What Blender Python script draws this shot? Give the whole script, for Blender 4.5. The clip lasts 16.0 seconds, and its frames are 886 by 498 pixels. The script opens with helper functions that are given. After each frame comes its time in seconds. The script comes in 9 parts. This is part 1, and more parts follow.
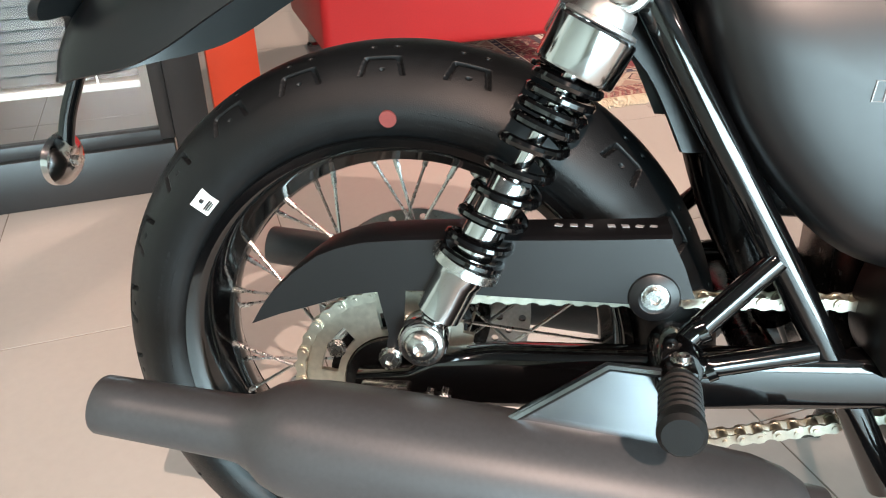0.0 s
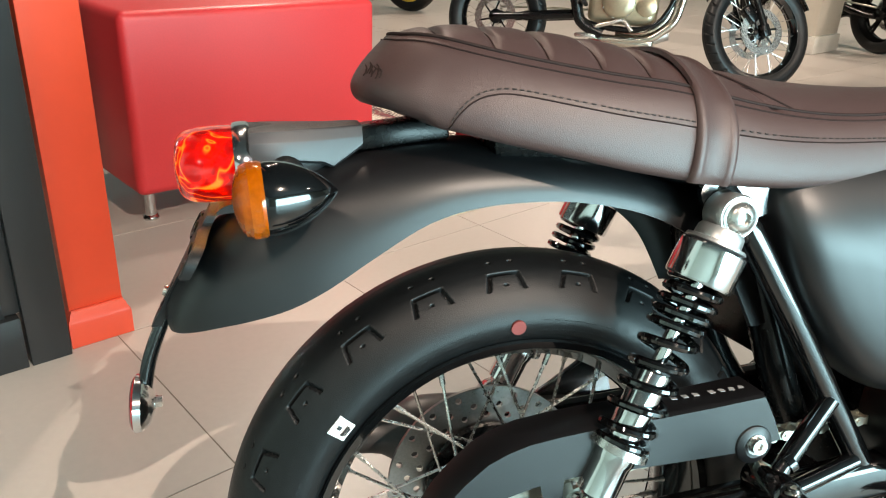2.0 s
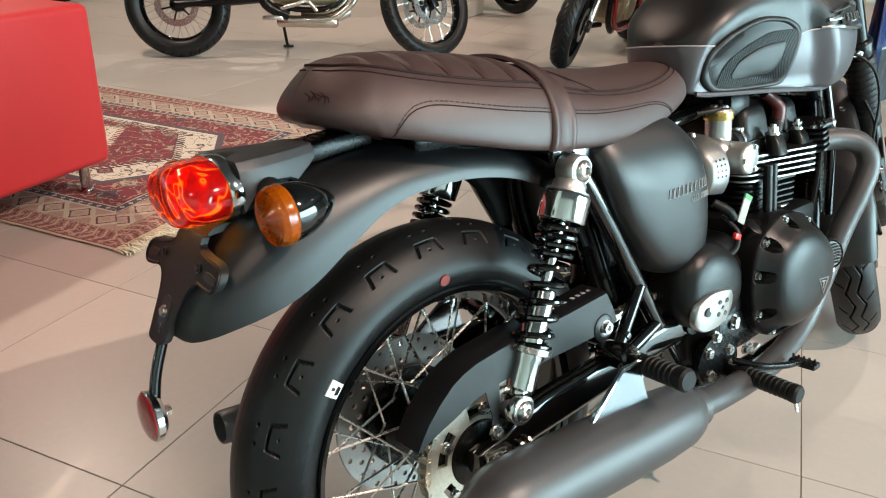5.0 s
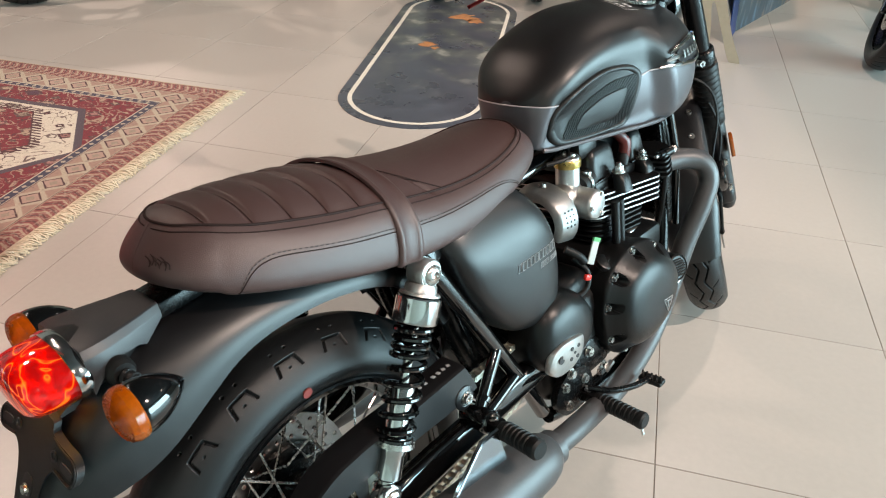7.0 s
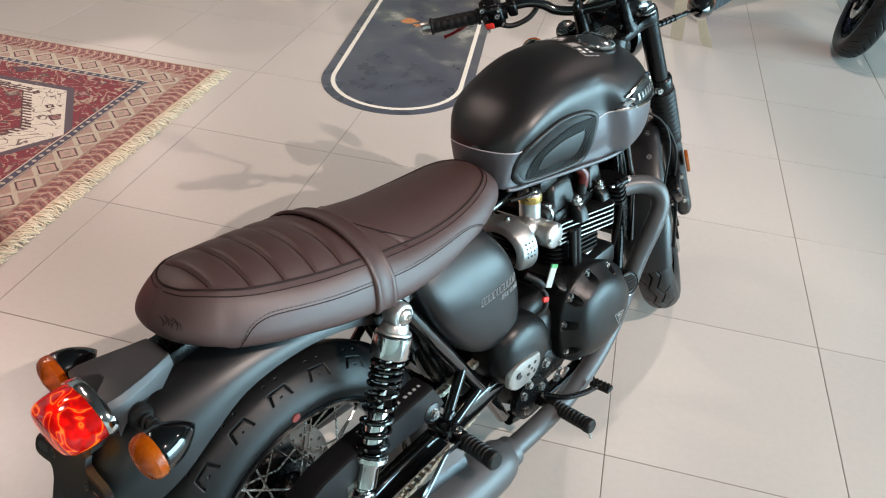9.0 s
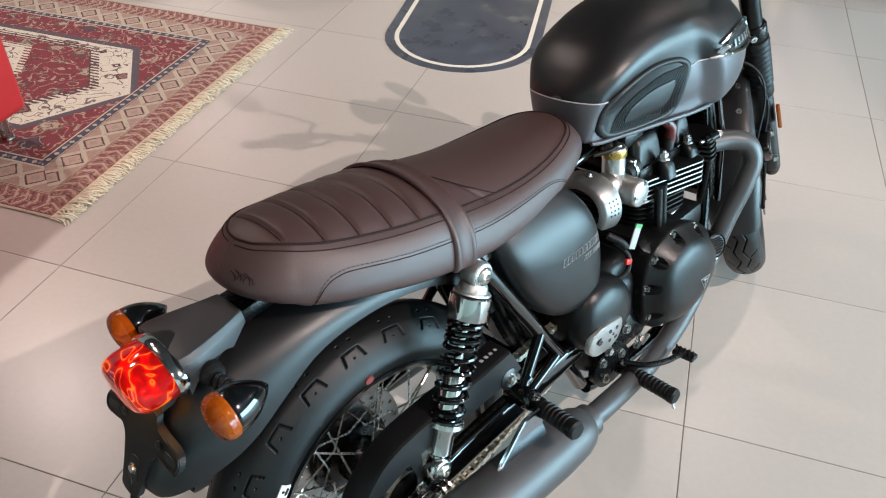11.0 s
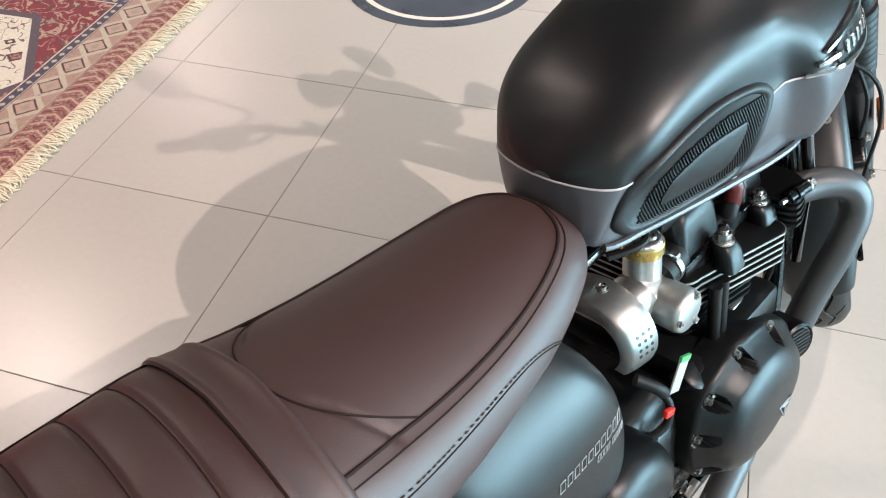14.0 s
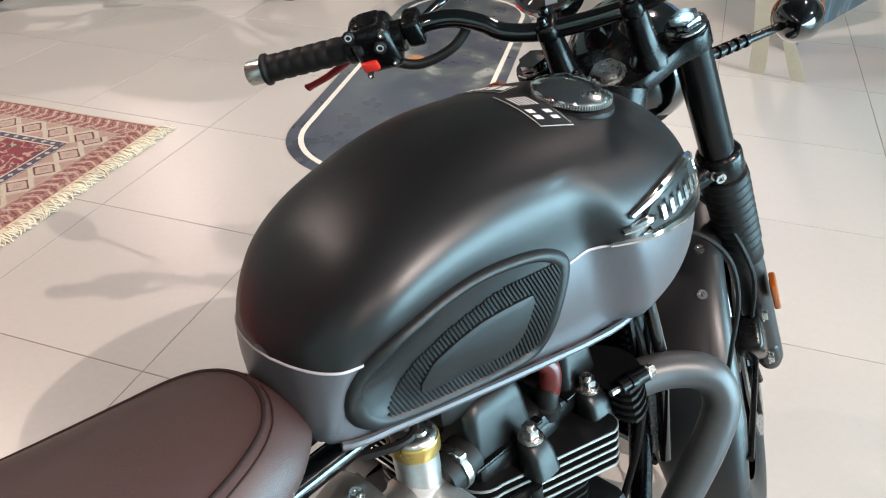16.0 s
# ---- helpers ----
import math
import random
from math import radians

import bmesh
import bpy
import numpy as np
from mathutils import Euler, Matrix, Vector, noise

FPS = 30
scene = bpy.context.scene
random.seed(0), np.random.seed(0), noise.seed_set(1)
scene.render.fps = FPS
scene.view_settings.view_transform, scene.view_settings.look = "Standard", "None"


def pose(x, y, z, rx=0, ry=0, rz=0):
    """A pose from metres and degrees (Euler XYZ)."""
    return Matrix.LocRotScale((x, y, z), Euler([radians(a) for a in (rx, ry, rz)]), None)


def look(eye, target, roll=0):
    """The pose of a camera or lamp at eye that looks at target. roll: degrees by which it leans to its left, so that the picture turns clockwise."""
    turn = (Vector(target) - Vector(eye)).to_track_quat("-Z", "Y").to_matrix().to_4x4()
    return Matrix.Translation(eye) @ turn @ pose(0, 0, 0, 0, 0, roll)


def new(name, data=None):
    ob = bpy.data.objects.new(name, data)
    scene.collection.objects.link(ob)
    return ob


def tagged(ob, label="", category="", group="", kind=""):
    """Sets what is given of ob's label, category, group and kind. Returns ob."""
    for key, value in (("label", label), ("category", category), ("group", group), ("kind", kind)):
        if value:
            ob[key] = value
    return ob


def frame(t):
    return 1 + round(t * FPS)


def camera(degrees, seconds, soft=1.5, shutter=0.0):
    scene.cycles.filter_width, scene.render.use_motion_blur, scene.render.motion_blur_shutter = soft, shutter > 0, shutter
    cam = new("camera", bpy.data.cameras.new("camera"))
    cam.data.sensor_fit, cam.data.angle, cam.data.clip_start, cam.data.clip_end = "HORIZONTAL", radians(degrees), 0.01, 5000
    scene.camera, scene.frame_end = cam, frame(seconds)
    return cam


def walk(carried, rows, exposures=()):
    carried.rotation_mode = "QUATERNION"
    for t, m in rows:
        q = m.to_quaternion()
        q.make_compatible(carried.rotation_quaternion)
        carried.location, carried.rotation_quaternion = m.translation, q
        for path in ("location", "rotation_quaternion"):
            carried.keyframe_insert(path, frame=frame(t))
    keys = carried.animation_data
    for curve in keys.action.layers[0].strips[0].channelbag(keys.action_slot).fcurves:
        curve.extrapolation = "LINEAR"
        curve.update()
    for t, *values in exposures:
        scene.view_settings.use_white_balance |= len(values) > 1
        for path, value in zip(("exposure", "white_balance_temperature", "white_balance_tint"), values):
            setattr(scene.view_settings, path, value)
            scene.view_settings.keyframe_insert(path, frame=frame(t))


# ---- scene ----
cam = camera(60.0, 16.0, 1.1)
PATH = [
    (0, (1.884, -1.334, 0.826), (0.242, -0.791, -0.178), -1.0),
    (0.5, (1.842, -1.453, 0.838), (0.199, -0.723, -0.04), -0.1),
    (1, (1.791, -1.565, 0.914), (0.226, -0.664, 0.055), 0.6),
    (1.5, (1.745, -1.656, 0.957), (0.282, -0.561, 0.145), 1.8),
    (2, (1.692, -1.696, 0.97), (0.34, -0.467, 0.157), 2.5),
    (2.5, (1.604, -1.725, 0.969), (0.382, -0.383, 0.127), 3.1),
    (3, (1.53, -1.747, 0.989), (0.457, -0.295, 0.128), 3.9),
    (3.2, (1.507, -1.765, 0.984), (0.485, -0.281, 0.116), 3.8),
    (5.3, (1.597, -2.052, 1.088), (0.945, -0.361, 0.242), 1.9),
    (5.5, (1.61, -2.065, 1.123), (0.98, -0.371, 0.268), 1.7),
    (6, (1.638, -2.038, 1.225), (1.076, -0.35, 0.312), 1.5),
    (6.5, (1.622, -1.966, 1.29), (1.145, -0.296, 0.298), 1.7),
    (7, (1.599, -1.901, 1.334), (1.203, -0.262, 0.258), 2.3),
    (7.5, (1.571, -1.847, 1.365), (1.233, -0.243, 0.219), 3.1),
    (8, (1.574, -1.844, 1.444), (1.259, -0.262, 0.263), 3.8),
    (8.2, (1.593, -1.867, 1.489), (1.284, -0.29, 0.298), 4.0),
    (10.5, (1.627, -1.97, 1.59), (1.2, -0.42, 0.4), 2.5),
    (10.8, (1.6, -1.896, 1.537), (1.146, -0.414, 0.273), 0.7),
    (11, (1.569, -1.901, 1.5), (1.123, -0.421, 0.232), 1.7),
    (11.5, (1.523, -1.822, 1.442), (1.057, -0.414, 0.101), 1.0),
    (12, (1.49, -1.682, 1.405), (1.004, -0.34, 0.004), 0.2),
    (12.5, (1.482, -1.55, 1.39), (0.988, -0.255, -0.052), -0.4),
    (13, (1.482, -1.457, 1.373), (0.99, -0.181, -0.086), -1.1),
    (13.5, (1.48, -1.346, 1.366), (0.994, -0.07, -0.095), -2.0),
    (14, (1.489, -1.238, 1.349), (1.045, 0.084, -0.084), -2.2),
    (14.5, (1.503, -1.15, 1.324), (1.102, 0.263, -0.034), -1.1),
    (15, (1.531, -1.089, 1.291), (1.127, 0.409, 0.029), -0.2),
    (15.5, (1.603, -1.058, 1.272), (1.152, 0.49, 0.089), 0.2),
    (16, (1.697, -1.031, 1.257), (1.165, 0.534, 0.131), 0.2),
]

walk(cam, [(t, look(eye, target, roll)) for t, eye, target, roll in PATH], [(0.0, 0.58, 7950, 32), (1.5, 0.64, 7600, 19), (3.0, 0.66, 7500, 18), (5.5, 0.22, 7800, 25), (8.0, 0.26, 7150, 23), (10.5, 0.13, 6900, 24), (12.0, 0.33, 6800, 22), (16.0, 0.48, 6800, 21)])

# ---- light: a glazed shop front on the +x side, ceiling spots over the bikes ----
world = bpy.data.worlds.new("showroom_air")
scene.world = world
world.use_nodes = True
world.node_tree.nodes["Background"].inputs[0].default_value = (0.75, 0.85, 1.0, 1)
world.node_tree.nodes["Background"].inputs[1].default_value = 0.06
scene.view_settings.exposure = 0.0


def spot_lamp(x, y, z, tx, ty, watts, degrees, color, size=0.05):
    data = bpy.data.lights.new("ceiling_spot", "SPOT")
    data.energy, data.spot_size, data.spot_blend, data.color = watts, radians(degrees), 0.6, color
    data.shadow_soft_size = size
    new("spot_light", data).matrix_world = look((x, y, z), (tx, ty, 0))


def window_lamp(x, y, z, yaw, width, height, watts, color):
    data = bpy.data.lights.new("window_light", "AREA")
    data.shape, data.size, data.size_y, data.energy, data.color = "RECTANGLE", width, height, watts, color
    new("window_light", data).matrix_world = pose(x, y, z, 90, 0, yaw)


WARM, COOL = (1.0, 0.91, 0.82), (0.44, 0.85, 1.0)
KEY = (4.06, -1.49, 3.5)
spot_lamp(*KEY, 0.4, 0.2, 500, 62, WARM, 0.014)
spot_lamp(-1.2, -0.2, 3.3, 0.6, -0.6, 52, 95, WARM, 0.08)
spot_lamp(2.4, 2.2, 3.4, 0.6, 2.8, 165, 120, WARM, 0.08)
spot_lamp(-2.4, 1.0, 3.4, -1.7, 1.6, 240, 120, WARM, 0.08)
spot_lamp(4.7, 1.8, 3.4, 2.6, 2.4, 65, 120, WARM, 0.08)
spot_lamp(-3.5, 5.0, 3.4, -2.8, 5.2, 260, 130, WARM, 0.08)
spot_lamp(1.2, 6.2, 3.4, 0.8, 6.0, 250, 130, WARM, 0.08)
spot_lamp(2.2, -3.4, 3.4, 1.4, -2.2, 75, 110, WARM, 0.08)
window_lamp(8.35, -0.1, 1.40, 90, 6.8, 2.6, 1050, COOL)

# ---- materials ----
def material(name, base, rough=0.5, metal=0.0, vary=0.12, grain=60.0, bump=0.0, bump_scale=400.0, coat=0.0, spread=0.06, random_tint=0.0, stain=3.0):
    """A surface with colour varied at two scales, uneven gloss and fine relief, in metres."""
    m = bpy.data.materials.new(name)
    m.use_nodes = True
    nt = m.node_tree
    n, l = nt.nodes, nt.links
    bsdf = n["Principled BSDF"]
    tc = n.new("ShaderNodeTexCoord")
    fine, wide = n.new("ShaderNodeTexNoise"), n.new("ShaderNodeTexNoise")
    fine.inputs["Scale"].default_value, wide.inputs["Scale"].default_value = grain, stain
    fine.inputs["Detail"].default_value, wide.inputs["Detail"].default_value = 6, 4
    for t in (fine, wide):
        l.new(tc.outputs["Object"], t.inputs["Vector"])
    add = n.new("ShaderNodeMath")
    add.operation = "ADD"
    l.new(fine.outputs[0], add.inputs[0])
    l.new(wide.outputs[0], add.inputs[1])
    ramp = n.new("ShaderNodeMapRange")
    ramp.inputs[1].default_value, ramp.inputs[2].default_value = 0.6, 1.4
    ramp.inputs[3].default_value, ramp.inputs[4].default_value = 1 - vary, 1 + vary
    l.new(add.outputs[0], ramp.inputs[0])
    mix = n.new("ShaderNodeMix")
    mix.data_type, mix.blend_type = "RGBA", "MULTIPLY"
    mix.inputs[0].default_value = 1.0
    mix.inputs[6].default_value = (*base, 1)
    last = ramp.outputs[0]
    if random_tint:
        info, r2, mul = n.new("ShaderNodeObjectInfo"), n.new("ShaderNodeMapRange"), n.new("ShaderNodeMath")
        r2.inputs[3].default_value, r2.inputs[4].default_value = 1 - random_tint, 1 + random_tint
        mul.operation = "MULTIPLY"
        l.new(info.outputs["Random"], r2.inputs[0])
        l.new(r2.outputs[0], mul.inputs[0])
        l.new(last, mul.inputs[1])
        last = mul.outputs[0]
    l.new(last, mix.inputs[7])
    l.new(mix.outputs[2], bsdf.inputs["Base Color"])
    rr = n.new("ShaderNodeMapRange")
    rr.inputs[1].default_value, rr.inputs[2].default_value = 0.6, 1.4
    rr.inputs[3].default_value, rr.inputs[4].default_value = max(rough - spread, 0.02), min(rough + spread, 1)
    l.new(add.outputs[0], rr.inputs[0])
    l.new(rr.outputs[0], bsdf.inputs["Roughness"])
    bsdf.inputs["Metallic"].default_value = metal
    bsdf.inputs["Coat Weight"].default_value = coat
    bsdf.inputs["Coat Roughness"].default_value = 0.05
    if bump:
        tex, b = n.new("ShaderNodeTexNoise"), n.new("ShaderNodeBump")
        tex.inputs["Scale"].default_value, tex.inputs["Detail"].default_value = bump_scale, 3
        b.inputs["Strength"].default_value, b.inputs["Distance"].default_value = bump, 0.001
        l.new(tc.outputs["Object"], tex.inputs["Vector"])
        l.new(tex.outputs[0], b.inputs["Height"])
        l.new(b.outputs[0], bsdf.inputs["Normal"])
    return m


def glow_material(name, base, emit, strength, rough=0.15):
    m = material(name, base, rough, vary=0.05)
    b = m.node_tree.nodes["Principled BSDF"]
    b.inputs["Emission Color"].default_value = (*emit, 1)
    b.inputs["Emission Strength"].default_value = strength
    return m


def glass_material(name, tint=(1, 1, 1), rough=0.0, alpha=1.0):
    m = material(name, tint, rough, vary=0.0, spread=0.0)
    b = m.node_tree.nodes["Principled BSDF"]
    b.inputs["Transmission Weight"].default_value = alpha
    b.inputs["IOR"].default_value = 1.45
    return m


RUBBER = material("tyre_rubber", (0.0050, 0.0054, 0.0058), 0.42, vary=0.25, grain=90, bump=0.25, bump_scale=900, stain=9)
MATT_BLACK = material("matt_black_paint", (0.0040, 0.0036, 0.0042), 0.40, vary=0.10, grain=300, bump=0.05, bump_scale=2500)
SATIN_BLACK = material("satin_black_metal", (0.0025, 0.0025, 0.0027), 0.26, vary=0.15, grain=120, bump=0.05, bump_scale=900)
GLOSS_BLACK = material("gloss_black_enamel", (0.002, 0.002, 0.0022), 0.09, vary=0.1, grain=60, coat=0.6)
ENGINE_BLACK = material("black_engine_paint", (0.0035, 0.0036, 0.0038), 0.36, vary=0.12, grain=150, bump=0.15, bump_scale=1200)
GREY_PAINT = material("matt_graphite_paint", (0.095, 0.095, 0.105), 0.38, metal=0.35, vary=0.08, grain=400)
STRIPE = material("lilac_grey_pinstripe", (0.42, 0.38, 0.40), 0.35, vary=0.05)
EXHAUST = material("matt_black_exhaust", (0.062, 0.061, 0.063), 0.42, metal=0.3, vary=0.12, grain=220, bump=0.06, bump_scale=1800)
CHROME = material("chrome", (0.62, 0.62, 0.62), 0.13, metal=1.0, vary=0.06, grain=40, spread=0.03)
STEEL = material("brushed_steel", (0.55, 0.54, 0.52), 0.28, metal=1.0, vary=0.15, grain=200)
ALUMINIUM = material("cast_aluminium", (0.52, 0.52, 0.51), 0.36, metal=0.9, vary=0.12, grain=160, bump=0.12, bump_scale=900)
ZINC = material("zinc_plated_steel", (0.64, 0.61, 0.52), 0.38, metal=0.95, vary=0.18, grain=160)
GOLD = material("gold_anodised", (0.62, 0.43, 0.14), 0.28, metal=0.9, vary=0.1, grain=100)
LEATHER = material("brown_seat_vinyl", (0.053, 0.0258, 0.0236), 0.45, vary=0.12, grain=260, bump=0.35, bump_scale=1100)
PIPING = material("dark_brown_piping", (0.024, 0.0140, 0.0128), 0.6, vary=0.15, grain=300)
THREAD = material("stitching_thread", (0.035, 0.026, 0.024), 0.8, vary=0.2, grain=900)
PLASTIC = material("dark_grey_plastic", (0.010, 0.0105, 0.011), 0.42, vary=0.12, grain=240, bump=0.25, bump_scale=1500)
PAD_RUBBER = material("knee_pad_rubber", (0.007, 0.0075, 0.008), 0.42, vary=0.12, grain=300, bump=0.2, bump_scale=1600)
PEG_RUBBER = material("peg_rubber", (0.006, 0.006, 0.006), 0.5, vary=0.2, grain=200, bump=0.2, bump_scale=1200)
WHITE_PRINT = material("white_print", (0.75, 0.75, 0.73), 0.5, vary=0.06, grain=300)
GREY_PRINT = material("grey_print", (0.34, 0.35, 0.36), 0.45, vary=0.06, grain=300)
RED_DOT = material("red_paint_dot", (0.20, 0.035, 0.03), 0.6, vary=0.2, grain=700)
RED_LENS = glass_material("red_lamp_lens", (0.36, 0.004, 0.003), 0.05, 0.25)


def light_lens(m):
    """The lens of a lit lamp: a red glow with bright crooked lines."""
    n, l = m.node_tree.nodes, m.node_tree.links
    b = n["Principled BSDF"]
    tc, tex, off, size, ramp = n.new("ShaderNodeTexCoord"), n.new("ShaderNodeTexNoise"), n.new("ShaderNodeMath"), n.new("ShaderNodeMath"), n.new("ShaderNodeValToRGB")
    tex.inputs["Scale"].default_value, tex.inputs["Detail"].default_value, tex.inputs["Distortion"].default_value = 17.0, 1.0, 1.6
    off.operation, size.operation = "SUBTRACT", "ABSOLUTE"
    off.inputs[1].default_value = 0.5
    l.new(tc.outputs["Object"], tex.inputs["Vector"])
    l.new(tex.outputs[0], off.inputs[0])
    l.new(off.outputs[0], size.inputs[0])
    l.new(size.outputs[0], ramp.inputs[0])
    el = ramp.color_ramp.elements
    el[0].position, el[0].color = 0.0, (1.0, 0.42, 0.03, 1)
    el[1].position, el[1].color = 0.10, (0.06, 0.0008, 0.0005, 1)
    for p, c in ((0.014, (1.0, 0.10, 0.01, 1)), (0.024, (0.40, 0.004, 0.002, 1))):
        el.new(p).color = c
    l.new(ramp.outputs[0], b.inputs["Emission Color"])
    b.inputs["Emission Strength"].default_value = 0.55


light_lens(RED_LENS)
RED_LENS.node_tree.nodes["Principled BSDF"].inputs["Coat Weight"].default_value = 0.4
AMBER = material("amber_lens", (0.66, 0.125, 0.003), 0.07, vary=0.25, grain=170, bump=0.35, bump_scale=240)
AMBER.node_tree.nodes["Principled BSDF"].inputs["Transmission Weight"].default_value = 0.6
RED_REFLECT = material("red_reflector", (0.30, 0.012, 0.015), 0.12, vary=0.15, grain=600, bump=0.6, bump_scale=500, coat=0.5)
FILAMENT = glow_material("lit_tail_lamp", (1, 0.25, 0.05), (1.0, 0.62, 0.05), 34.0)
RED_PLUG = material("red_oxide_plastic", (0.085, 0.011, 0.009), 0.35, vary=0.15, grain=90)
RED_SWITCH = material("red_switch_plastic", (0.62, 0.03, 0.02), 0.35, vary=0.08)
DARK_PRINT = material("dark_label", (0.010, 0.010, 0.011), 0.4, vary=0.1)
for m, level in ((LEATHER, 0.60), (MATT_BLACK, 0.54), (PAD_RUBBER, 0.36), (ENGINE_BLACK, 0.34), (SATIN_BLACK, 0.24), (RUBBER, 0.31)):
    m.node_tree.nodes["Principled BSDF"].inputs["Specular IOR Level"].default_value = level
for m in (PEG_RUBBER, PLASTIC, PIPING, THREAD):
    m.node_tree.nodes["Principled BSDF"].inputs["Specular IOR Level"].default_value = 0.26
PIPING.node_tree.nodes["Principled BSDF"].inputs["Specular IOR Level"].default_value = 0.08
DISC_STEEL = material("brake_disc_steel", (0.30, 0.29, 0.28), 0.32, metal=1.0, vary=0.2, grain=300)


# ---- mesh tools ----
def finish(bm, angle=38):
    bmesh.ops.recalc_face_normals(bm, faces=bm.faces)
    for f in bm.faces:
        f.smooth = True
    for e in bm.edges:
        if len(e.link_faces) == 2 and e.calc_face_angle(0) > radians(angle):
            e.smooth = False
    return bm


def part(name, bm, mat, parent=None, label="", angle=38):
    """One mesh object made of a bmesh, under a thing or a part."""
    finish(bm, angle)
    me = bpy.data.meshes.new(name)
    bm.to_mesh(me)
    bm.free()
    for m in mat if isinstance(mat, (list, tuple)) else (mat,):
        me.materials.append(m)
    ob = new(name, me)
    if parent:
        ob.parent = parent
    return tagged(ob, label)


def shared(name, me, parent, m):
    ob = new(name, me)
    ob.parent = parent
    ob.matrix_basis = m
    return ob


def smooth_path(pts, steps=6, closed=False):
    """Points along a Catmull-Rom curve through pts."""
    p = [Vector(q) for q in pts]
    n, out = len(p), []
    for i in range(n if closed else n - 1):
        a, b, c, d = (p[(i + k) % n] if closed else p[min(max(i + k, 0), n - 1)] for k in (-1, 0, 1, 2))
        for s in range(steps):
            t = s / steps
            out.append(0.5 * (2 * b + (c - a) * t + (2 * a - 5 * b + 4 * c - d) * t * t + (3 * b - a - 3 * c + d) * t**3))
    return out if closed else out + [p[-1]]


def loft(bm, rings, caps=True, closed=True, wrap=False, mat_of=None):
    """Skin between rings of equal counts."""
    vs = [[bm.verts.new(p) for p in ring] for ring in rings]
    n = len(rings[0])
    pairs = list(zip(vs, vs[1:])) + ([(vs[-1], vs[0])] if wrap else [])
    for k, (r, s) in enumerate(pairs):
        for i in range(n if closed else n - 1):
            j = (i + 1) % n
            f = bm.faces.new((r[i], r[j], s[j], s[i]))
            if mat_of:
                f.material_index = mat_of(k, i)
    if caps and not wrap and closed:
        for r in (vs[0], vs[-1]):
            bm.faces.new(r)
    return vs


def tube(bm, pts, r, n=12, caps=True, closed=False, squash=1.0):
    """A round bar along pts; r is one radius or one for each point."""
    pts = [Vector(p) for p in pts]
    rad = r if isinstance(r, (list, tuple)) else [r] * len(pts)
    rings, up = [], None
    for i, p in enumerate(pts):
        a, b = (pts[i - 1], pts[(i + 1) % len(pts)]) if closed else (pts[max(i - 1, 0)], pts[min(i + 1, len(pts) - 1)])
        t = (b - a).normalized()
        if up is None:
            up = t.orthogonal().normalized()
        up = (up - t * up.dot(t)).normalized()
        side = t.cross(up)
        rings.append([p + (up * math.cos(2 * math.pi * k / n) * squash + side * math.sin(2 * math.pi * k / n)) * rad[i] for k in range(n)])
    return loft(bm, rings, caps, wrap=closed)


def lathe(bm, profile, centre, axis, n=32, start=0.0, sweep=360.0):
    """Turn (along, radius) pairs round an axis through centre."""
    c, a = Vector(centre), Vector(axis).normalized()
    u = a.orthogonal().normalized()
    v = a.cross(u)
    full = sweep >= 359.9
    rings = []
    for k in range(n if full else n + 1):
        th = radians(start + sweep * k / n)
        d = u * math.cos(th) + v * math.sin(th)
        rings.append([c + a * s + d * max(r, 0.00005) for s, r in profile])
    loft(bm, rings, caps=False, closed=False, wrap=full)
    return bm


def box(bm, centre, size, turn=None, bevel=0.0, segments=2):
    """A box with rounded edges; turn is a 3x3 or 4x4 matrix."""
    tmp = bmesh.new()
    bmesh.ops.create_cube(tmp, size=1.0)
    bmesh.ops.scale(tmp, vec=size, verts=tmp.verts)
    if bevel:
        bmesh.ops.bevel(tmp, geom=tmp.edges[:], offset=bevel, segments=segments, profile=0.5, affect="EDGES")
    m = Matrix.Translation(centre) @ (turn.to_4x4() if turn else Matrix())
    bmesh.ops.transform(tmp, matrix=m, verts=tmp.verts)
    join(bm, tmp)
    return bm


def join(bm, other):
    lut = {v: bm.verts.new(v.co) for v in other.verts}
    for f in other.faces:
        g = bm.faces.new([lut[v] for v in f.verts])
        g.material_index = f.material_index
    other.free()


def slab(bm, outline, depth, place):
    """A plate: outline of (u, v) pushed through depth; place(u, v, w) gives the point."""
    n = len(outline)
    loft(bm, [[place(u, v, 0.0) for u, v in outline], [place(u, v, depth) for u, v in outline]])
    return bm


def dome(bm, outline, steps, place):
    """A bulging cover: rings of the outline drawn in by (scale, height) steps, closed at the last."""
    cu = sum(u for u, v in outline) / len(outline)
    cv = sum(v for u, v in outline) / len(outline)
    rings = [[place(cu + (u - cu) * s, cv + (v - cv) * s, h) for u, v in outline] for s, h in steps]
    loft(bm, rings)
    return bm


def round_outline(pts, steps=5):
    return [(p.x, p.y) for p in smooth_path([(u, v, 0) for u, v in pts], steps, closed=True)]


def bolt(bm, at, axis, r=0.006, h=0.006):
    a = Vector(axis).normalized()
    lathe(bm, [(0, r * 1.25), (h * 0.25, r * 1.25), (h * 0.25, r), (h, r * 0.95), (h, r * 0.45), (h * 0.6, r * 0.4), (h * 0.6, 0)], Vector(at), a, 12)


def hexbolt(bm, at, axis, r=0.006, h=0.006):
    lathe(bm, [(0, r), (h, r), (h, 0)], Vector(at), Vector(axis), 6)
    lathe(bm, [(0, r * 1.3), (h * 0.2, r * 1.3), (h * 0.2, r)], Vector(at), Vector(axis), 16)


def empty(name, m):
    ob = new(name)
    ob.matrix_world = m
    return ob

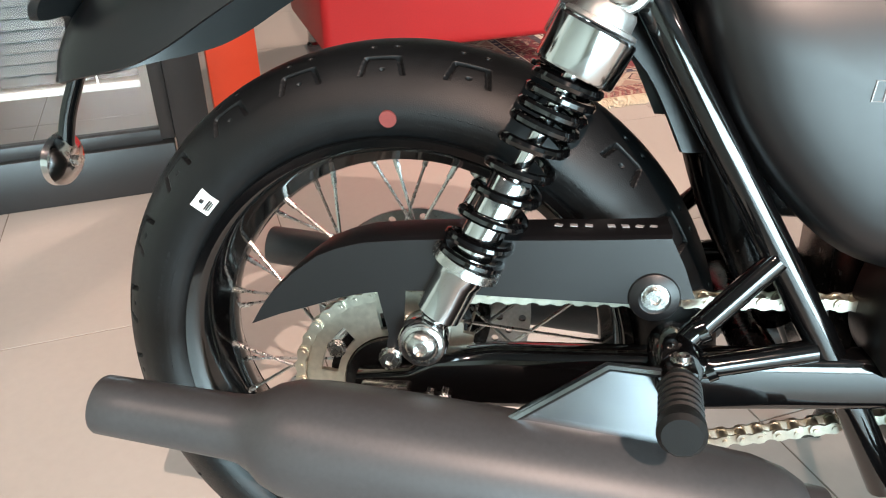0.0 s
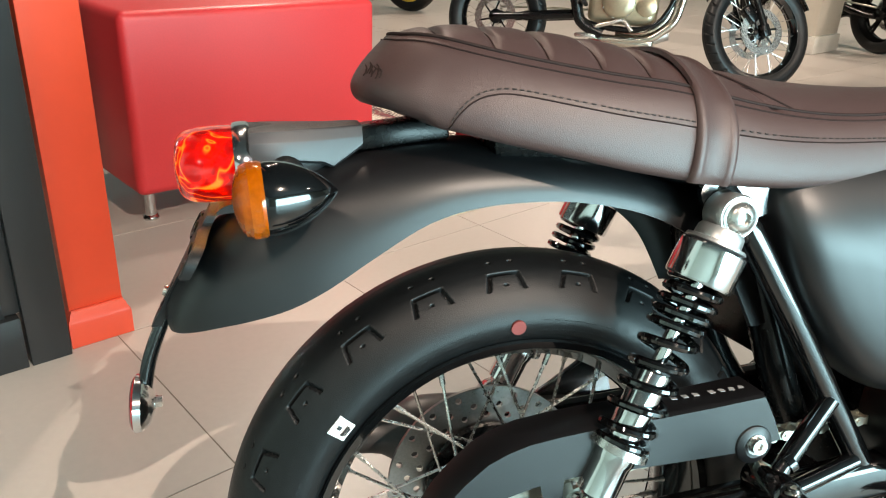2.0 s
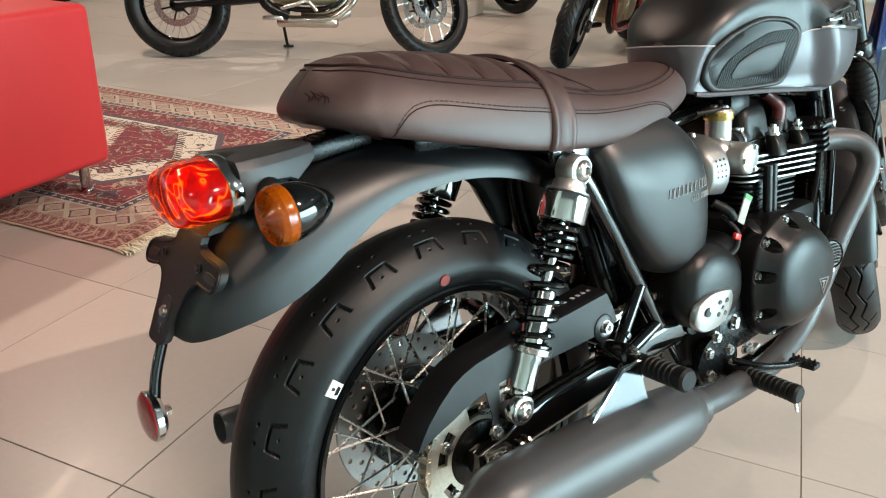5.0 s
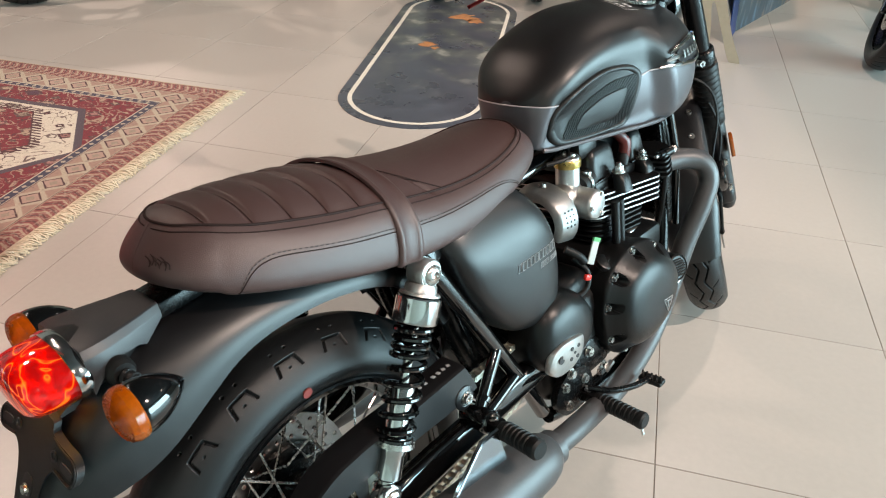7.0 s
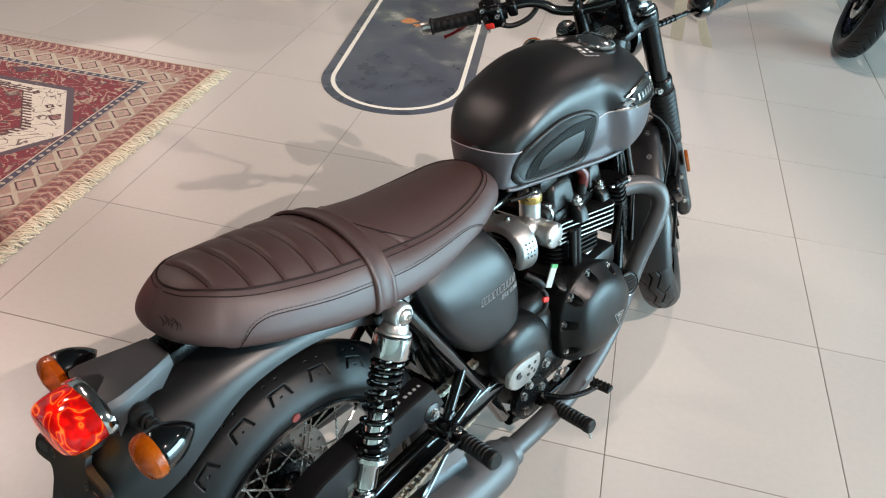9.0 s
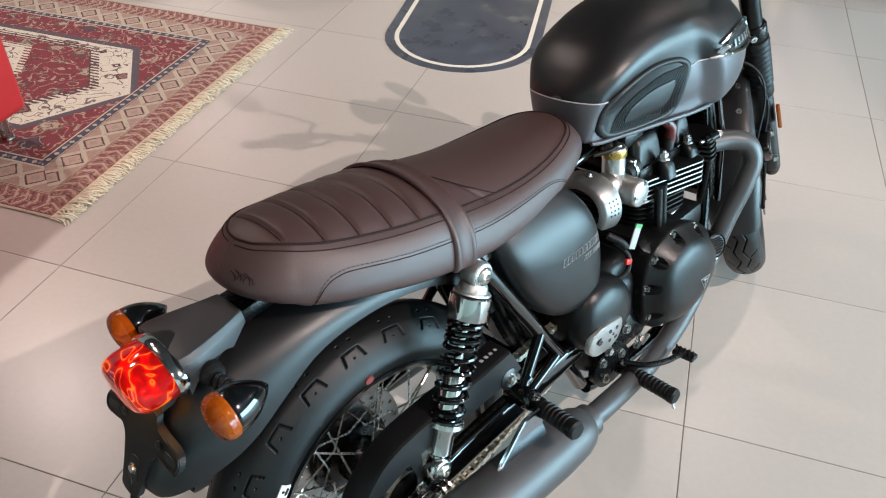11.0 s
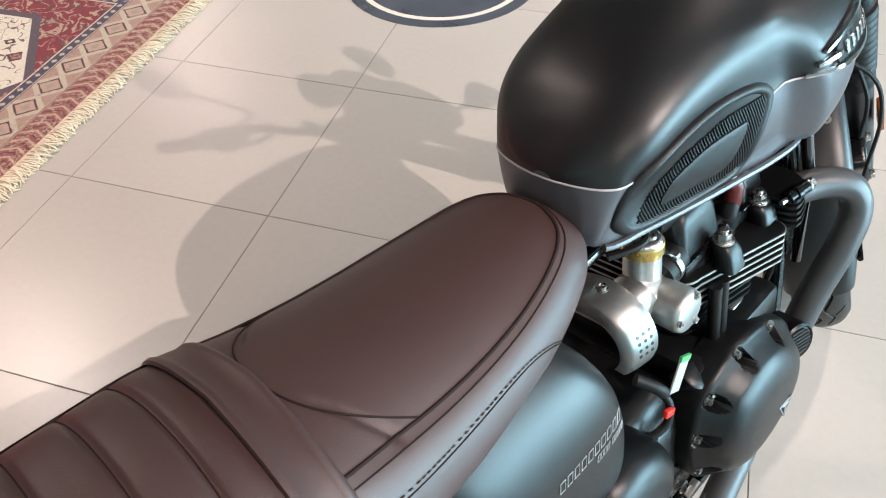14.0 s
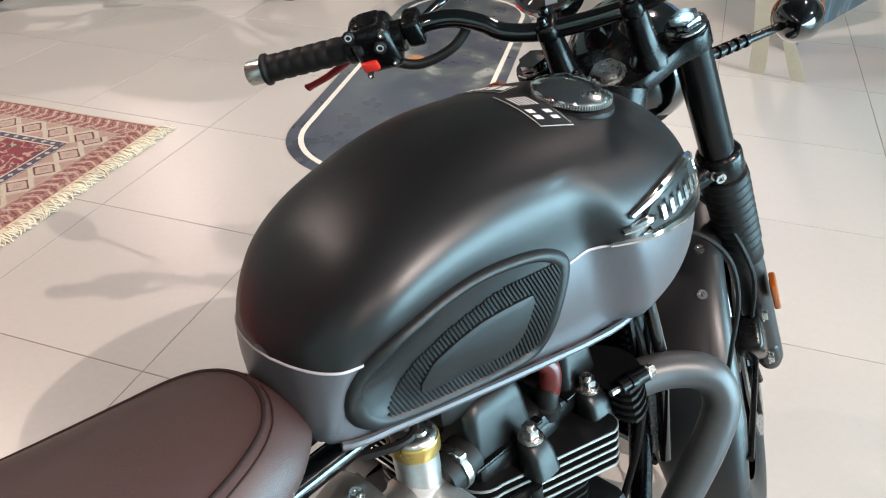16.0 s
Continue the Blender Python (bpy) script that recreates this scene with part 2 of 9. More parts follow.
# ---- the showroom shell ----
FLOOR_TILE = material("beige_porcelain_tile", (0.43, 0.395, 0.360), 0.34, vary=0.045, grain=55, bump=0.03, bump_scale=300, random_tint=0.02, stain=1.3, spread=0.05)
GROUT = material("brown_grout", (0.19, 0.155, 0.125), 0.85, vary=0.2, grain=200)
WALL_PAINT = material("cream_wall_paint", (0.62, 0.58, 0.50), 0.7, vary=0.04, grain=30, bump=0.1, bump_scale=200)
CEILING_PAINT = material("dark_ceiling_paint", (0.06, 0.06, 0.06), 0.8, vary=0.05, grain=20)
RED_PAINT = material("orange_red_paint", (0.62, 0.055, 0.020), 0.38, vary=0.05, grain=25, bump=0.06, bump_scale=250)
RED_VINYL = material("red_upholstery_vinyl", (0.56, 0.028, 0.032), 0.42, vary=0.07, grain=180, bump=0.22, bump_scale=900)
FRAME_BLACK = material("black_aluminium_frame", (0.016, 0.017, 0.018), 0.38, vary=0.1, grain=90)
SLAT = material("dark_blind_slat", (0.0072, 0.0077, 0.0081), 0.38, vary=0.12, grain=60)
PANE = glass_material("window_pane", (0.95, 0.98, 0.97), 0.0, 1.0)
X0, X1, Y0, Y1, TOP = -7.2, 8.4, -6.0, 9.0, 3.6

bm = bmesh.new()
box(bm, ((X0 + X1) / 2, (Y0 + Y1) / 2, -0.1014), (X1 - X0 + 0.4, Y1 - Y0 + 0.4, 0.2))
floor = tagged(part("floor", bm, GROUT), "large beige porcelain floor tiles with thin brown joints", "floor", kind="structure")
bm = bmesh.new()
box(bm, ((X0 + X1) / 2, (Y0 + Y1) / 2, TOP + 0.1), (X1 - X0 + 0.4, Y1 - Y0 + 0.4, 0.2))
tagged(part("ceiling", bm, CEILING_PAINT), "plain dark painted showroom ceiling", "ceiling", kind="structure")
for name, c, s in (
    ("wall_west", (X0 - 0.1, (Y0 + Y1) / 2, TOP / 2), (0.2, Y1 - Y0, TOP)),
    ("wall_north", ((X0 + X1) / 2, Y1 + 0.1, TOP / 2), (X1 - X0, 0.2, TOP)),
    ("wall_south", ((X0 + X1) / 2, Y0 - 0.1, TOP / 2), (X1 - X0, 0.2, TOP)),
):
    bm = bmesh.new()
    box(bm, c, s)
    tagged(part(name, bm, WALL_PAINT), "plain cream painted showroom wall", "wall", kind="structure")
# the glazed front: piers, sill and head round three tall openings
bm = bmesh.new()
for c, s in (((X1 + 0.1, (Y0 + Y1) / 2, 0.03), (0.2, Y1 - Y0, 0.06)), ((X1 + 0.1, (Y0 + Y1) / 2, 3.2), (0.2, Y1 - Y0, 0.8)), ((X1 + 0.1, -4.8, 1.43), (0.2, 2.4, 2.74)), ((X1 + 0.1, 6.2, 1.43), (0.2, 5.6, 2.74))):
    box(bm, c, s)
tagged(part("wall_east", bm, WALL_PAINT), "cream front wall with a wide shop window", "wall", kind="structure")
bm = bmesh.new()
for y in (-3.57, -1.85, -0.1, 1.65, 3.37):
    box(bm, (X1 + 0.05, y, 1.43), (0.06, 0.06, 2.74), bevel=0.004)
for z in (0.09, 2.77):
    box(bm, (X1 + 0.05, -0.1, z), (0.06, 7.0, 0.05), bevel=0.004)
window_1 = tagged(part("window_1", bm, FRAME_BLACK), "wide shop window with black frame and daylight outside", "window", kind="structure")

# ---- the red post beside the black glazed partition ----
bm = bmesh.new()
box(bm, (-0.085, -1.232, TOP / 2), (0.13, 0.122, TOP), bevel=0.003)
post = tagged(part("post", bm, RED_PAINT), "orange-red painted post with a moulded skirting base", "post", kind="structure")
bm = bmesh.new()
rings = []
for z, g in ((0.0, 0.0), (0.058, 0.0), (0.066, -0.002), (0.072, -0.006), (0.080, -0.008), (0.086, -0.012), (0.090, -0.0125)):
    rings.append([(x, y, z) for x, y in ((-0.0 + g, -1.303 - g), (-0.0 + g, -1.160 + g), (-0.165 - g, -1.160 + g), (-0.165 - g, -1.303 - g))])
loft(bm, rings)
part("skirting", bm, RED_PAINT, post, "moulded orange-red skirting", angle=20)

WX = 0.022
bm = bmesh.new()
box(bm, (WX - 0.03, -1.352, TOP / 2), (0.06, 0.085, TOP), bevel=0.003)
for y in (-2.60,):
    box(bm, (WX - 0.03, y, TOP / 2), (0.06, 0.085, TOP), bevel=0.003)
box(bm, (WX - 0.03, -1.98, 0.062), (0.058, 1.16, 0.124), bevel=0.003)
box(bm, (WX - 0.03, -1.98, 2.4), (0.058, 1.16, 0.1), bevel=0.003)
partition = tagged(part("glass_partition", bm, FRAME_BLACK), "black-framed glass partition with dark blinds behind", "partition", kind="structure")
bm = bmesh.new()
for y in (-1.412, -2.54):
    box(bm, (WX - 0.034, y, 1.24), (0.036, 0.034, 2.22), bevel=0.002)
for z in (0.14, 2.33):
    box(bm, (WX - 0.034, -1.976, z), (0.035, 1.10, 0.032), bevel=0.002)
part("sash", bm, FRAME_BLACK, partition)
bm = bmesh.new()
box(bm, (WX - 0.036, -1.976, 1.235), (0.006, 1.10, 2.16))
pane = part("pane", bm, PANE, partition, "clear reflective pane")
pane.visible_shadow = False
# pale reflection in the pane, built as a solid bar below the slats
bm = bmesh.new()
box(bm, (WX - 0.16, -1.976, 0.235), (0.030, 1.04, 0.018), bevel=0.003)
part("bottom_rail", bm, material("pale_reflection_grey", (0.42, 0.42, 0.41), 0.4), partition, "pale bar below the blind, standing for a reflection in the pane")
bm = bmesh.new()
tube(bm, [(WX - 0.125, -1.62, 2.3), (WX - 0.125, -1.55, 0.25)], 0.0025, 6)
part("cord", bm, WHITE_PRINT, partition, "white blind cord")
bm = bmesh.new()
box(bm, (0, 0, 0), (0.034, 1.04, 0.0018), Matrix.Rotation(radians(58), 4, "Y"))
slat_mesh = part("slat", bm, SLAT, partition).data
first = partition.children[-1]
first.location = (WX - 0.16, -1.976, 0.27)
for i in range(1, 78):
    shared("slat", slat_mesh, partition, pose(WX - 0.16, -1.976, 0.27 + 0.0265 * i))
bm = bmesh.new()
box(bm, (-1.6, -3.6, 1.8), (0.1, 4.4, TOP))
tagged(part("wall_office", bm, material("dark_office_wall", (0.02, 0.02, 0.022), 0.7)), "dark wall of the office behind the blinds", "wall", kind="structure")
bm = bmesh.new()
box(bm, (WX - 0.03, -4.35, 1.8), (0.1, 3.3, TOP))
tagged(part("wall_inner", bm, WALL_PAINT), "cream inner wall beside the glass partition", "wall", kind="structure")

# ---- a white pillar behind ----
bm = bmesh.new()
box(bm, (-1.28, 4.95, TOP / 2), (0.42, 0.42, TOP), bevel=0.004)
pillar = tagged(part("pillar", bm, WALL_PAINT), "square cream pillar with a white skirting", "pillar", kind="structure")
bm = bmesh.new()
box(bm, (-1.28, 4.95, 0.07), (0.46, 0.46, 0.14), bevel=0.008)
part("skirting", bm, material("white_skirting", (0.74, 0.72, 0.66), 0.5), pillar)

# ---- red upholstered block seat ----
def block_seat():
    ob = empty("block_seat", pose(-0.90, -0.47, 0))
    bm = bmesh.new()
    box(bm, (0, 0, 0.395), (0.70, 0.89, 0.55), bevel=0.028, segments=4)
    body = part("upholstered_body", bm, RED_VINYL, ob)
    bm = bmesh.new()
    e = 0.028
    for z in (0.655,):
        pts = [(0.338, -0.433, z), (0.338, 0.433, z), (-0.338, 0.433, z), (-0.338, -0.433, z)]
        tube(bm, pts, 0.0035, 8, closed=True)
    part("piping", bm, RED_VINYL, body)
    for x, y in ((0.265, 0.385), (0.225, -0.372), (-0.28, 0.38), (-0.28, -0.38)):
        bm = bmesh.new()
        lathe(bm, [(0.0, 0.0), (0.0, 0.024), (0.006, 0.026), (0.014, 0.022), (0.016, 0.019), (0.125, 0.019), (0.125, 0)], (x, y, 0.0085 if y > 0 else 0.0), (0, 0, 1), 20)
        part("leg", bm, CHROME, ob, "chrome tube leg")
    return tagged(ob, "red vinyl block seat on short chrome legs", "seat")


block_seat()

# ---- oriental rug ----
RX0, RX1, RY0, RY1 = -2.75, -0.165, -0.425, 1.135


def rug_material():
    m = bpy.data.materials.new("oriental_rug_wool")
    m.use_nodes = True
    n, l = m.node_tree.nodes, m.node_tree.links
    bsdf = n["Principled BSDF"]
    tc, sep, knots = n.new("ShaderNodeTexCoord"), n.new("ShaderNodeSeparateXYZ"), n.new("ShaderNodeVectorMath")
    # the pattern is knotted: it goes by steps of one knot
    knots.operation = "SNAP"
    knots.inputs[1].default_value = (0.0032, 0.0032, 1.0)
    l.new(tc.outputs["Object"], knots.inputs[0])
    woven = knots.outputs[0]
    l.new(woven, sep.inputs[0])

    def op(kind, a, b=None, c=None):
        q = n.new("ShaderNodeMath")
        q.operation = kind
        for i, v in enumerate((a, b, c)):
            if v is None:
                continue
            if isinstance(v, (int, float)):
                q.inputs[i].default_value = v
            else:
                l.new(v, q.inputs[i])
        return q.outputs[0]

    def ramp(fac, stops, kind="CONSTANT"):
        r = n.new("ShaderNodeValToRGB")
        r.color_ramp.interpolation = kind
        el = r.color_ramp.elements
        while len(el) < len(stops):
            el.new(0.5)
        for e, (p, col) in zip(el, stops):
            e.position, e.color = p, (*col, 1)
        l.new(fac, r.inputs[0])
        return r.outputs[0]

    def blend(fac, a, b):
        q = n.new("ShaderNodeMix")
        q.data_type = "RGBA"
        l.new(fac, q.inputs[0])
        l.new(a, q.inputs[6])
        l.new(b, q.inputs[7])
        return q.outputs[2]

    hx, hy = (RX1 - RX0) / 2, (RY1 - RY0) / 2
    ax, ay = op("ABSOLUTE", sep.outputs[0]), op("ABSOLUTE", sep.outputs[1])
    dx, dy = op("SUBTRACT", hx, ax), op("SUBTRACT", hy, ay)
    d = op("MINIMUM", dx, dy)
    # coordinate that runs along the border, whichever side it is
    side = op("LESS_THAN", dx, dy)
    run = op("ADD", op("MULTIPLY", side, sep.outputs[1]), op("MULTIPLY", op("SUBTRACT", 1.0, side), sep.outputs[0]))
    CREAM, RED, NAVY, TAN, ROSE, DARK, SAGE = (0.50, 0.43, 0.34), (0.20, 0.032, 0.042), (0.060, 0.056, 0.085), (0.44, 0.34, 0.25), (0.38, 0.20, 0.18), (0.085, 0.040, 0.044), (0.25, 0.24, 0.18)
    BRICK, BEIGE, IVORY, SLATE = (0.255, 0.085, 0.080), (0.43, 0.365, 0.285), (0.60, 0.54, 0.45), (0.090, 0.070, 0.085)

    def motif(scale, jitter, stops, squash=(1, 1, 1)):
        """Small figures on a loose lattice: their colour, and how far a place is from the nearest."""
        mp, v = n.new("ShaderNodeMapping"), n.new("ShaderNodeTexVoronoi")
        mp.inputs["Scale"].default_value = squash
        v.distance = "MANHATTAN"
        v.inputs["Scale"].default_value, v.inputs["Randomness"].default_value = scale, jitter
        l.new(woven, mp.inputs[0])
        l.new(mp.outputs[0], v.inputs["Vector"])
        pick = n.new("ShaderNodeSeparateColor")
        l.new(v.outputs["Color"], pick.inputs[0])
        return ramp(pick.outputs[0], stops), v.outputs["Distance"], pick.outputs[1]

    def plain(c):
        return ramp(run, [(0.0, c), (1.0, c)])

    def vines(scale, width, warp):
        """Thin crooked lines, as of stems and hooks."""
        t = n.new("ShaderNodeTexNoise")
        t.inputs["Scale"].default_value, t.inputs["Detail"].default_value, t.inputs["Distortion"].default_value = scale, 0.5, warp
        l.new(woven, t.inputs["Vector"])
        return op("LESS_THAN", op("ABSOLUTE", op("SUBTRACT", t.outputs[0], 0.5)), width)

    bands = ramp(op("MULTIPLY", d, 3.5), [(0.0, TAN), (0.035, DARK), (0.05, BRICK), (0.36, TAN), (0.375, DARK), (0.385, BEIGE), (0.79, DARK), (0.80, CREAM), (0.815, NAVY), (0.925, CREAM), (0.945, RED)])
    # leaf strokes in the brick band
    leaf = op("PINGPONG", op("ADD", run, op("MULTIPLY", op("ABSOLUTE", op("SUBTRACT", d, 0.058)), 0.55)), 0.021)
    in_brick = op("MULTIPLY", op("GREATER_THAN", d, 0.017), op("LESS_THAN", d, 0.100))
    bands = blend(op("MULTIPLY", op("LESS_THAN", leaf, 0.0045), op("MULTIPLY", in_brick, 0.85)), bands, plain(TAN))
    bands = blend(op("MULTIPLY", op("GREATER_THAN", leaf, 0.0170), op("MULTIPLY", in_brick, 0.8)), bands, plain(DARK))
    bands = blend(op("MULTIPLY", vines(46, 0.035, 1.0), op("MULTIPLY", in_brick, 0.55)), bands, plain(CREAM))
    # a chain of lozenges in the beige band
    mid = op("ABSOLUTE", op("SUBTRACT", d, 0.169))
    loz = op("ADD", op("PINGPONG", run, 0.060), op("MULTIPLY", mid, 0.95))
    gate = op("MULTIPLY", op("GREATER_THAN", d, 0.114), op("LESS_THAN", d, 0.224))
    bands = blend(op("MULTIPLY", op("LESS_THAN", loz, 0.038), op("MULTIPLY", gate, 0.55)), bands, plain(ROSE))
    bands = blend(op("MULTIPLY", op("LESS_THAN", loz, 0.018), op("MULTIPLY", gate, 0.6)), bands, plain(SAGE))
    bands = blend(op("MULTIPLY", op("LESS_THAN", op("ABSOLUTE", op("SUBTRACT", loz, 0.042)), 0.0042), gate), bands, plain(DARK))
    bands = blend(op("MULTIPLY", op("GREATER_THAN", loz, 0.070), op("MULTIPLY", gate, 0.5)), bands, plain(BRICK))
    # white flowers on the navy guard stripe
    star = op("MULTIPLY", op("LESS_THAN", op("ADD", op("PINGPONG", run, 0.021), op("MULTIPLY", op("ABSOLUTE", op("SUBTRACT", d, 0.248)), 0.9)), 0.0105), op("GREATER_THAN", d, 0.234))
    border = blend(op("MULTIPLY", star, 0.8), bands, plain(CREAM))

    # the field: a long cream hexagon with a red one inside it
    def hexagon(tip, top, slope):
        return op("MAXIMUM", op("MULTIPLY", op("SUBTRACT", op("ADD", ax, op("DIVIDE", ay, slope)), tip), 0.8), op("SUBTRACT", ay, top))

    h1, h2, h3 = hexagon(1.02, 0.345, 1.5), hexagon(0.83, 0.285, 1.36), hexagon(0.46, 0.20, 1.7)

    def lozenges(scale, jitter, stops, squash):
        """Lozenges ringed in several colours."""
        col, far, sort = motif(scale, jitter, stops, squash)
        ring = op("LESS_THAN", op("ABSOLUTE", op("SUBTRACT", far, 0.40)), 0.07)
        core = op("LESS_THAN", far, 0.16)
        return col, op("LESS_THAN", far, 0.46), op("MAXIMUM", ring, core), sort

    col, body, ring, _ = lozenges(7.0, 0.35, [(0.0, ROSE), (0.3, BRICK), (0.5, SAGE), (0.65, TAN), (0.85, NAVY)], (1, 1.3, 1))
    ground = blend(op("MULTIPLY", body, 0.75), plain(RED), col)
    ground = blend(op("MULTIPLY", ring, 0.8), ground, plain(DARK))
    ground = blend(op("MULTIPLY", vines(15, 0.030, 1.4), 0.75), ground, plain(TAN))
    ground = blend(op("MULTIPLY", vines(21, 0.022, 1.8), 0.8), ground, plain(DARK))
    field = blend(op("MULTIPLY", op("LESS_THAN", h1, 0.030), op("GREATER_THAN", h1, 0.0)), ground, plain(SLATE))
    col2, body2, ring2, sort2 = lozenges(9.0, 0.55, [(0.0, BRICK), (0.35, NAVY), (0.55, RED), (0.75, SAGE)], (1.0, 1.25, 1))
    inside_h1 = op("LESS_THAN", h1, -0.014)
    cream = blend(op("MULTIPLY", op("MULTIPLY", body2, op("GREATER_THAN", sort2, 0.35)), op("MULTIPLY", inside_h1, 0.85)), plain(IVORY), col2)
    cream = blend(op("MULTIPLY", op("MULTIPLY", ring2, op("GREATER_THAN", sort2, 0.30)), inside_h1), cream, plain(DARK))
    cream = blend(op("MULTIPLY", vines(13, 0.030, 1.5), op("MULTIPLY", inside_h1, 0.85)), cream, plain(DARK))
    field = blend(op("LESS_THAN", h1, 0.0), field, cream)
    teeth = op("MULTIPLY", op("GREATER_THAN", op("PINGPONG", sep.outputs[1], 0.011), 0.0055), 0.034)
    field = blend(op("LESS_THAN", h2, teeth), field, plain(DARK))
    field = blend(op("LESS_THAN", h2, -0.006), field, ground)
    field = blend(op("LESS_THAN", h3, op("MULTIPLY", teeth, 0.8)), field, plain(IVORY))
    field = blend(op("LESS_THAN", h3, -0.012), field, cream)
    colour = blend(op("GREATER_THAN", d, 0.274), border, field)
    # fine knots of every colour break up the plain grounds
    knot, kfar, ksort = motif(46, 0.85, [(0.0, CREAM), (0.2, RED), (0.42, TAN), (0.6, NAVY), (0.75, ROSE), (0.9, SAGE)])
    colour = blend(op("MULTIPLY", op("LESS_THAN", kfar, 0.40), op("MULTIPLY", op("GREATER_THAN", ksort, 0.45), 0.38)), colour, knot)
    noise_t = n.new("ShaderNodeTexNoise")
    noise_t.inputs["Scale"].default_value, noise_t.inputs["Detail"].default_value = 220, 4
    l.new(tc.outputs["Object"], noise_t.inputs["Vector"])
    fade = n.new("ShaderNodeMix")
    fade.data_type, fade.blend_type = "RGBA", "MULTIPLY"
    fade.inputs[0].default_value = 0.7
    l.new(colour, fade.inputs[6])
    tone = n.new("ShaderNodeMapRange")
    tone.inputs[3].default_value, tone.inputs[4].default_value = 0.45, 1.5
    l.new(noise_t.outputs[0], tone.inputs[0])
    l.new(tone.outputs[0], fade.inputs[7])
    l.new(fade.outputs[2], bsdf.inputs["Base Color"])
    bsdf.inputs["Roughness"].default_value = 0.95
    bump = n.new("ShaderNodeBump")
    bump.inputs["Strength"].default_value, bump.inputs["Distance"].default_value = 0.6, 0.003
    l.new(noise_t.outputs[0], bump.inputs["Height"])
    l.new(bump.outputs[0], bsdf.inputs["Normal"])
    return m


rug = empty("rug", pose((RX0 + RX1) / 2, (RY0 + RY1) / 2, 0))
bm = bmesh.new()
hx, hy = (RX1 - RX0) / 2, (RY1 - RY0) / 2
nx, ny = 120, 80
grid = [[bm.verts.new((-hx + 2 * hx * i / nx, (-hy + 2 * hy * j / ny) * (1 + 0.006 * noise.noise((i * 0.09, 0, 3))), 0.0065 + 0.0015 * noise.noise((i * 0.11, j * 0.11, 0)))) for j in range(ny + 1)] for i in range(nx + 1)]
for i in range(nx):
    for j in range(ny):
        bm.faces.new((grid[i][j], grid[i + 1][j], grid[i + 1][j + 1], grid[i][j + 1]))
part("rug_body", bm, rug_material(), rug)
bm = bmesh.new()
rng = random.Random(4)
for k in range(760):
    y = -hy + 2 * hy * (k + 0.5) / 760 + rng.uniform(-0.003, 0.003)
    for s in (1, -1):
        ln, dy, z = rng.uniform(0.030, 0.066), rng.uniform(-0.024, 0.024), rng.uniform(0.004, 0.017)
        x = s * hx
        tube(bm, [(x - s * 0.012, y, 0.007), (x + s * ln * 0.4, y + dy * 0.3, z), (x + s * ln * 0.8, y + dy * 0.8, z * 0.8), (x + s * ln, y + dy * 1.5, 0.003)], [0.0024, 0.0032, 0.0028, 0.0016], 4)
tagged(part("fringe", bm, material("cream_rug_fringe", (0.66, 0.58, 0.44), 0.95, vary=0.25, grain=120), rug, "tangled cream cotton fringe"), kind="stuff")
tagged(rug, "red and cream oriental rug with a cotton fringe", "rug")

# ---- printed floor sticker ----
def sticker_material():
    m = material("printed_floor_film", (0.062, 0.072, 0.092), 0.30, vary=0.35, grain=9, stain=2.2)
    n, l = m.node_tree.nodes, m.node_tree.links
    bsdf = n["Principled BSDF"]
    old = bsdf.inputs["Base Color"].links[0].from_socket
    tc = n.new("ShaderNodeTexCoord")
    a = n.new("ShaderNodeTexNoise")
    a.inputs["Scale"].default_value, a.inputs["Detail"].default_value = 5.5, 8
    l.new(tc.outputs["Object"], a.inputs["Vector"])
    r = n.new("ShaderNodeValToRGB")
    el = r.color_ramp.elements
    el[0].position, el[0].color = 0.44, (0.060, 0.070, 0.088, 1)
    el[1].position, el[1].color = 0.66, (0.28, 0.29, 0.26, 1)
    e = el.new(0.58)
    e.color = (0.10, 0.115, 0.11, 1)
    l.new(a.outputs[0], r.inputs[0])
    sep = n.new("ShaderNodeSeparateXYZ")
    l.new(tc.outputs["Object"], sep.inputs[0])
    far = n.new("ShaderNodeMapRange")
    far.inputs[1].default_value, far.inputs[2].default_value = -0.75, 0.0
    l.new(sep.outputs[1], far.inputs[0])
    mix = n.new("ShaderNodeMix")
    mix.data_type = "RGBA"
    l.new(far.outputs[0], mix.inputs[0])
    l.new(old, mix.inputs[6])
    l.new(r.outputs[0], mix.inputs[7])
    l.new(mix.outputs[2], bsdf.inputs["Base Color"])
    return m


def stadium(half, reach, n=28):
    return [(half * math.sin(radians(-90 + 180 * k / n)), reach + half * math.cos(radians(-90 + 180 * k / n))) for k in range(n + 1)] + [(half * math.sin(radians(90 + 180 * k / n)), -reach + half * math.cos(radians(90 + 180 * k / n))) for k in range(n + 1)]


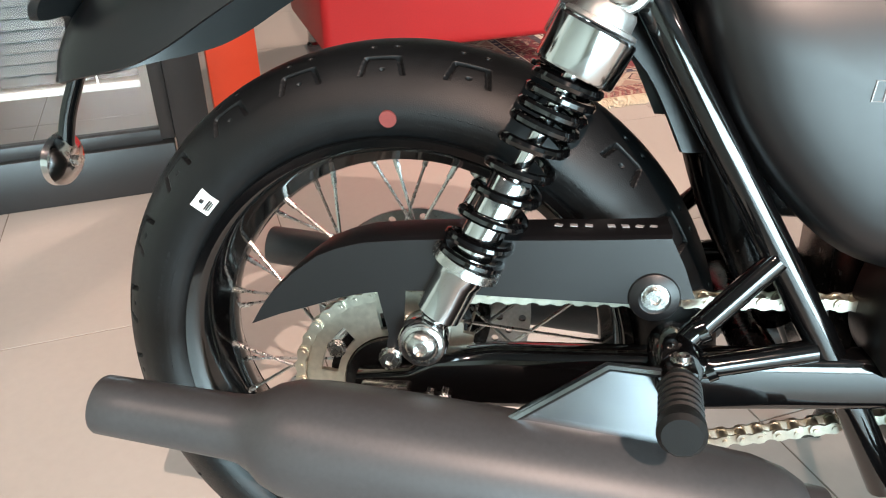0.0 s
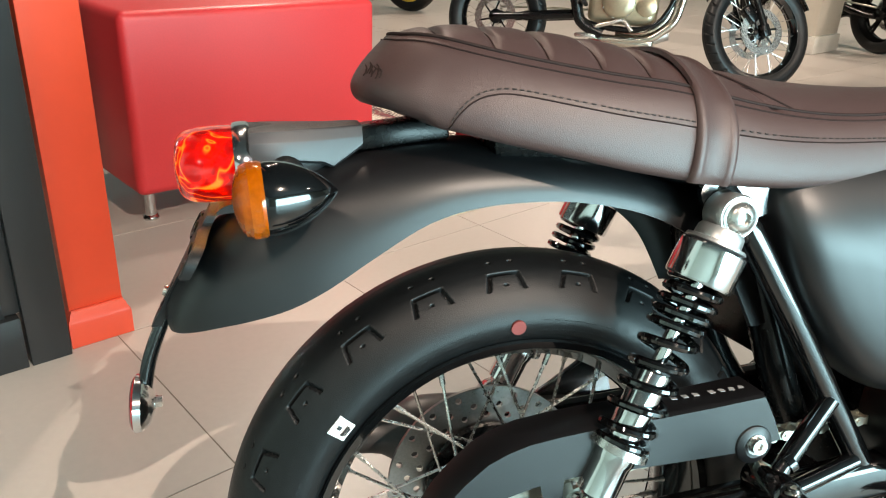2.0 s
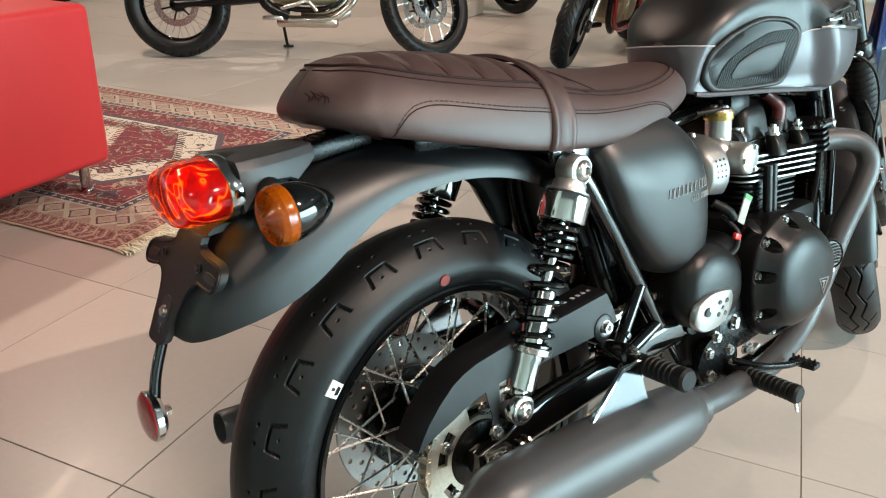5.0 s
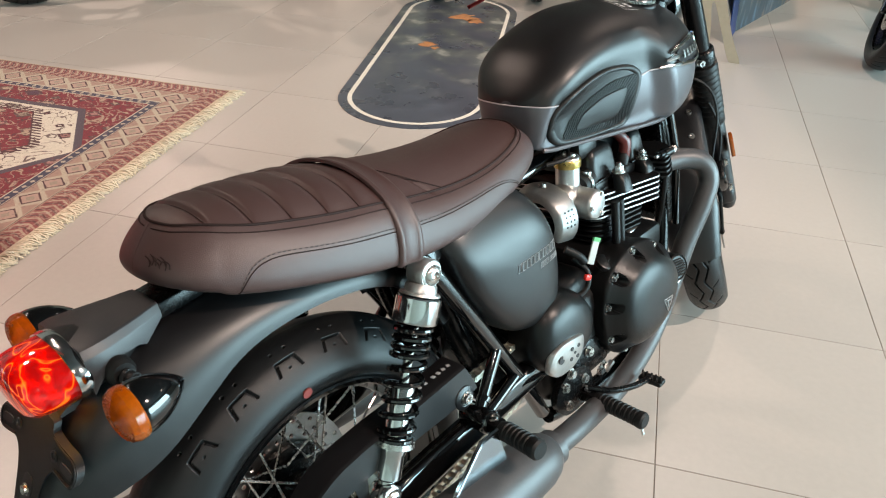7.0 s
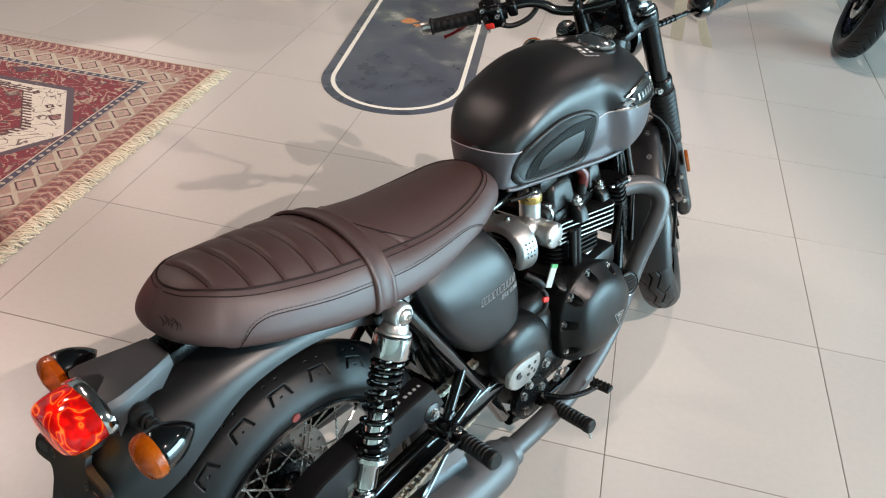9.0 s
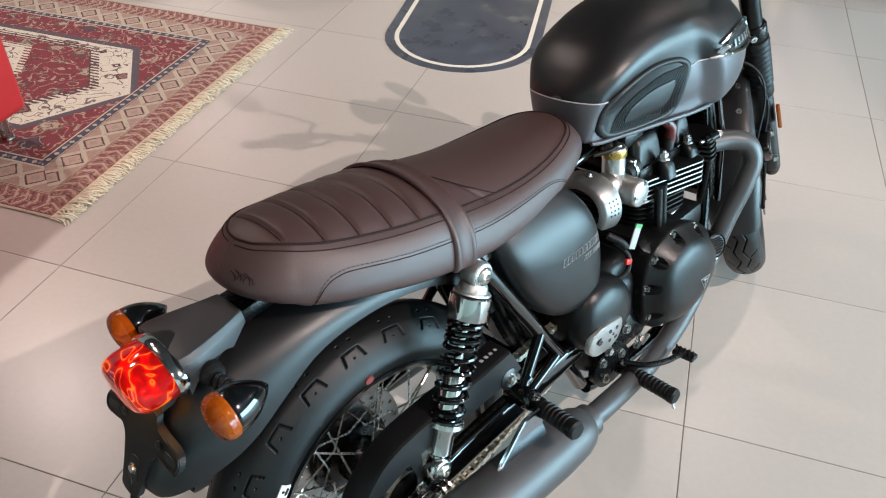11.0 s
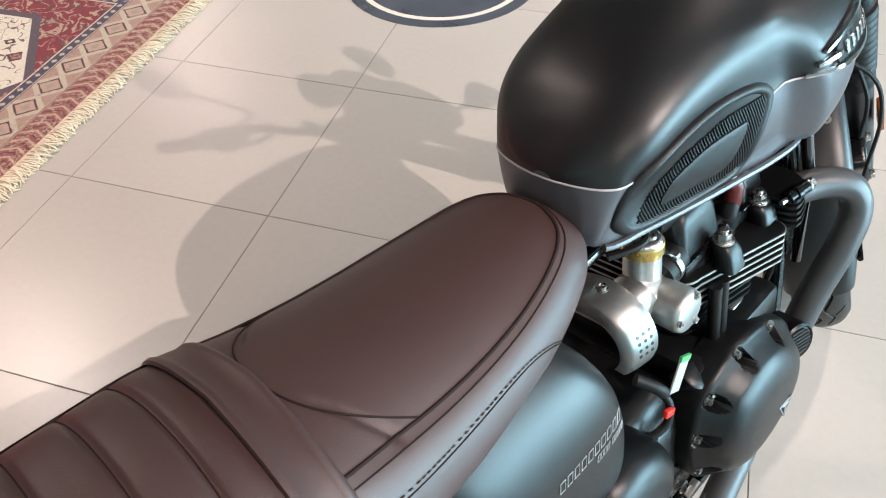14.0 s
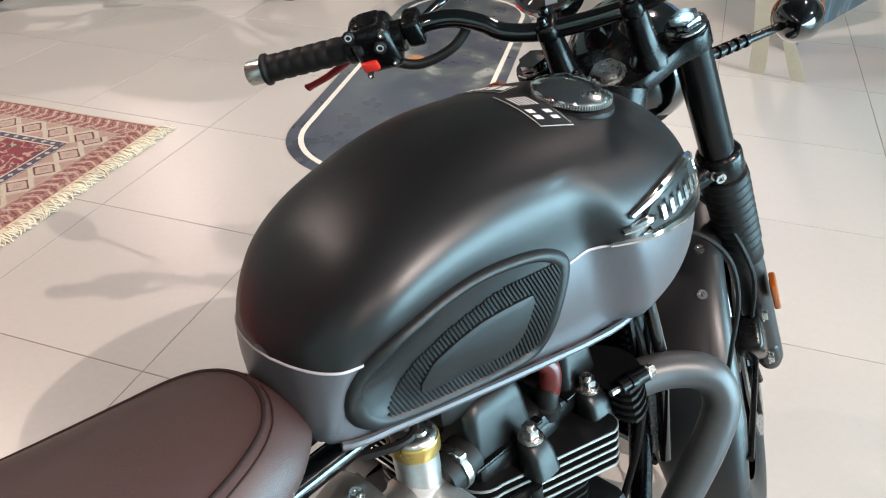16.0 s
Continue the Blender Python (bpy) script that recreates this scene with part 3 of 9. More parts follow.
film = empty("floor_sticker", pose(0.575, 2.10, 0, 0, 0, 6.0))
bm = bmesh.new()
slab(bm, stadium(0.362, 0.745), 0.0012, lambda u, v, w: (u, v, 0.0004 + w))
part("printed_film", bm, sticker_material(), film)
bm = bmesh.new()
loft(bm, [[(x, y, 0.0024) for x, y in stadium(0.318, 0.745)], [(x, y, 0.0024) for x, y in stadium(0.297, 0.745)]], caps=False)
part("white_line", bm, material("worn_white_line", (0.66, 0.63, 0.55), 0.5, vary=0.1), film, "worn white outline")
for k, (x, y, s) in enumerate(((-0.08, 0.05, 0.045), (-0.03, -0.01, 0.026), (0.05, 0.62, 0.08), (0.13, 0.55, 0.05))):
    bm = bmesh.new()
    rr = random.Random(k)
    slab(bm, [(x + s * math.cos(a * 0.45) * rr.uniform(0.3, 1.4), y + s * math.sin(a * 0.45) * rr.uniform(0.5, 1.3)) for a in range(14)], 0.0008, lambda u, v, w: (u, v, 0.0018 + w))
    part("orange_figure", bm, material("orange_print", (0.42, 0.18, 0.07), 0.4, vary=0.4, grain=70), film, "faded orange printed shape")
tagged(film, "long oval printed sticker with white outline on the floor", "floor sticker")

# ---- the motorcycle: x ahead from the rear axle, y to its left, z up in its own plane ----
BIKE = Matrix.Translation((1.276, -1.180, 0)) @ Matrix.Rotation(radians(63.0), 4, "Z") @ Matrix.Rotation(radians(-10.3), 4, "X")
bike = tagged(empty("motorcycle", BIKE), "matt black classic motorcycle with brown seat leaning on its side stand", "motorcycle")
AX = Vector((0, 0, 0.321))


def cut(dist, half):
    """A groove's depth share at a distance from its middle line."""
    return min(max((half + 0.0006 - dist) / 0.0012, 0.0), 1.0)


def arch_groove(s, w, pitch):
    """Depth share of the tread's open arches at arc length s and distance w from the crown."""
    best = 0.0
    for side in (-1, 1):
        ww = w * side
        if ww < 0.010:
            continue
        u = ((s + 0.0235) / pitch + 0.46 + (0.0 if side < 0 else 0.5)) % 1.0 - 0.5
        a = abs(u) * pitch
        half = 0.0160 + (ww - 0.0450) * 0.30
        if 0.0430 < ww < 0.0640:
            best = max(best, cut(abs(a - half), 0.0017) * min((ww - 0.0430) / 0.001, 1.0, (0.0640 - ww) / 0.001))
        if a < half + 0.002:
            best = max(best, cut(abs(ww - 0.0450), 0.0019) * min((half + 0.002 - a) / 0.001, 1.0))
        best = max(best, cut(math.hypot(ww - 0.058, a), 0.0013), cut(math.hypot(ww - 0.028, a - 0.012), 0.0019))
    return best


# rear tyre's section: (lateral, radius) from the crown to the bead
REAR_SECTION = [(0.0, 0.3210), (0.013, 0.3197), (0.026, 0.3158), (0.0375, 0.3098), (0.0455, 0.3030), (0.0530, 0.2940), (0.0592, 0.2840), (0.0640, 0.2740), (0.0668, 0.2640), (0.0668, 0.2550), (0.0632, 0.2455), (0.0580, 0.2390), (0.0545, 0.2350), (0.0525, 0.2300)]
HUB_Y = 0.004  # the rear wheel's own middle
MID = 0.012  # the wheels and bodywork are centred a little towards the stand


def rear_lateral(r):
    """Half width of the rear tyre's sidewall at a radius."""
    for (y0, r0), (y1, r1) in zip(REAR_SECTION, REAR_SECTION[1:]):
        if r1 <= r <= r0:
            return y0 + (y1 - y0) * (r0 - r) / (r0 - r1)
    return REAR_SECTION[-1][0]


def tyre_mesh(r, width, rim_r, nth=1300, pitches=23, detail=True, groove=arch_groove, section=None):
    """A tyre round (0, 0, 0) with its axis along y."""
    hw = width / 2
    tread_half, drop = hw * 0.86, (r - rim_r) * 0.26
    N = 58 if detail else 14
    half, side = [], []
    if section:
        fine = smooth_path([(y, z, 0) for y, z in section], 24)
        arc = 0.0
        for p, q in zip([fine[0]] + fine, fine):
            arc += (q - p).length
            if arc < 0.0700:
                half.append((q.x, q.y, arc))
            else:
                side.append((q.x, q.y))
        side = side[::5] + [side[-1]]
    else:
        arc, last = 0.0, None
        for k in range(N + 1):
            th = (k / N) * radians(66)
            y = tread_half * math.sin(th) / math.sin(radians(66))
            z = r - drop * (1 - math.cos(th)) / (1 - math.cos(radians(66)))
            if last:
                arc += math.hypot(y - last[0], z - last[1])
            last = (y, z)
            half.append((y, z, arc))
        side = [(hw * 0.95, r - drop * 1.25), (hw * 0.995, r - drop * 1.6), (hw, r - drop * 2.1), (hw * 0.985, rim_r + (r - rim_r) * 0.33), (hw * 0.93, rim_r + (r - rim_r) * 0.17), (hw * 0.88, rim_r + 0.010), (hw * 0.845, rim_r + 0.004), (hw * 0.80, rim_r + 0.002), (hw * 0.78, rim_r - 0.004)]
    right = [(-y, z, -a) for y, z, a in reversed(half)] + [(y, z, a) for y, z, a in half[1:]]
    line = [(-y, z, None) for y, z in reversed(side)] + right + [(y, z, None) for y, z in side]
    verts, faces, m = [], [], len(line)
    pitch = 2 * math.pi * r / pitches
    for k in range(nth):
        th = 2 * math.pi * k / nth
        for y, z, a in line:
            d = 0.0
            if detail and a is not None:
                d = 0.0062 * groove(th * r, a, pitch) if section else 0.0105 * groove(th * r, a, pitch)
            verts.append(((z - d) * math.sin(th), y - math.copysign(d * 0.5, y) if section else y, (z - d) * math.cos(th)))
    for k in range(nth):
        for i in range(m - 1):
            p, q = k * m + i, ((k + 1) % nth) * m + i
            faces.append((p, q, q + 1, p + 1))
    me = bpy.data.meshes.new("tyre")
    me.from_pydata(verts, [], faces)
    me.polygons.foreach_set("use_smooth", [True] * len(faces))
    me.update()
    return me


def place_mesh(name, me, mat, parent, m, label=""):
    me.transform(m)
    me.materials.append(mat)
    ob = new(name, me)
    ob.parent = parent
    return tagged(ob, label)

def wheel_hub(name, axle, m, parent, half, hub_r):
    bm = bmesh.new()
    lathe(bm, [(-half, 0.0), (-half, 0.020), (-half + 0.006, hub_r * 0.7), (-half + 0.010, hub_r), (-half + 0.018, hub_r), (-half + 0.022, hub_r * 0.72), (0, hub_r * 0.62), (half - 0.022, hub_r * 0.72), (half - 0.018, hub_r), (half - 0.010, hub_r), (half - 0.006, hub_r * 0.7), (half, 0.020), (half, 0.0)], (0, 0, 0), (0, 1, 0), 40)
    bmesh.ops.transform(bm, matrix=m, verts=bm.verts)
    return part(name, bm, SATIN_BLACK, parent)


def rim_part(parent, m, r, half, mat):
    bm = bmesh.new()
    lathe(bm, [(-half, r + 0.002), (-half - 0.003, r + 0.010), (-half + 0.001, r + 0.012), (-half + 0.006, r + 0.004), (-half + 0.012, r - 0.004), (-half * 0.45, r - 0.009), (-half * 0.3, r - 0.019), (0, r - 0.023), (half * 0.3, r - 0.019), (half * 0.45, r - 0.009), (half - 0.012, r - 0.004), (half - 0.006, r + 0.004), (half - 0.001, r + 0.012), (half + 0.003, r + 0.010), (half, r + 0.002)], (0, 0, 0), (0, 1, 0), 96)
    bmesh.ops.transform(bm, matrix=m, verts=bm.verts)
    return part("rim", bm, mat, parent, "gloss black rim", angle=60)


def spoke_parts(parent, m, rim_r, hub_half, hub_r, count=40):
    """Crossed wire spokes with their nipples."""
    for k in range(count):
        side = -1 if k % 2 else 1
        lead = 1 if (k // 2) % 2 else -1
        a = 2 * math.pi * (k + 0.5) / count
        b = a + lead * radians(62)
        p = Vector((hub_r * math.sin(b), side * (hub_half - 0.014), hub_r * math.cos(b)))
        q = Vector(((rim_r - 0.012) * math.sin(a), side * 0.012, (rim_r - 0.012) * math.cos(a)))
        bm = bmesh.new()
        tube(bm, [p, p.lerp(q, 0.93)], 0.0019, 6)
        w = p.lerp(q, 0.90)
        tube(bm, [w, q, q.lerp(p, -0.02)], [0.0030, 0.0036, 0.0050], 6)
        bmesh.ops.transform(bm, matrix=m, verts=bm.verts)
        part("spoke", bm, STEEL, parent)


def holed_ring(bm, r0, r1, rows, y, depth, m=None):
    """A flat ring with round holes; rows of (radius, hole radius, count, phase) tell where the holes are."""
    radii = [r0]
    for k in range(len(rows) - 1):
        radii.append((rows[k][0] + rows[k + 1][0]) / 2)
    radii.append(r1)
    tmp = bmesh.new()
    for (rh, hr, count, phase), a0, a1 in zip(rows, radii, radii[1:]):
        for k in range(count):
            t0, t1 = (2 * math.pi * (k + phase + s) / count for s in (-0.5, 0.5))
            tm = (t0 + t1) / 2
            outer = []
            for t, r in ((t0, a0), (tm, a0), (t1, a0), (t1, (a0 + a1) / 2), (t1, a1), (tm, a1), (t0, a1), (t0, (a0 + a1) / 2)):
                outer.append((r * math.sin(t), r * math.cos(t)))
            inner = [(rh * math.sin(tm) + hr * math.cos(g) * math.cos(tm) + hr * math.sin(g) * math.sin(tm), rh * math.cos(tm) - hr * math.cos(g) * math.sin(tm) + hr * math.sin(g) * math.cos(tm)) for g in (radians(d) for d in (225, 270, 315, 0, 45, 90, 135, 180))]
            for yy in (y, y + depth):
                ov = [tmp.verts.new((x, yy, z)) for x, z in outer]
                iv = [tmp.verts.new((x, yy, z)) for x, z in inner]
                for i in range(8):
                    j = (i + 1) % 8
                    tmp.faces.new((ov[i], ov[j], iv[j], iv[i]))
            a = [tmp.verts.new((x, y, z)) for x, z in inner]
            b = [tmp.verts.new((x, y + depth, z)) for x, z in inner]
            for i in range(8):
                tmp.faces.new((a[i], a[(i + 1) % 8], b[(i + 1) % 8], b[i]))
    for r in (r0, r1):
        lathe(tmp, [(y, r), (y + depth, r)], (0, 0, 0), (0, 1, 0), 60)
    if m:
        bmesh.ops.transform(tmp, matrix=m, verts=tmp.verts)
    join(bm, tmp)
    return bm


# ---- rear wheel ----
RW = Matrix.Translation(AX + Vector((0, HUB_Y, 0)))
rear_wheel = wheel_hub("rear_wheel", AX, RW, bike, 0.062, 0.062)
place_mesh("tyre", tyre_mesh(0.321, 0.150, 0.234, 1300, 23, True, arch_groove, REAR_SECTION), RUBBER, rear_wheel, RW, "black road tyre with arch-shaped tread grooves")
rim_part(rear_wheel, RW, 0.2245, 0.059, GLOSS_BLACK)
spoke_parts(rear_wheel, RW, 0.222, 0.062, 0.055)
bm = holed_ring(bmesh.new(), 0.078, 0.128, [(0.091, 0.0045, 20, 0.0), (0.104, 0.0045, 20, 0.5), (0.118, 0.0045, 20, 0.0)], 0.070, 0.005, RW)
part("brake_disc", bm, DISC_STEEL, rear_wheel, "drilled steel brake disc")
bm = bmesh.new()
lathe(bm, [(0.060, 0.0), (0.060, 0.082), (0.069, 0.082), (0.072, 0.076), (0.080, 0.040), (0.085, 0.0)], AX, (0, 1, 0), 40)
part("disc_carrier", bm, SATIN_BLACK, rear_wheel)


def side_mark(parent, name, mat, radius, angle, u0, u1, v0, v1, label="", lift=0.0009):
    """A thin mark on the tyre's right sidewall; u along the ring, v outwards."""
    bm = bmesh.new()
    pts = []
    for u, v in ((u0, v0), (u1, v0), (u1, v1), (u0, v1)):
        r, a = radius + v, angle + u / radius
        pts.append((r * math.sin(a), r * math.cos(a)))

    def lat(x, z):
        return HUB_Y - rear_lateral(math.hypot(x, z))

    rings = [[(x, lat(x, z) - d, AX.z + z) for x, z in pts] for d in (-0.002, lift)]
    loft(bm, rings)
    return part(name, bm, mat, parent, label)


side_mark(rear_wheel, "paper_label", WHITE_PRINT, 0.256, radians(-50.0), -0.0105, 0.0105, -0.0100, 0.0100, "small white square label on the sidewall", 0.0024)
for u, v, hu, hv in ((0.0, 0.0028, 0.0019, 0.0019), (0.0, -0.0035, 0.006, 0.0005), (0.0, -0.0055, 0.006, 0.0005), (0.0, -0.0075, 0.005, 0.0005)):
    side_mark(rear_wheel, "printed_mark", DARK_PRINT, 0.256, radians(-50.0), u - hu, u + hu, v - hv, v + hv, "", 0.0030)
bm = bmesh.new()
lathe(bm, [(-0.002, 0.0), (-0.002, 0.0082), (0.0005, 0.0080), (0.0005, 0)], (-0.010, HUB_Y - rear_lateral(0.254) - 0.0016, 0.575), (0, -1, -0.22), 20)
part("paint_dot", bm, RED_DOT, rear_wheel, "dull red paint dot")
# raised lettering, too faint to read, as low bars round the sidewall
LETTER = RUBBER
rng = random.Random(11)
for start, stop, size, rad in ((-32, -12, 0.0075, 0.2545), (4, 20, 0.012, 0.2555), (-96, -66, 0.0125, 0.258), (-150, -110, 0.0125, 0.258), (30, 60, 0.008, 0.2545)):
    a = start
    while a < stop:
        w = size * rng.uniform(0.18, 0.5)
        side_mark(rear_wheel, "raised_letter", LETTER, rad, radians(a), 0, w, -size / 2, size / 2, "", 0.0006)
        a += math.degrees((w + size * rng.uniform(0.22, 0.5)) / rad)

# fine radial moulding ridges across the sidewall
for a in (-30.5, -22, -2.6, 8, 22, 33, -63, -104, 48, 71):
    side_mark(rear_wheel, "mould_ridge", RUBBER, 0.252, radians(a), -0.0003, 0.0003, -0.009, 0.011, "", 0.0007)

# ---- final drive on the right side ----
SPY = -0.092
bm = bmesh.new()
teeth, r_out, r_in = 37, 0.0965, 0.089
ring_o = []
for k in range(teeth * 4):
    a = 2 * math.pi * k / (teeth * 4)
    ring_o.append((a, (r_in, r_in + 0.004, r_out, r_in + 0.004)[k % 4]))
n = len(ring_o)


def spt(a, r, y):
    return (r * math.sin(a), y, AX.z + r * math.cos(a))


rings = []
for y in (SPY - 0.003, SPY + 0.003):
    rings.append(([bm.verts.new(spt(a, r, y)) for a, r in ring_o], [bm.verts.new(spt(a, 0.082, y)) for a, r in ring_o]))
for o, i in rings:
    for k in range(n):
        bm.faces.new((o[k], o[(k + 1) % n], i[(k + 1) % n], i[k]))
for k in range(n):
    bm.faces.new((rings[0][0][k], rings[0][0][(k + 1) % n], rings[1][0][(k + 1) % n], rings[1][0][k]))
# web with five long slots
for s in range(5):
    for a0, a1, r0, r1 in ((0, 72, 0.0745, 0.0822), (0, 72, 0.050, 0.0575), (0, 15, 0.0573, 0.0747), (57, 72, 0.0573, 0.0747)):
        tmp = bmesh.new()
        lathe(tmp, [(-0.003, r0), (-0.003, r1), (0.003, r1), (0.003, r0), (-0.003, r0)], (0, SPY, AX.z), (0, 1, 0), 10, s * 72 + a0, a1 - a0)
        join(bm, tmp)
sprocket = part("rear_sprocket", bm, ZINC, rear_wheel, "zinc-plated toothed rear sprocket")
bm = bmesh.new()
lathe(bm, [(SPY + 0.004, 0.0), (SPY + 0.004, 0.066), (SPY + 0.02, 0.066), (SPY + 0.03, 0.055), (SPY + 0.03, 0)], AX, (0, 1, 0), 40)
lathe(bm, [(SPY - 0.012, 0.0), (SPY - 0.012, 0.030), (SPY - 0.007, 0.048), (SPY + 0.004, 0.051)], AX, (0, 1, 0), 40)
part("cush_drive", bm, SATIN_BLACK, rear_wheel)
for s in range(5):
    bm = bmesh.new()
    a = radians(72 * s + 12)
    hexbolt(bm, (0.066 * math.sin(a), SPY - 0.003, AX.z + 0.066 * math.cos(a)), (0, -1, 0), 0.0075, 0.007)
    part("sprocket_nut", bm, STEEL, rear_wheel)

FS, FR, RR = Vector((0.525, SPY, 0.395)), 0.046, 0.0945


def chain_path(step):
    d = FS - Vector((0, SPY, AX.z))
    base = math.atan2(d.z, d.x)
    off = math.acos((RR - FR) / d.length)
    pts = []
    a0, a1 = base + off, base - off + 2 * math.pi
    k = int((a1 - a0) * RR / step)
    pts += [Vector((RR * math.cos(a0 + (a1 - a0) * i / k), SPY, AX.z + RR * math.sin(a0 + (a1 - a0) * i / k))) for i in range(k)]
    p = Vector((RR * math.cos(a1), SPY, AX.z + RR * math.sin(a1)))
    q = FS + Vector((FR * math.cos(a1), 0, FR * math.sin(a1)))
    k = int((q - p).length / step)
    pts += [p.lerp(q, i / k) + Vector((0, 0, -0.010 * math.sin(math.pi * i / k))) for i in range(k)]
    k = int(2 * off * FR / step)
    pts += [FS + Vector((FR * math.cos(a1 + 2 * off * i / k), 0, FR * math.sin(a1 + 2 * off * i / k))) for i in range(k)]
    p, q = FS + Vector((FR * math.cos(a0), 0, FR * math.sin(a0))), Vector((RR * math.cos(a0), SPY, AX.z + RR * math.sin(a0)))
    k = int((q - p).length / step)
    pts += [p.lerp(q, i / k) for i in range(k)]
    return pts


def link_mesh(gap):
    """Two figure-eight side plates with their rollers."""
    bm = bmesh.new()
    eight = [(0.0058 * math.cos(radians(a)) + 0.0079, 0.0062 * math.sin(radians(a))) for a in range(-110, 111, 44)] + [(0, 0.0042)] + [(-0.0058 * math.cos(radians(a)) - 0.0079, 0.0062 * math.sin(radians(a))) for a in range(110, -111, -44)] + [(0, -0.0042)]
    for y in (-gap, gap):
        slab(bm, eight, 0.0018, lambda u, v, w: (u, y - 0.0009 + w, v))
    for x in (-0.0079, 0.0079):
        lathe(bm, [(-gap - 0.0024, 0), (-gap - 0.0024, 0.0026), (gap + 0.0024, 0.0026), (gap + 0.0024, 0)], (x, 0, 0), (0, 1, 0), 8)
        lathe(bm, [(-gap, 0.0050), (gap, 0.0050)], (x, 0, 0), (0, 1, 0), 10)
    return bm


chain = empty("drive_chain", Matrix())
chain.parent = bike
inner = part("link", link_mesh(0.0058), ZINC, chain)
outer = part("link", link_mesh(0.0082), ZINC, chain)
pts = chain_path(0.015875)
for i, p in enumerate(pts):
    q = pts[(i + 1) % len(pts)]
    mid, ang = (p + q) / 2, math.atan2(q.z - p.z, q.x - p.x)
    m = Matrix.Translation(mid) @ Matrix.Rotation(-ang, 4, "Y")
    if i < 2:
        (inner, outer)[i].matrix_basis = m
    else:
        shared("link", (inner, outer)[i % 2].data, chain, m)
bm = bmesh.new()
lathe(bm, [(-0.004, 0.015), (-0.004, 0.043), (0.004, 0.043), (0.004, 0.015)], FS, (0, 1, 0), 36)
part("front_sprocket", bm, STEEL, bike)

def both_sides(name, make, mat, label="", angle=38):
    """A right-hand part and its left-hand twin; make(s) takes -1 for the right, 1 for the left."""
    return [part(name, make(s), mat, bike, label, angle) for s in (-1, 1)]


# ---- frame tubes ----
def seat_stay(s):
    bm = bmesh.new()
    y = 0.117 * s
    tube(bm, smooth_path([(0.19, y * 0.8, 0.718), (0.212, y * 0.95, 0.682), (0.257, y, 0.606), (0.323, y, 0.499), (0.404, y, 0.365), (0.456, y, 0.268)], 5), 0.0145, 14)
    return bm


both_sides("frame_tube", seat_stay, GLOSS_BLACK)


def peg_hanger(s):
    bm = bmesh.new()
    y = 0.124 * s
    hub = (0.255, y * 1.12, 0.395)
    tube(bm, [(0.330, y, 0.482), (0.262, y * 1.1, 0.408)], 0.0105, 12)
    tube(bm, [(0.372, y, 0.402), (0.262, y * 1.1, 0.380)], 0.0105, 12)
    for p in ((0.275, 0.420), (0.285, 0.384)):
        lathe(bm, [(-0.004, 0.0125), (0.004, 0.0125)], (p[0], y * 1.09, p[1]), (1, 0, 0.6), 14)
    lathe(bm, [(-0.030, 0.0), (-0.030, 0.018), (-0.024, 0.021), (0.024, 0.021), (0.030, 0.018), (0.030, 0)], hub, (0, 1, 0), 20)
    return bm


both_sides("peg_hanger", peg_hanger, GLOSS_BLACK)


def under_tube(s):
    bm = bmesh.new()
    y = 0.115 * s
    tube(bm, smooth_path([(0.475, y, 0.245), (0.56, y, 0.225), (0.75, y, 0.215), (0.90, y, 0.24), (0.97, y * 0.8, 0.34), (1.02, y * 0.55, 0.55), (1.05, y * 0.35, 0.80)], 5), 0.015, 12)
    return bm


both_sides("cradle_tube", under_tube, SATIN_BLACK)


def top_rail(s):
    bm = bmesh.new()
    tube(bm, smooth_path([(-0.02, 0.045 * s, 0.760), (0.10, 0.055 * s, 0.748), (0.20, 0.085 * s, 0.722), (0.30, 0.075 * s, 0.708), (0.42, 0.030 * s, 0.69), (0.60, 0.022 * s, 0.70), (0.85, 0.04 * s, 0.74), (1.06, 0.02 * s, 0.82)], 5), 0.014, 12)
    return bm


both_sides("frame_rail", top_rail, GLOSS_BLACK)


def shock_plate(s):
    bm = bmesh.new()
    out = round_outline([(0.166, 0.722), (0.174, 0.692), (0.194, 0.676), (0.222, 0.684), (0.250, 0.692), (0.285, 0.708), (0.31, 0.730), (0.22, 0.742)], 4)
    slab(bm, out, 0.008, lambda u, v, w: (u, s * (0.097 + w), v))
    return bm


both_sides("shock_mount", shock_plate, material("polished_plate", (0.30, 0.31, 0.32), 0.16, metal=1.0, vary=0.15, grain=60), "polished shock mounting plate")
bm = bmesh.new()
box(bm, (0.37, 0, 0.60), (0.16, 0.16, 0.20), bevel=0.02)
box(bm, (0.47, 0, 0.40), (0.12, 0.17, 0.20), bevel=0.03)
tube(bm, smooth_path([(0.255, -0.05, 0.70), (0.275, -0.06, 0.60), (0.315, -0.06, 0.48), (0.36, -0.05, 0.40)], 4), 0.02, 10)
tube(bm, smooth_path([(0.255, 0.05, 0.70), (0.275, 0.06, 0.60), (0.315, 0.06, 0.48), (0.36, 0.05, 0.40)], 4), 0.02, 10)
part("battery_box", bm, SATIN_BLACK, bike)

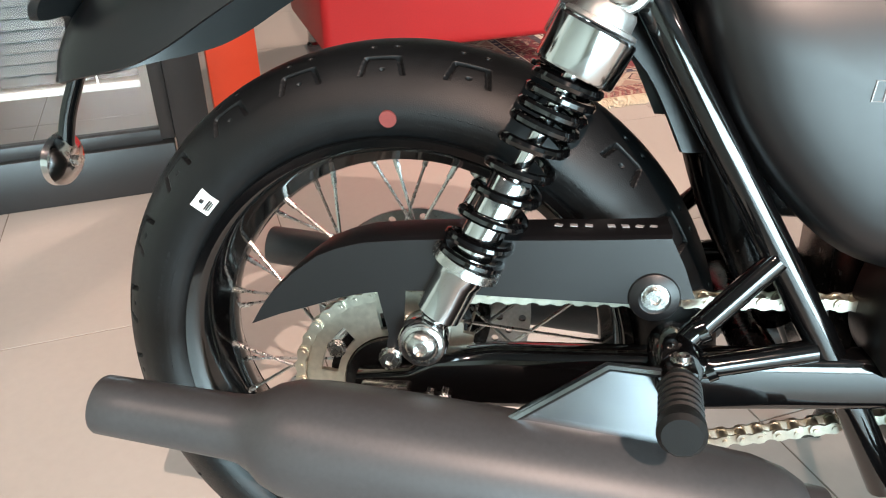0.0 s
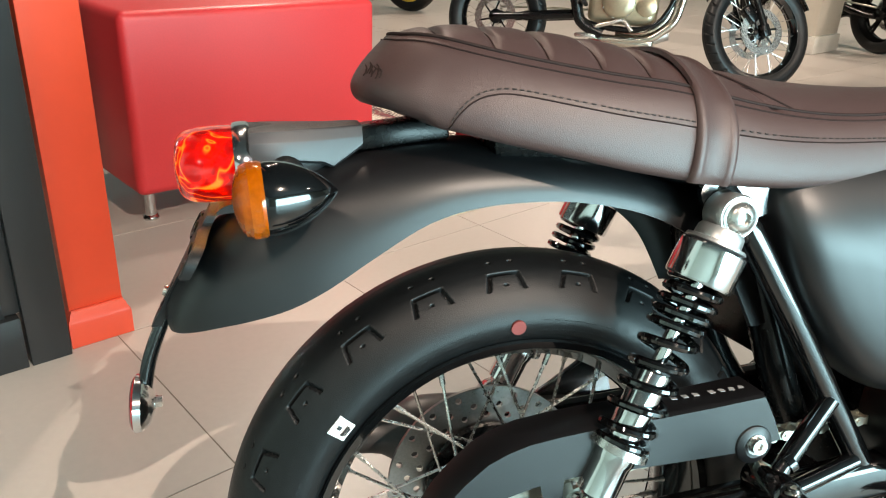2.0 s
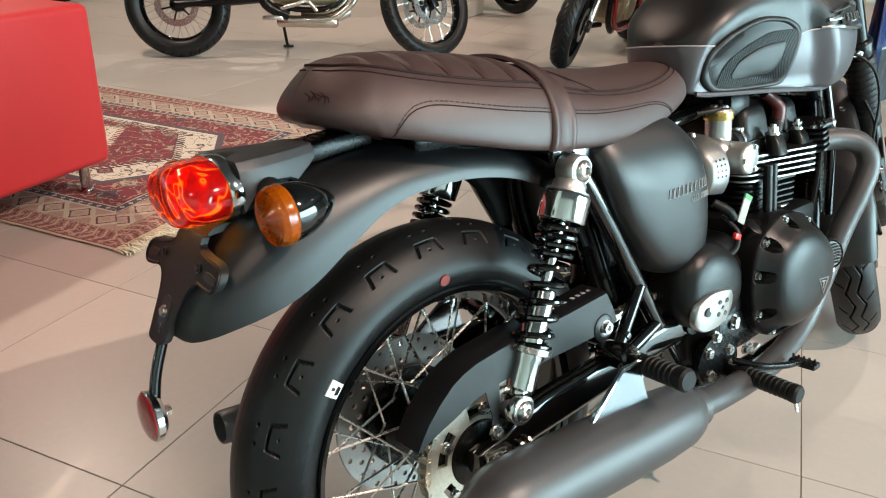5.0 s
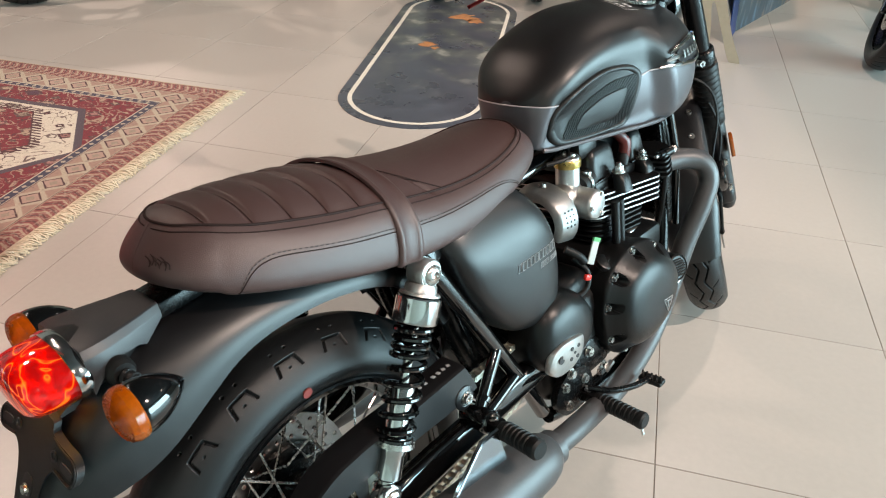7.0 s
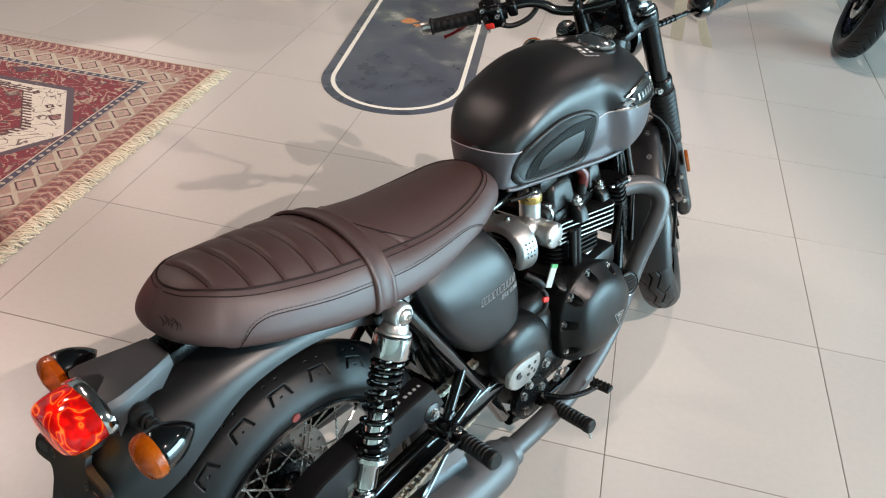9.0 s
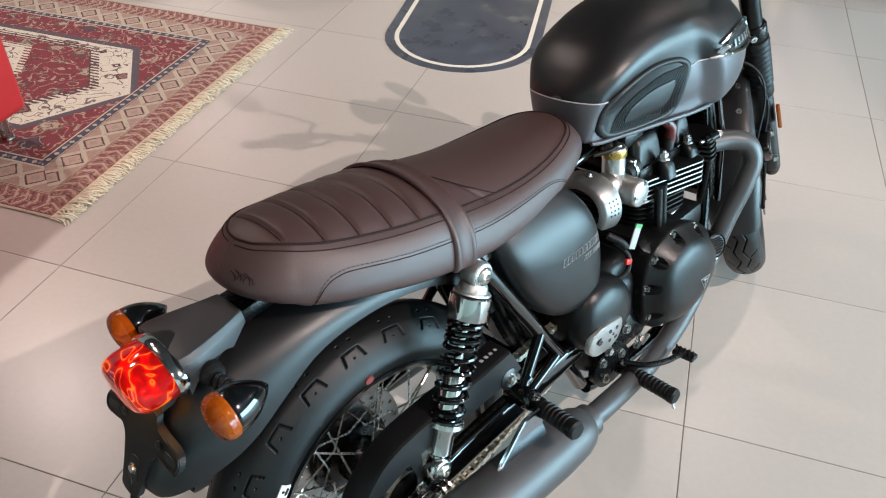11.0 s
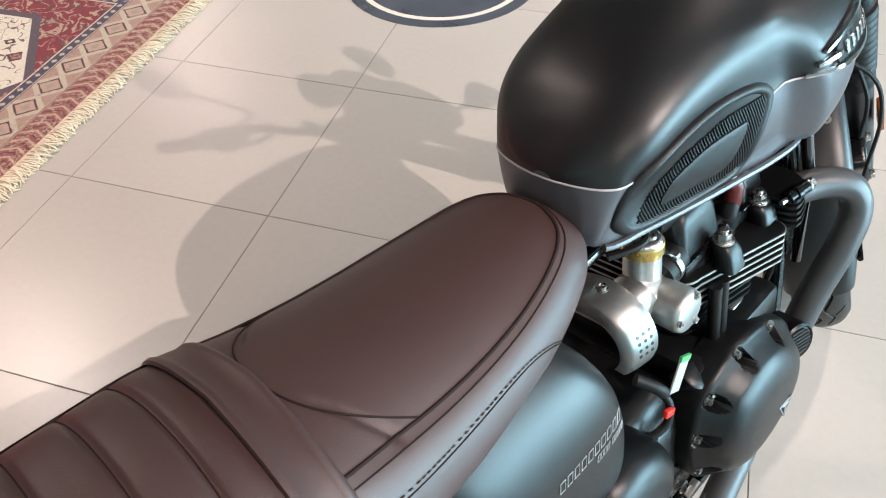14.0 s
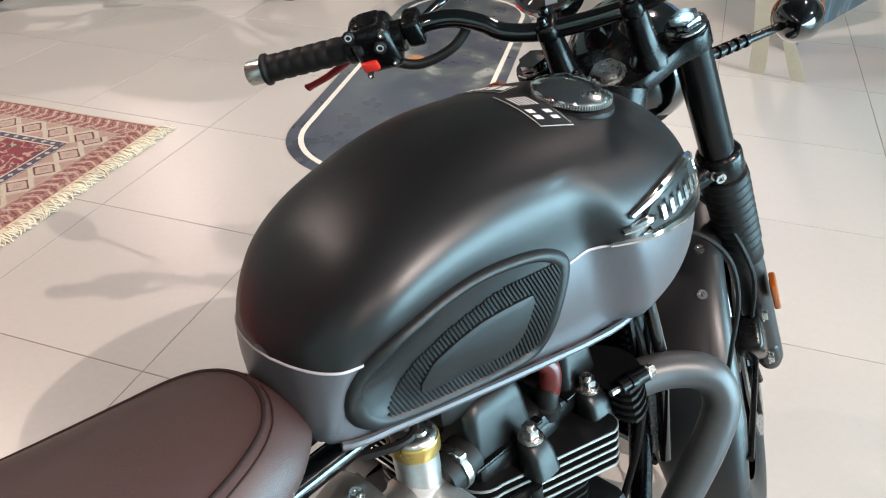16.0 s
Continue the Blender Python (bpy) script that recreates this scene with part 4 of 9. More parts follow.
# ---- swing arm ----
def swing_leg(s):
    bm = bmesh.new()
    y = 0.118 * s
    rings = []
    for x, z, h, w in ((-0.030, 0.328, 0.017, 0.013), (0.02, 0.334, 0.020, 0.015), (0.045, 0.345, 0.026, 0.016), (0.10, 0.352, 0.030, 0.017), (0.25, 0.362, 0.028, 0.017), (0.40, 0.375, 0.026, 0.017), (0.50, 0.384, 0.024, 0.017)):
        rings.append([(x, y + w * math.copysign(abs(math.cos(a)) ** 0.5, math.cos(a)), z + h * math.copysign(abs(math.sin(a)) ** 0.5, math.sin(a))) for a in (2 * math.pi * k / 20 for k in range(20))])
    loft(bm, rings)
    return bm


both_sides("swing_arm", swing_leg, GLOSS_BLACK)
bm = bmesh.new()
tube(bm, [(0.46, -0.14, 0.382), (0.46, 0.14, 0.382)], 0.022, 16)
tube(bm, [(0.34, -0.12, 0.37), (0.34, 0.12, 0.37)], 0.02, 14)
part("swing_arm_pivot", bm, SATIN_BLACK, bike)


def axle_block(s):
    bm = bmesh.new()
    box(bm, (0.0, s * 0.137, 0.326), (0.045, 0.010, 0.036), bevel=0.003)
    lathe(bm, [(0, 0.0185), (0.003, 0.0185), (0.003, 0.0150)], (0.0, s * 0.142, 0.324), (0, s, 0), 24)
    hexbolt(bm, (0.0, s * 0.145, 0.324), (0, s, 0), 0.0145, 0.013)
    lathe(bm, [(0.0, 0.0055), (0.020, 0.0050), (0.020, 0)], (0.0, s * 0.157, 0.324), (0, s, 0), 14)
    tube(bm, [(0.022, s * 0.137, 0.327), (0.062, s * 0.137, 0.333)], 0.0036, 8)
    hexbolt(bm, (0.040, s * 0.137, 0.330), (1, 0, 0.15), 0.0070, 0.006)
    hexbolt(bm, (0.054, s * 0.137, 0.332), (1, 0, 0.15), 0.0070, 0.006)
    return bm


both_sides("axle_adjuster", axle_block, STEEL, "bright steel axle nut and adjuster")

# ---- chain guard ----
GUARD = [(-0.128, 0.391), (-0.118, 0.408), (-0.107, 0.423), (-0.086, 0.444), (-0.063, 0.462), (-0.043, 0.471), (-0.021, 0.4775), (0.015, 0.482), (0.050, 0.485), (0.118, 0.488), (0.18, 0.492), (0.243, 0.497), (0.256, 0.472), (0.267, 0.445), (0.24, 0.440), (0.212, 0.436), (0.095, 0.435), (0.040, 0.436), (0.005, 0.434), (-0.022, 0.429), (-0.045, 0.423), (-0.065, 0.415), (-0.10, 0.403)]
bm = bmesh.new()
slab(bm, GUARD, 0.002, lambda u, v, w: (u, -0.130 + w, v))
top = GUARD[0:12]
loft(bm, [[(u, -0.130 + 0.001, v) for u, v in top], [(u + 0.001, -0.124, v + 0.003) for u, v in top], [(u + 0.002, -0.080, v + 0.003) for u, v in top], [(u + 0.002, -0.080, v + 0.0005) for u, v in top], [(u + 0.001, -0.124, v + 0.0005) for u, v in top]], closed=False, caps=False)
guard = part("chain_guard", bm, MATT_BLACK, bike, "matt black chain guard")
bm = bmesh.new()
lathe(bm, [(0.0, 0.022), (0.0015, 0.021), (0.0035, 0.017), (0.0045, 0.0135), (0.004, 0.0125), (0.003, 0.0)], (0.2335, -0.1305, 0.444), (0, -1, 0), 28)
part("guard_boss", bm, MATT_BLACK, guard, angle=12)
bm = bmesh.new()
bolt(bm, (0.2335, -0.134, 0.446), (0, -1, 0), 0.0095, 0.008)
part("guard_bolt", bm, STEEL, guard)
bm = bmesh.new()
slab(bm, [(0.010, 0.440), (0.038, 0.440), (0.036, 0.39), (0.030, 0.362), (0.018, 0.362), (0.022, 0.39)], 0.002, lambda u, v, w: (u - 0.02, -0.128 + w, v))
part("guard_stay", bm, MATT_BLACK, guard)
bm = bmesh.new()
bolt(bm, (0.004, -0.129, 0.366), (0, -1, 0), 0.009, 0.008)
part("stay_bolt", bm, STEEL, guard)
rng = random.Random(3)
for x in (0.150, 0.163, 0.176, 0.195, 0.207, 0.219, 0.231):
    bm = bmesh.new()
    box(bm, (x, -0.104, 0.4955 + (x - 0.15) * 0.04), (0.0062, 0.0065, 0.0008), Matrix.Rotation(rng.uniform(-0.4, 0.4), 4, "Z"))
    part("warning_mark", bm, GREY_PRINT, guard, "small white printed warning mark")

# ---- shock absorbers ----
def shock(s):
    top, low = Vector((0.186, 0.122 * s, 0.695)), Vector((0.037, 0.136 * s, 0.393))
    d = (low - top).normalized()
    L = (low - top).length
    bm = bmesh.new()
    a0, a1 = 0.030, L - 0.024
    lathe(bm, [(a0 + 0.03, 0.0), (a0 + 0.03, 0.0075), (0.17, 0.0075), (0.17, 0.0165), (0.173, 0.0180), (a1 - 0.062, 0.0180), (a1 - 0.060, 0.0225), (a1 - 0.045, 0.0225), (a1 - 0.040, 0.0205), (a1 - 0.004, 0.0205), (a1, 0.0160), (a1, 0)], top, d, 32)
    body = part("shock_absorber", bm, CHROME, bike, "chrome shock absorber with black spring")
    bm = bmesh.new()
    lathe(bm, [(0.0355, 0.0), (0.0355, 0.0325), (0.0375, 0.0338), (0.0715, 0.0340), (0.0740, 0.0328), (0.0740, 0.0250), (0.060, 0.0245)], top, d, 40)
    part("upper_cover", bm, CHROME, body, "polished chrome upper cover", angle=30)
    bm = bmesh.new()
    lathe(bm, [(0.016, 0.0), (0.016, 0.0215), (0.019, 0.0235), (0.029, 0.0245), (0.0300, 0.0300), (0.0330, 0.0310), (0.0340, 0.0295), (0.0345, 0.0)], top, d, 36)
    part("spring_seat", bm, ALUMINIUM, body, "cast aluminium spring seat", angle=30)
    for name, c in (("top_eye", top), ("lower_eye", low)):
        bm = bmesh.new()
        lathe(bm, [(-0.016, 0.012), (-0.016, 0.0205), (-0.013, 0.0225), (0.013, 0.0225), (0.016, 0.0205), (0.016, 0.012)], c, (0, s, 0), 28)
        inward = d if c is top else -d
        tube(bm, [c + inward * 0.016, c + inward * 0.030], 0.013, 16)
        part(name, bm, ALUMINIUM if c is top else CHROME, body)
        bm = bmesh.new()
        lathe(bm, [(0.006, 0.0), (0.006, 0.0185), (0.017, 0.0185), (0.018, 0.0155), (0.0195, 0.0150), (0.024, 0.0110), (0.025, 0.0065), (0.020, 0.0060), (0.020, 0)], c, (0, s, 0), 24)
        part("mounting_bolt", bm, STEEL, body)
    bm = bmesh.new()
    e1 = d.orthogonal().normalized()
    e2 = d.cross(e1)
    turns, steps = 10.5, 22
    b0, b1 = 0.072, L - 0.082
    pts = []
    n = int(turns * steps)
    for k in range(n + 1):
        t = k / n
        # close coils at the top, open ones below
        along = b0 + (b1 - b0) * (0.30 * (t / 0.42) if t < 0.42 else 0.30 + 0.62 * ((t - 0.42) / 0.46) if t < 0.88 else 0.92 + 0.08 * (t - 0.88) / 0.12)
        a = 2 * math.pi * turns * t
        pts.append(top + d * along + (e1 * math.cos(a) + e2 * math.sin(a)) * 0.0262)
    tube(bm, pts, 0.0044, 8)
    part("coil_spring", bm, GLOSS_BLACK, body, "gloss black coil spring")
    bm = bmesh.new()
    lathe(bm, [(b1 - 0.004, 0.016), (b1 - 0.004, 0.031), (b1 + 0.004, 0.032), (b1 + 0.006, 0.024)], top, d, 32)
    part("preload_collar", bm, STEEL, body)


shock(-1)
shock(1)

# ---- exhaust ----
DULL_PLATE = material("polished_dark_plate", (0.30, 0.32, 0.34), 0.16, metal=1.0, vary=0.1, grain=40)


def muffler(s):
    a, b = Vector((-0.243, 0.203 * s, 0.3375)), Vector((0.358, 0.200 * s, 0.281))
    d = (b - a).normalized()
    L = (b - a).length
    bm = bmesh.new()
    lathe(bm, [(0.055, 0.0), (0.055, 0.0215), (0.0, 0.0225), (-0.001, 0.0245), (0.002, 0.0262), (0.03, 0.0268), (0.120, 0.0285), (0.134, 0.0300), (0.146, 0.0355), (0.158, 0.0440), (0.175, 0.0500), (0.200, 0.0530), (0.25, 0.0545), (0.40, 0.0548), (0.50, 0.0535), (0.56, 0.0500), (0.585, 0.0440), (0.600, 0.0360), (L, 0.0300), (L, 0)], a, d, 48)
    ob = part("muffler", bm, EXHAUST, bike, "matt black tapered muffler", angle=55)
    bm = bmesh.new()
    lathe(bm, [(L - 0.014, 0.0320), (L - 0.014, 0.0345), (L + 0.016, 0.0330), (L + 0.016, 0.026)], a, d, 32)
    part("clamp", bm, EXHAUST, ob)
    bm = bmesh.new()
    hexbolt(bm, b + Vector((0.0, s * 0.006, -0.036)), (0, 0, -1), 0.006, 0.009)
    part("clamp_bolt", bm, STEEL, ob)
    bm = bmesh.new()
    out = [(0.118, 0.354), (0.127, 0.366), (0.195, 0.409), (0.232, 0.405), (0.246, 0.345), (0.240, 0.336), (0.13, 0.350)]
    slab(bm, out, 0.005, lambda u, v, w: (u, s * (0.196 + w - 0.10 * max(v - 0.36, 0)), v))
    edge = [(0.118, 0.354), (0.195, 0.409), (0.235, 0.407)]
    tube(bm, [(u, s * (0.199 - 0.10 * max(v - 0.36, 0)), v) for u, v in edge], 0.0042, 8)
    part("muffler_bracket", bm, DULL_PLATE, ob, "polished triangular bracket")
    bm = bmesh.new()
    pts = [(0.345, 0.200 * s, 0.282), (0.46, 0.192 * s, 0.262), (0.60, 0.180 * s, 0.246), (0.74, 0.158 * s, 0.238), (0.850, 0.142 * s, 0.262), (0.925, 0.140 * s, 0.335), (0.972, 0.150 * s, 0.425), (1.012, 0.164 * s, 0.500), (1.037, 0.166 * s, 0.552), (1.030, 0.150 * s, 0.593), (0.990, 0.118 * s, 0.608), (0.930, 0.088 * s, 0.606)]
    tube(bm, smooth_path(pts, 8), 0.0228, 24)
    part("exhaust_pipe", bm, EXHAUST, bike, "matt black curved exhaust pipe", angle=70)


muffler(-1)
muffler(1)

# ---- foot pegs and pedal ----
def peg(base, tip, r, parent_name, feeler):
    b, t = Vector(base), Vector(tip)
    d = (t - b).normalized()
    L = (t - b).length
    bm = bmesh.new()
    prof = [(0.0, 0.0), (0.0, r * 0.82), (0.006, r * 0.95)]
    k = 0.010
    while k < L - 0.016:
        prof += [(k, r * 0.95), (k + 0.0015, r * 1.06), (k + 0.006, r * 1.08), (k + 0.0075, r * 0.95)]
        k += 0.0095
    prof += [(L - 0.014, r * 1.12), (L - 0.004, r * 1.12), (L, r * 0.9), (L, 0)]
    lathe(bm, prof, b, d, 20)
    ob = part(parent_name, bm, PEG_RUBBER, bike, "ribbed black rubber foot peg", angle=30)
    bm = bmesh.new()
    box(bm, b - d * 0.014, (0.026, 0.030, 0.022), bevel=0.004)
    tube(bm, [b - d * 0.055 + Vector((0.012, 0, 0.004)), b - d * 0.01], 0.0085, 12)
    part("peg_bracket", bm, SATIN_BLACK, ob)
    bm = bmesh.new()
    bolt(bm, b - d * 0.016 + Vector((0, 0, 0.012)), (0, 0, 1), 0.007, 0.006)
    part("pivot_pin", bm, STEEL, ob)
    if feeler:
        bm = bmesh.new()
        tube(bm, [t + Vector((0, 0, -0.010)) - d * 0.01, t + Vector((0.0, 0, -0.032)) - d * 0.004], [0.0035, 0.0028], 8)
        part("wear_feeler", bm, STEEL, ob, "bright steel feeler pin")


for s in (-1, 1):
    peg((0.553, 0.175 * s, 0.264), (0.547, 0.286 * s, 0.260), 0.0150, "rider_peg", True)
    peg((0.252, 0.188 * s, 0.396), (0.241, 0.274 * s, 0.400), 0.0158, "pillion_peg", False)
bm = bmesh.new()
tube(bm, smooth_path([(0.550, -0.160, 0.284), (0.580, -0.192, 0.272), (0.625, -0.212, 0.262), (0.662, -0.219, 0.256), (0.682, -0.222, 0.254)], 5), [0.0085] * 21, 12, squash=0.75)
pedal = part("brake_pedal", bm, SATIN_BLACK, bike, "black rear brake pedal")
bm = bmesh.new()
box(bm, (0.684, -0.225, 0.250), (0.024, 0.050, 0.011), bevel=0.003)
for k in range(5):
    box(bm, (0.684, -0.205 - 0.010 * k, 0.257), (0.022, 0.004, 0.005), Matrix.Rotation(0.5, 4, "Z"), bevel=0.001)
part("pedal_pad", bm, PEG_RUBBER, pedal)
bm = bmesh.new()
out = round_outline([(0.46, 0.30), (0.50, 0.34), (0.56, 0.325), (0.585, 0.28), (0.56, 0.245), (0.49, 0.25)], 4)
slab(bm, out, 0.014, lambda u, v, w: (u, -0.135 - w, v))
plate = part("peg_plate", bm, SATIN_BLACK, bike)
for x, z in ((0.49, 0.315), (0.50, 0.268), (0.555, 0.30)):
    bm = bmesh.new()
    bolt(bm, (x, -0.149, z), (0, -1, 0), 0.0085, 0.007)
    part("plate_bolt", bm, STEEL, plate)
bm = bmesh.new()
tube(bm, smooth_path([(0.50, 0.10, 0.24), (0.52, 0.20, 0.12), (0.535, 0.285, 0.058)], 4), 0.010, 10)
box(bm, (0.537, 0.292, 0.056), (0.05, 0.035, 0.008), Matrix.Rotation(radians(-10.3), 4, "X"), bevel=0.003)
part("side_stand", bm, SATIN_BLACK, bike)

# ---- rear mudguard ----
CROWN = [(-0.359, 0.600), (-0.354, 0.622), (-0.338, 0.650), (-0.318, 0.676), (-0.290, 0.701), (-0.255, 0.724), (-0.215, 0.742), (-0.165, 0.756), (-0.105, 0.764), (-0.04, 0.765), (0.03, 0.758), (0.10, 0.744), (0.17, 0.722), (0.23, 0.690), (0.27, 0.64), (0.295, 0.56)]
EDGE = [(-0.356, 0.596), (-0.350, 0.594), (-0.333, 0.598), (-0.308, 0.604), (-0.275, 0.611), (-0.240, 0.621), (-0.205, 0.638), (-0.160, 0.666), (-0.108, 0.695), (-0.055, 0.708), (0.015, 0.710), (0.075, 0.702), (0.125, 0.688), (0.170, 0.665), (0.215, 0.625), (0.25, 0.56)]
HALF = [0.018, 0.040, 0.058, 0.069, 0.077, 0.082, 0.085, 0.086, 0.086, 0.086, 0.086, 0.086, 0.086, 0.086, 0.086, 0.086]
bm = bmesh.new()
cr, ed = smooth_path([(x, 0, z) for x, z in CROWN], 4), smooth_path([(x, 0, z) for x, z in EDGE], 4)
hw = [p.x for p in smooth_path([(h, 0, 0) for h in HALF], 4)]
rows = []
for c, e, h in zip(cr, ed, hw):
    row = []
    for k in range(29):
        t = -1 + 2 * k / 28
        a = abs(t)
        y = math.copysign(math.sin(a * math.pi / 2) ** 0.82, t) * h
        f = 1 - math.cos(a * math.pi / 2) ** 0.80
        f = max(0.0, f)
        row.append((c.x + (e.x - c.x) * f, y, c.z + (e.z - c.z) * f))
    rows.append(row)
inner_rows = [[(x * 0.992 + 0.0, y * 0.968, z - 0.0035 * (1 - (abs(y) / 0.09))) for x, y, z in row] for row in rows]
loft(bm, [o + i[::-1] for o, i in zip(rows, inner_rows)], caps=True)
mudguard = part("rear_mudguard", bm, MATT_BLACK, bike, "smooth matt black rear mudguard", angle=50)

# ---- tail lamp on its bracket, wider than it is high ----
def widen(bm):
    bmesh.ops.scale(bm, vec=(1, 1.44, 1), verts=bm.verts)



TD = Vector((-1, 0, -0.05)).normalized()
TC = Vector((-0.272, 0, 0.7480))
bm = bmesh.new()
lathe(bm, [(-0.115, 0.0), (-0.115, 0.006), (-0.095, 0.015), (-0.060, 0.027), (-0.030, 0.0345), (-0.006, 0.0375), (-0.004, 0.0)], TC, TD, 36)
widen(bm)
tail_lamp = part("tail_lamp", bm, PLASTIC, bike, "lit red tail lamp with chrome ring")
bm = bmesh.new()
lathe(bm, [(-0.006, 0.0350), (-0.007, 0.0378), (-0.004, 0.0392), (0.005, 0.0392), (0.009, 0.0382), (0.009, 0.035)], TC, TD, 48)
widen(bm)
part("chrome_ring", bm, CHROME, tail_lamp)
bm = bmesh.new()
lathe(bm, [(0.006, 0.0362), (0.022, 0.0368), (0.040, 0.0362), (0.052, 0.0345), (0.0585, 0.0315), (0.0625, 0.0265), (0.0645, 0.0180), (0.0655, 0.0), (0.0625, 0.0), (0.0615, 0.0175), (0.0595, 0.0245), (0.056, 0.0290), (0.050, 0.0318), (0.039, 0.0335), (0.020, 0.0340), (0.006, 0.0335)], TC, TD, 48)
widen(bm)
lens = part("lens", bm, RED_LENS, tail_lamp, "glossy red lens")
lens.visible_shadow = False
bm = bmesh.new()
lathe(bm, [(0.004, 0.0), (0.004, 0.033), (0.010, 0.034), (0.012, 0.030), (0.010, 0.0)], TC, TD, 32)
widen(bm)
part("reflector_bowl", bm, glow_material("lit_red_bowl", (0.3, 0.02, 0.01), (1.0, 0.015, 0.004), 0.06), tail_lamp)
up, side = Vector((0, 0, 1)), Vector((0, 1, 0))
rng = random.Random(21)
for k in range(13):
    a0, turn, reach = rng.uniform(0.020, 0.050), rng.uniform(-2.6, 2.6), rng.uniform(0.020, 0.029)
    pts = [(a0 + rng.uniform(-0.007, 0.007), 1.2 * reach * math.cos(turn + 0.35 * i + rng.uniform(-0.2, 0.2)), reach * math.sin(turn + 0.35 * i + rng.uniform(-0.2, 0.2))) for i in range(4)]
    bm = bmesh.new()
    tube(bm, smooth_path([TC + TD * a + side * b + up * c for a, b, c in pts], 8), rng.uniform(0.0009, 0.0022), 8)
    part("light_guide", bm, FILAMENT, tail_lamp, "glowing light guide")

# bracket between seat and lamp: a cowl as wide as the lamp, narrowing to a strut under the seat
def cowl_ring(x, y, z0, z1, top=0.90):
    return [(x, y * s, z) for s, z in ((-1, z0 + 0.003), (-1, z1 - 0.012), (-0.985, z1 - 0.010), (-top, z1 - 0.0015), (-top + 0.06, z1), (0, z1 + 0.002), (top - 0.06, z1), (top, z1 - 0.0015), (0.985, z1 - 0.010), (1, z1 - 0.012), (1, z0 + 0.003), (0.9, z0), (0, z0 + 0.004), (-0.9, z0))]


bm = bmesh.new()
loft(bm, [cowl_ring(-0.268, 0.0530, 0.722, 0.781), cowl_ring(-0.255, 0.0545, 0.738, 0.782), cowl_ring(-0.236, 0.0515, 0.752, 0.782), cowl_ring(-0.200, 0.0420, 0.748, 0.782), cowl_ring(-0.190, 0.0390, 0.743, 0.782), cowl_ring(-0.166, 0.0320, 0.758, 0.783), cowl_ring(-0.160, 0.0300, 0.762, 0.783)])
cowl = part("tail_bracket", bm, material("moulded_grey_plastic", (0.022, 0.022, 0.024), 0.40, vary=0.12, grain=240, bump=0.2, bump_scale=1500), bike, "dark grey tail lamp bracket", angle=25)
bm = bmesh.new()
box(bm, (-0.122, 0, 0.773), (0.100, 0.054, 0.022), Matrix.Rotation(radians(-6), 4, "Y"), bevel=0.003)
part("bracket_strut", bm, SATIN_BLACK, cowl)
for s in (-1, 1):
    bm = bmesh.new()
    lathe(bm, [(0.0, 0.0), (0.0, 0.016), (0.004, 0.018), (0.010, 0.016), (0.012, 0.018), (0.018, 0.0155), (0.020, 0.017), (0.026, 0.013), (0.026, 0.0)], (-0.236, 0.040 * s, 0.741), (0, s, 0), 20)
    part("stalk_rubber", bm, PEG_RUBBER, cowl)

# ---- rear indicators ----
def indicator(tip, back, r, name="rear_indicator", stalk=None):
    """A bullet-shaped indicator from its tip to its lens."""
    t, b = Vector(tip), Vector(back)
    d = (b - t).normalized()
    L = (b - t).length
    bm = bmesh.new()
    prof = [(0.0, 0.0)] + [(L * 0.70 * a, r * (1 - (1 - a) ** 1.9) ** 0.82) for a in ((k / 16) ** 1.6 for k in range(1, 17))]
    prof += [(L * 0.735, r * 0.985), (L * 0.735, r * 0.9), (L * 0.70, 0.0)]
    lathe(bm, prof, t, d, 36)
    ob = part(name, bm, GLOSS_BLACK, bike, "gloss black bullet indicator with amber lens", angle=50)
    bm = bmesh.new()
    base = L * 0.735
    prof = [(base, r * 0.99), (base + 0.003, r * 1.035), (base + 0.012, r * 1.03)]
    k = 0
    for q in (0.93, 0.83, 0.73, 0.62, 0.5, 0.37, 0.22):
        x = base + 0.012 + 0.0125 * math.sqrt(1 - q * q) * 1.0
        prof += [(x - 0.0019, r * (q + 0.05)), (x + 0.0019, r * q)]
    prof += [(base + 0.0245, 0.0)]
    lathe(bm, prof, t, d, 36)
    part("lens", bm, AMBER, ob, "ribbed amber lens", angle=12)
    bm = bmesh.new()
    lathe(bm, [(base + 0.0005, 0.0), (base + 0.0005, r * 0.9), (base + 0.006, r * 0.85), (base + 0.002, 0)], t, d, 24)
    part("bulb_bowl", bm, material("amber_bowl", (0.22, 0.06, 0.008), 0.3, metal=0.6, vary=0.5, grain=260, bump=0.8, bump_scale=220), ob)
    if stalk:
        bm = bmesh.new()
        tube(bm, [t.lerp(b, 0.45), stalk], 0.0095, 14)
        for f in (0.5, 0.65, 0.8):
            p = t.lerp(b, 0.45).lerp(Vector(stalk), f)
            tube(bm, [p, p + (Vector(stalk) - t).normalized() * 0.004], 0.012, 14)
        part("stalk", bm, PLASTIC, ob)
    return ob


for s in (-1, 1):
    indicator((-0.197, 0.124 * s, 0.737), (-0.280, 0.124 * s, 0.7315), 0.0315, stalk=(-0.235, 0.045 * s, 0.738))

# ---- number plate carrier and reflector ----
def carrier_at(u, v, w):
    """A place on the carrier's sloping back plate: across, up, proud."""
    return (-0.318 - (0.672 - v) * 0.55 - w, u, v)


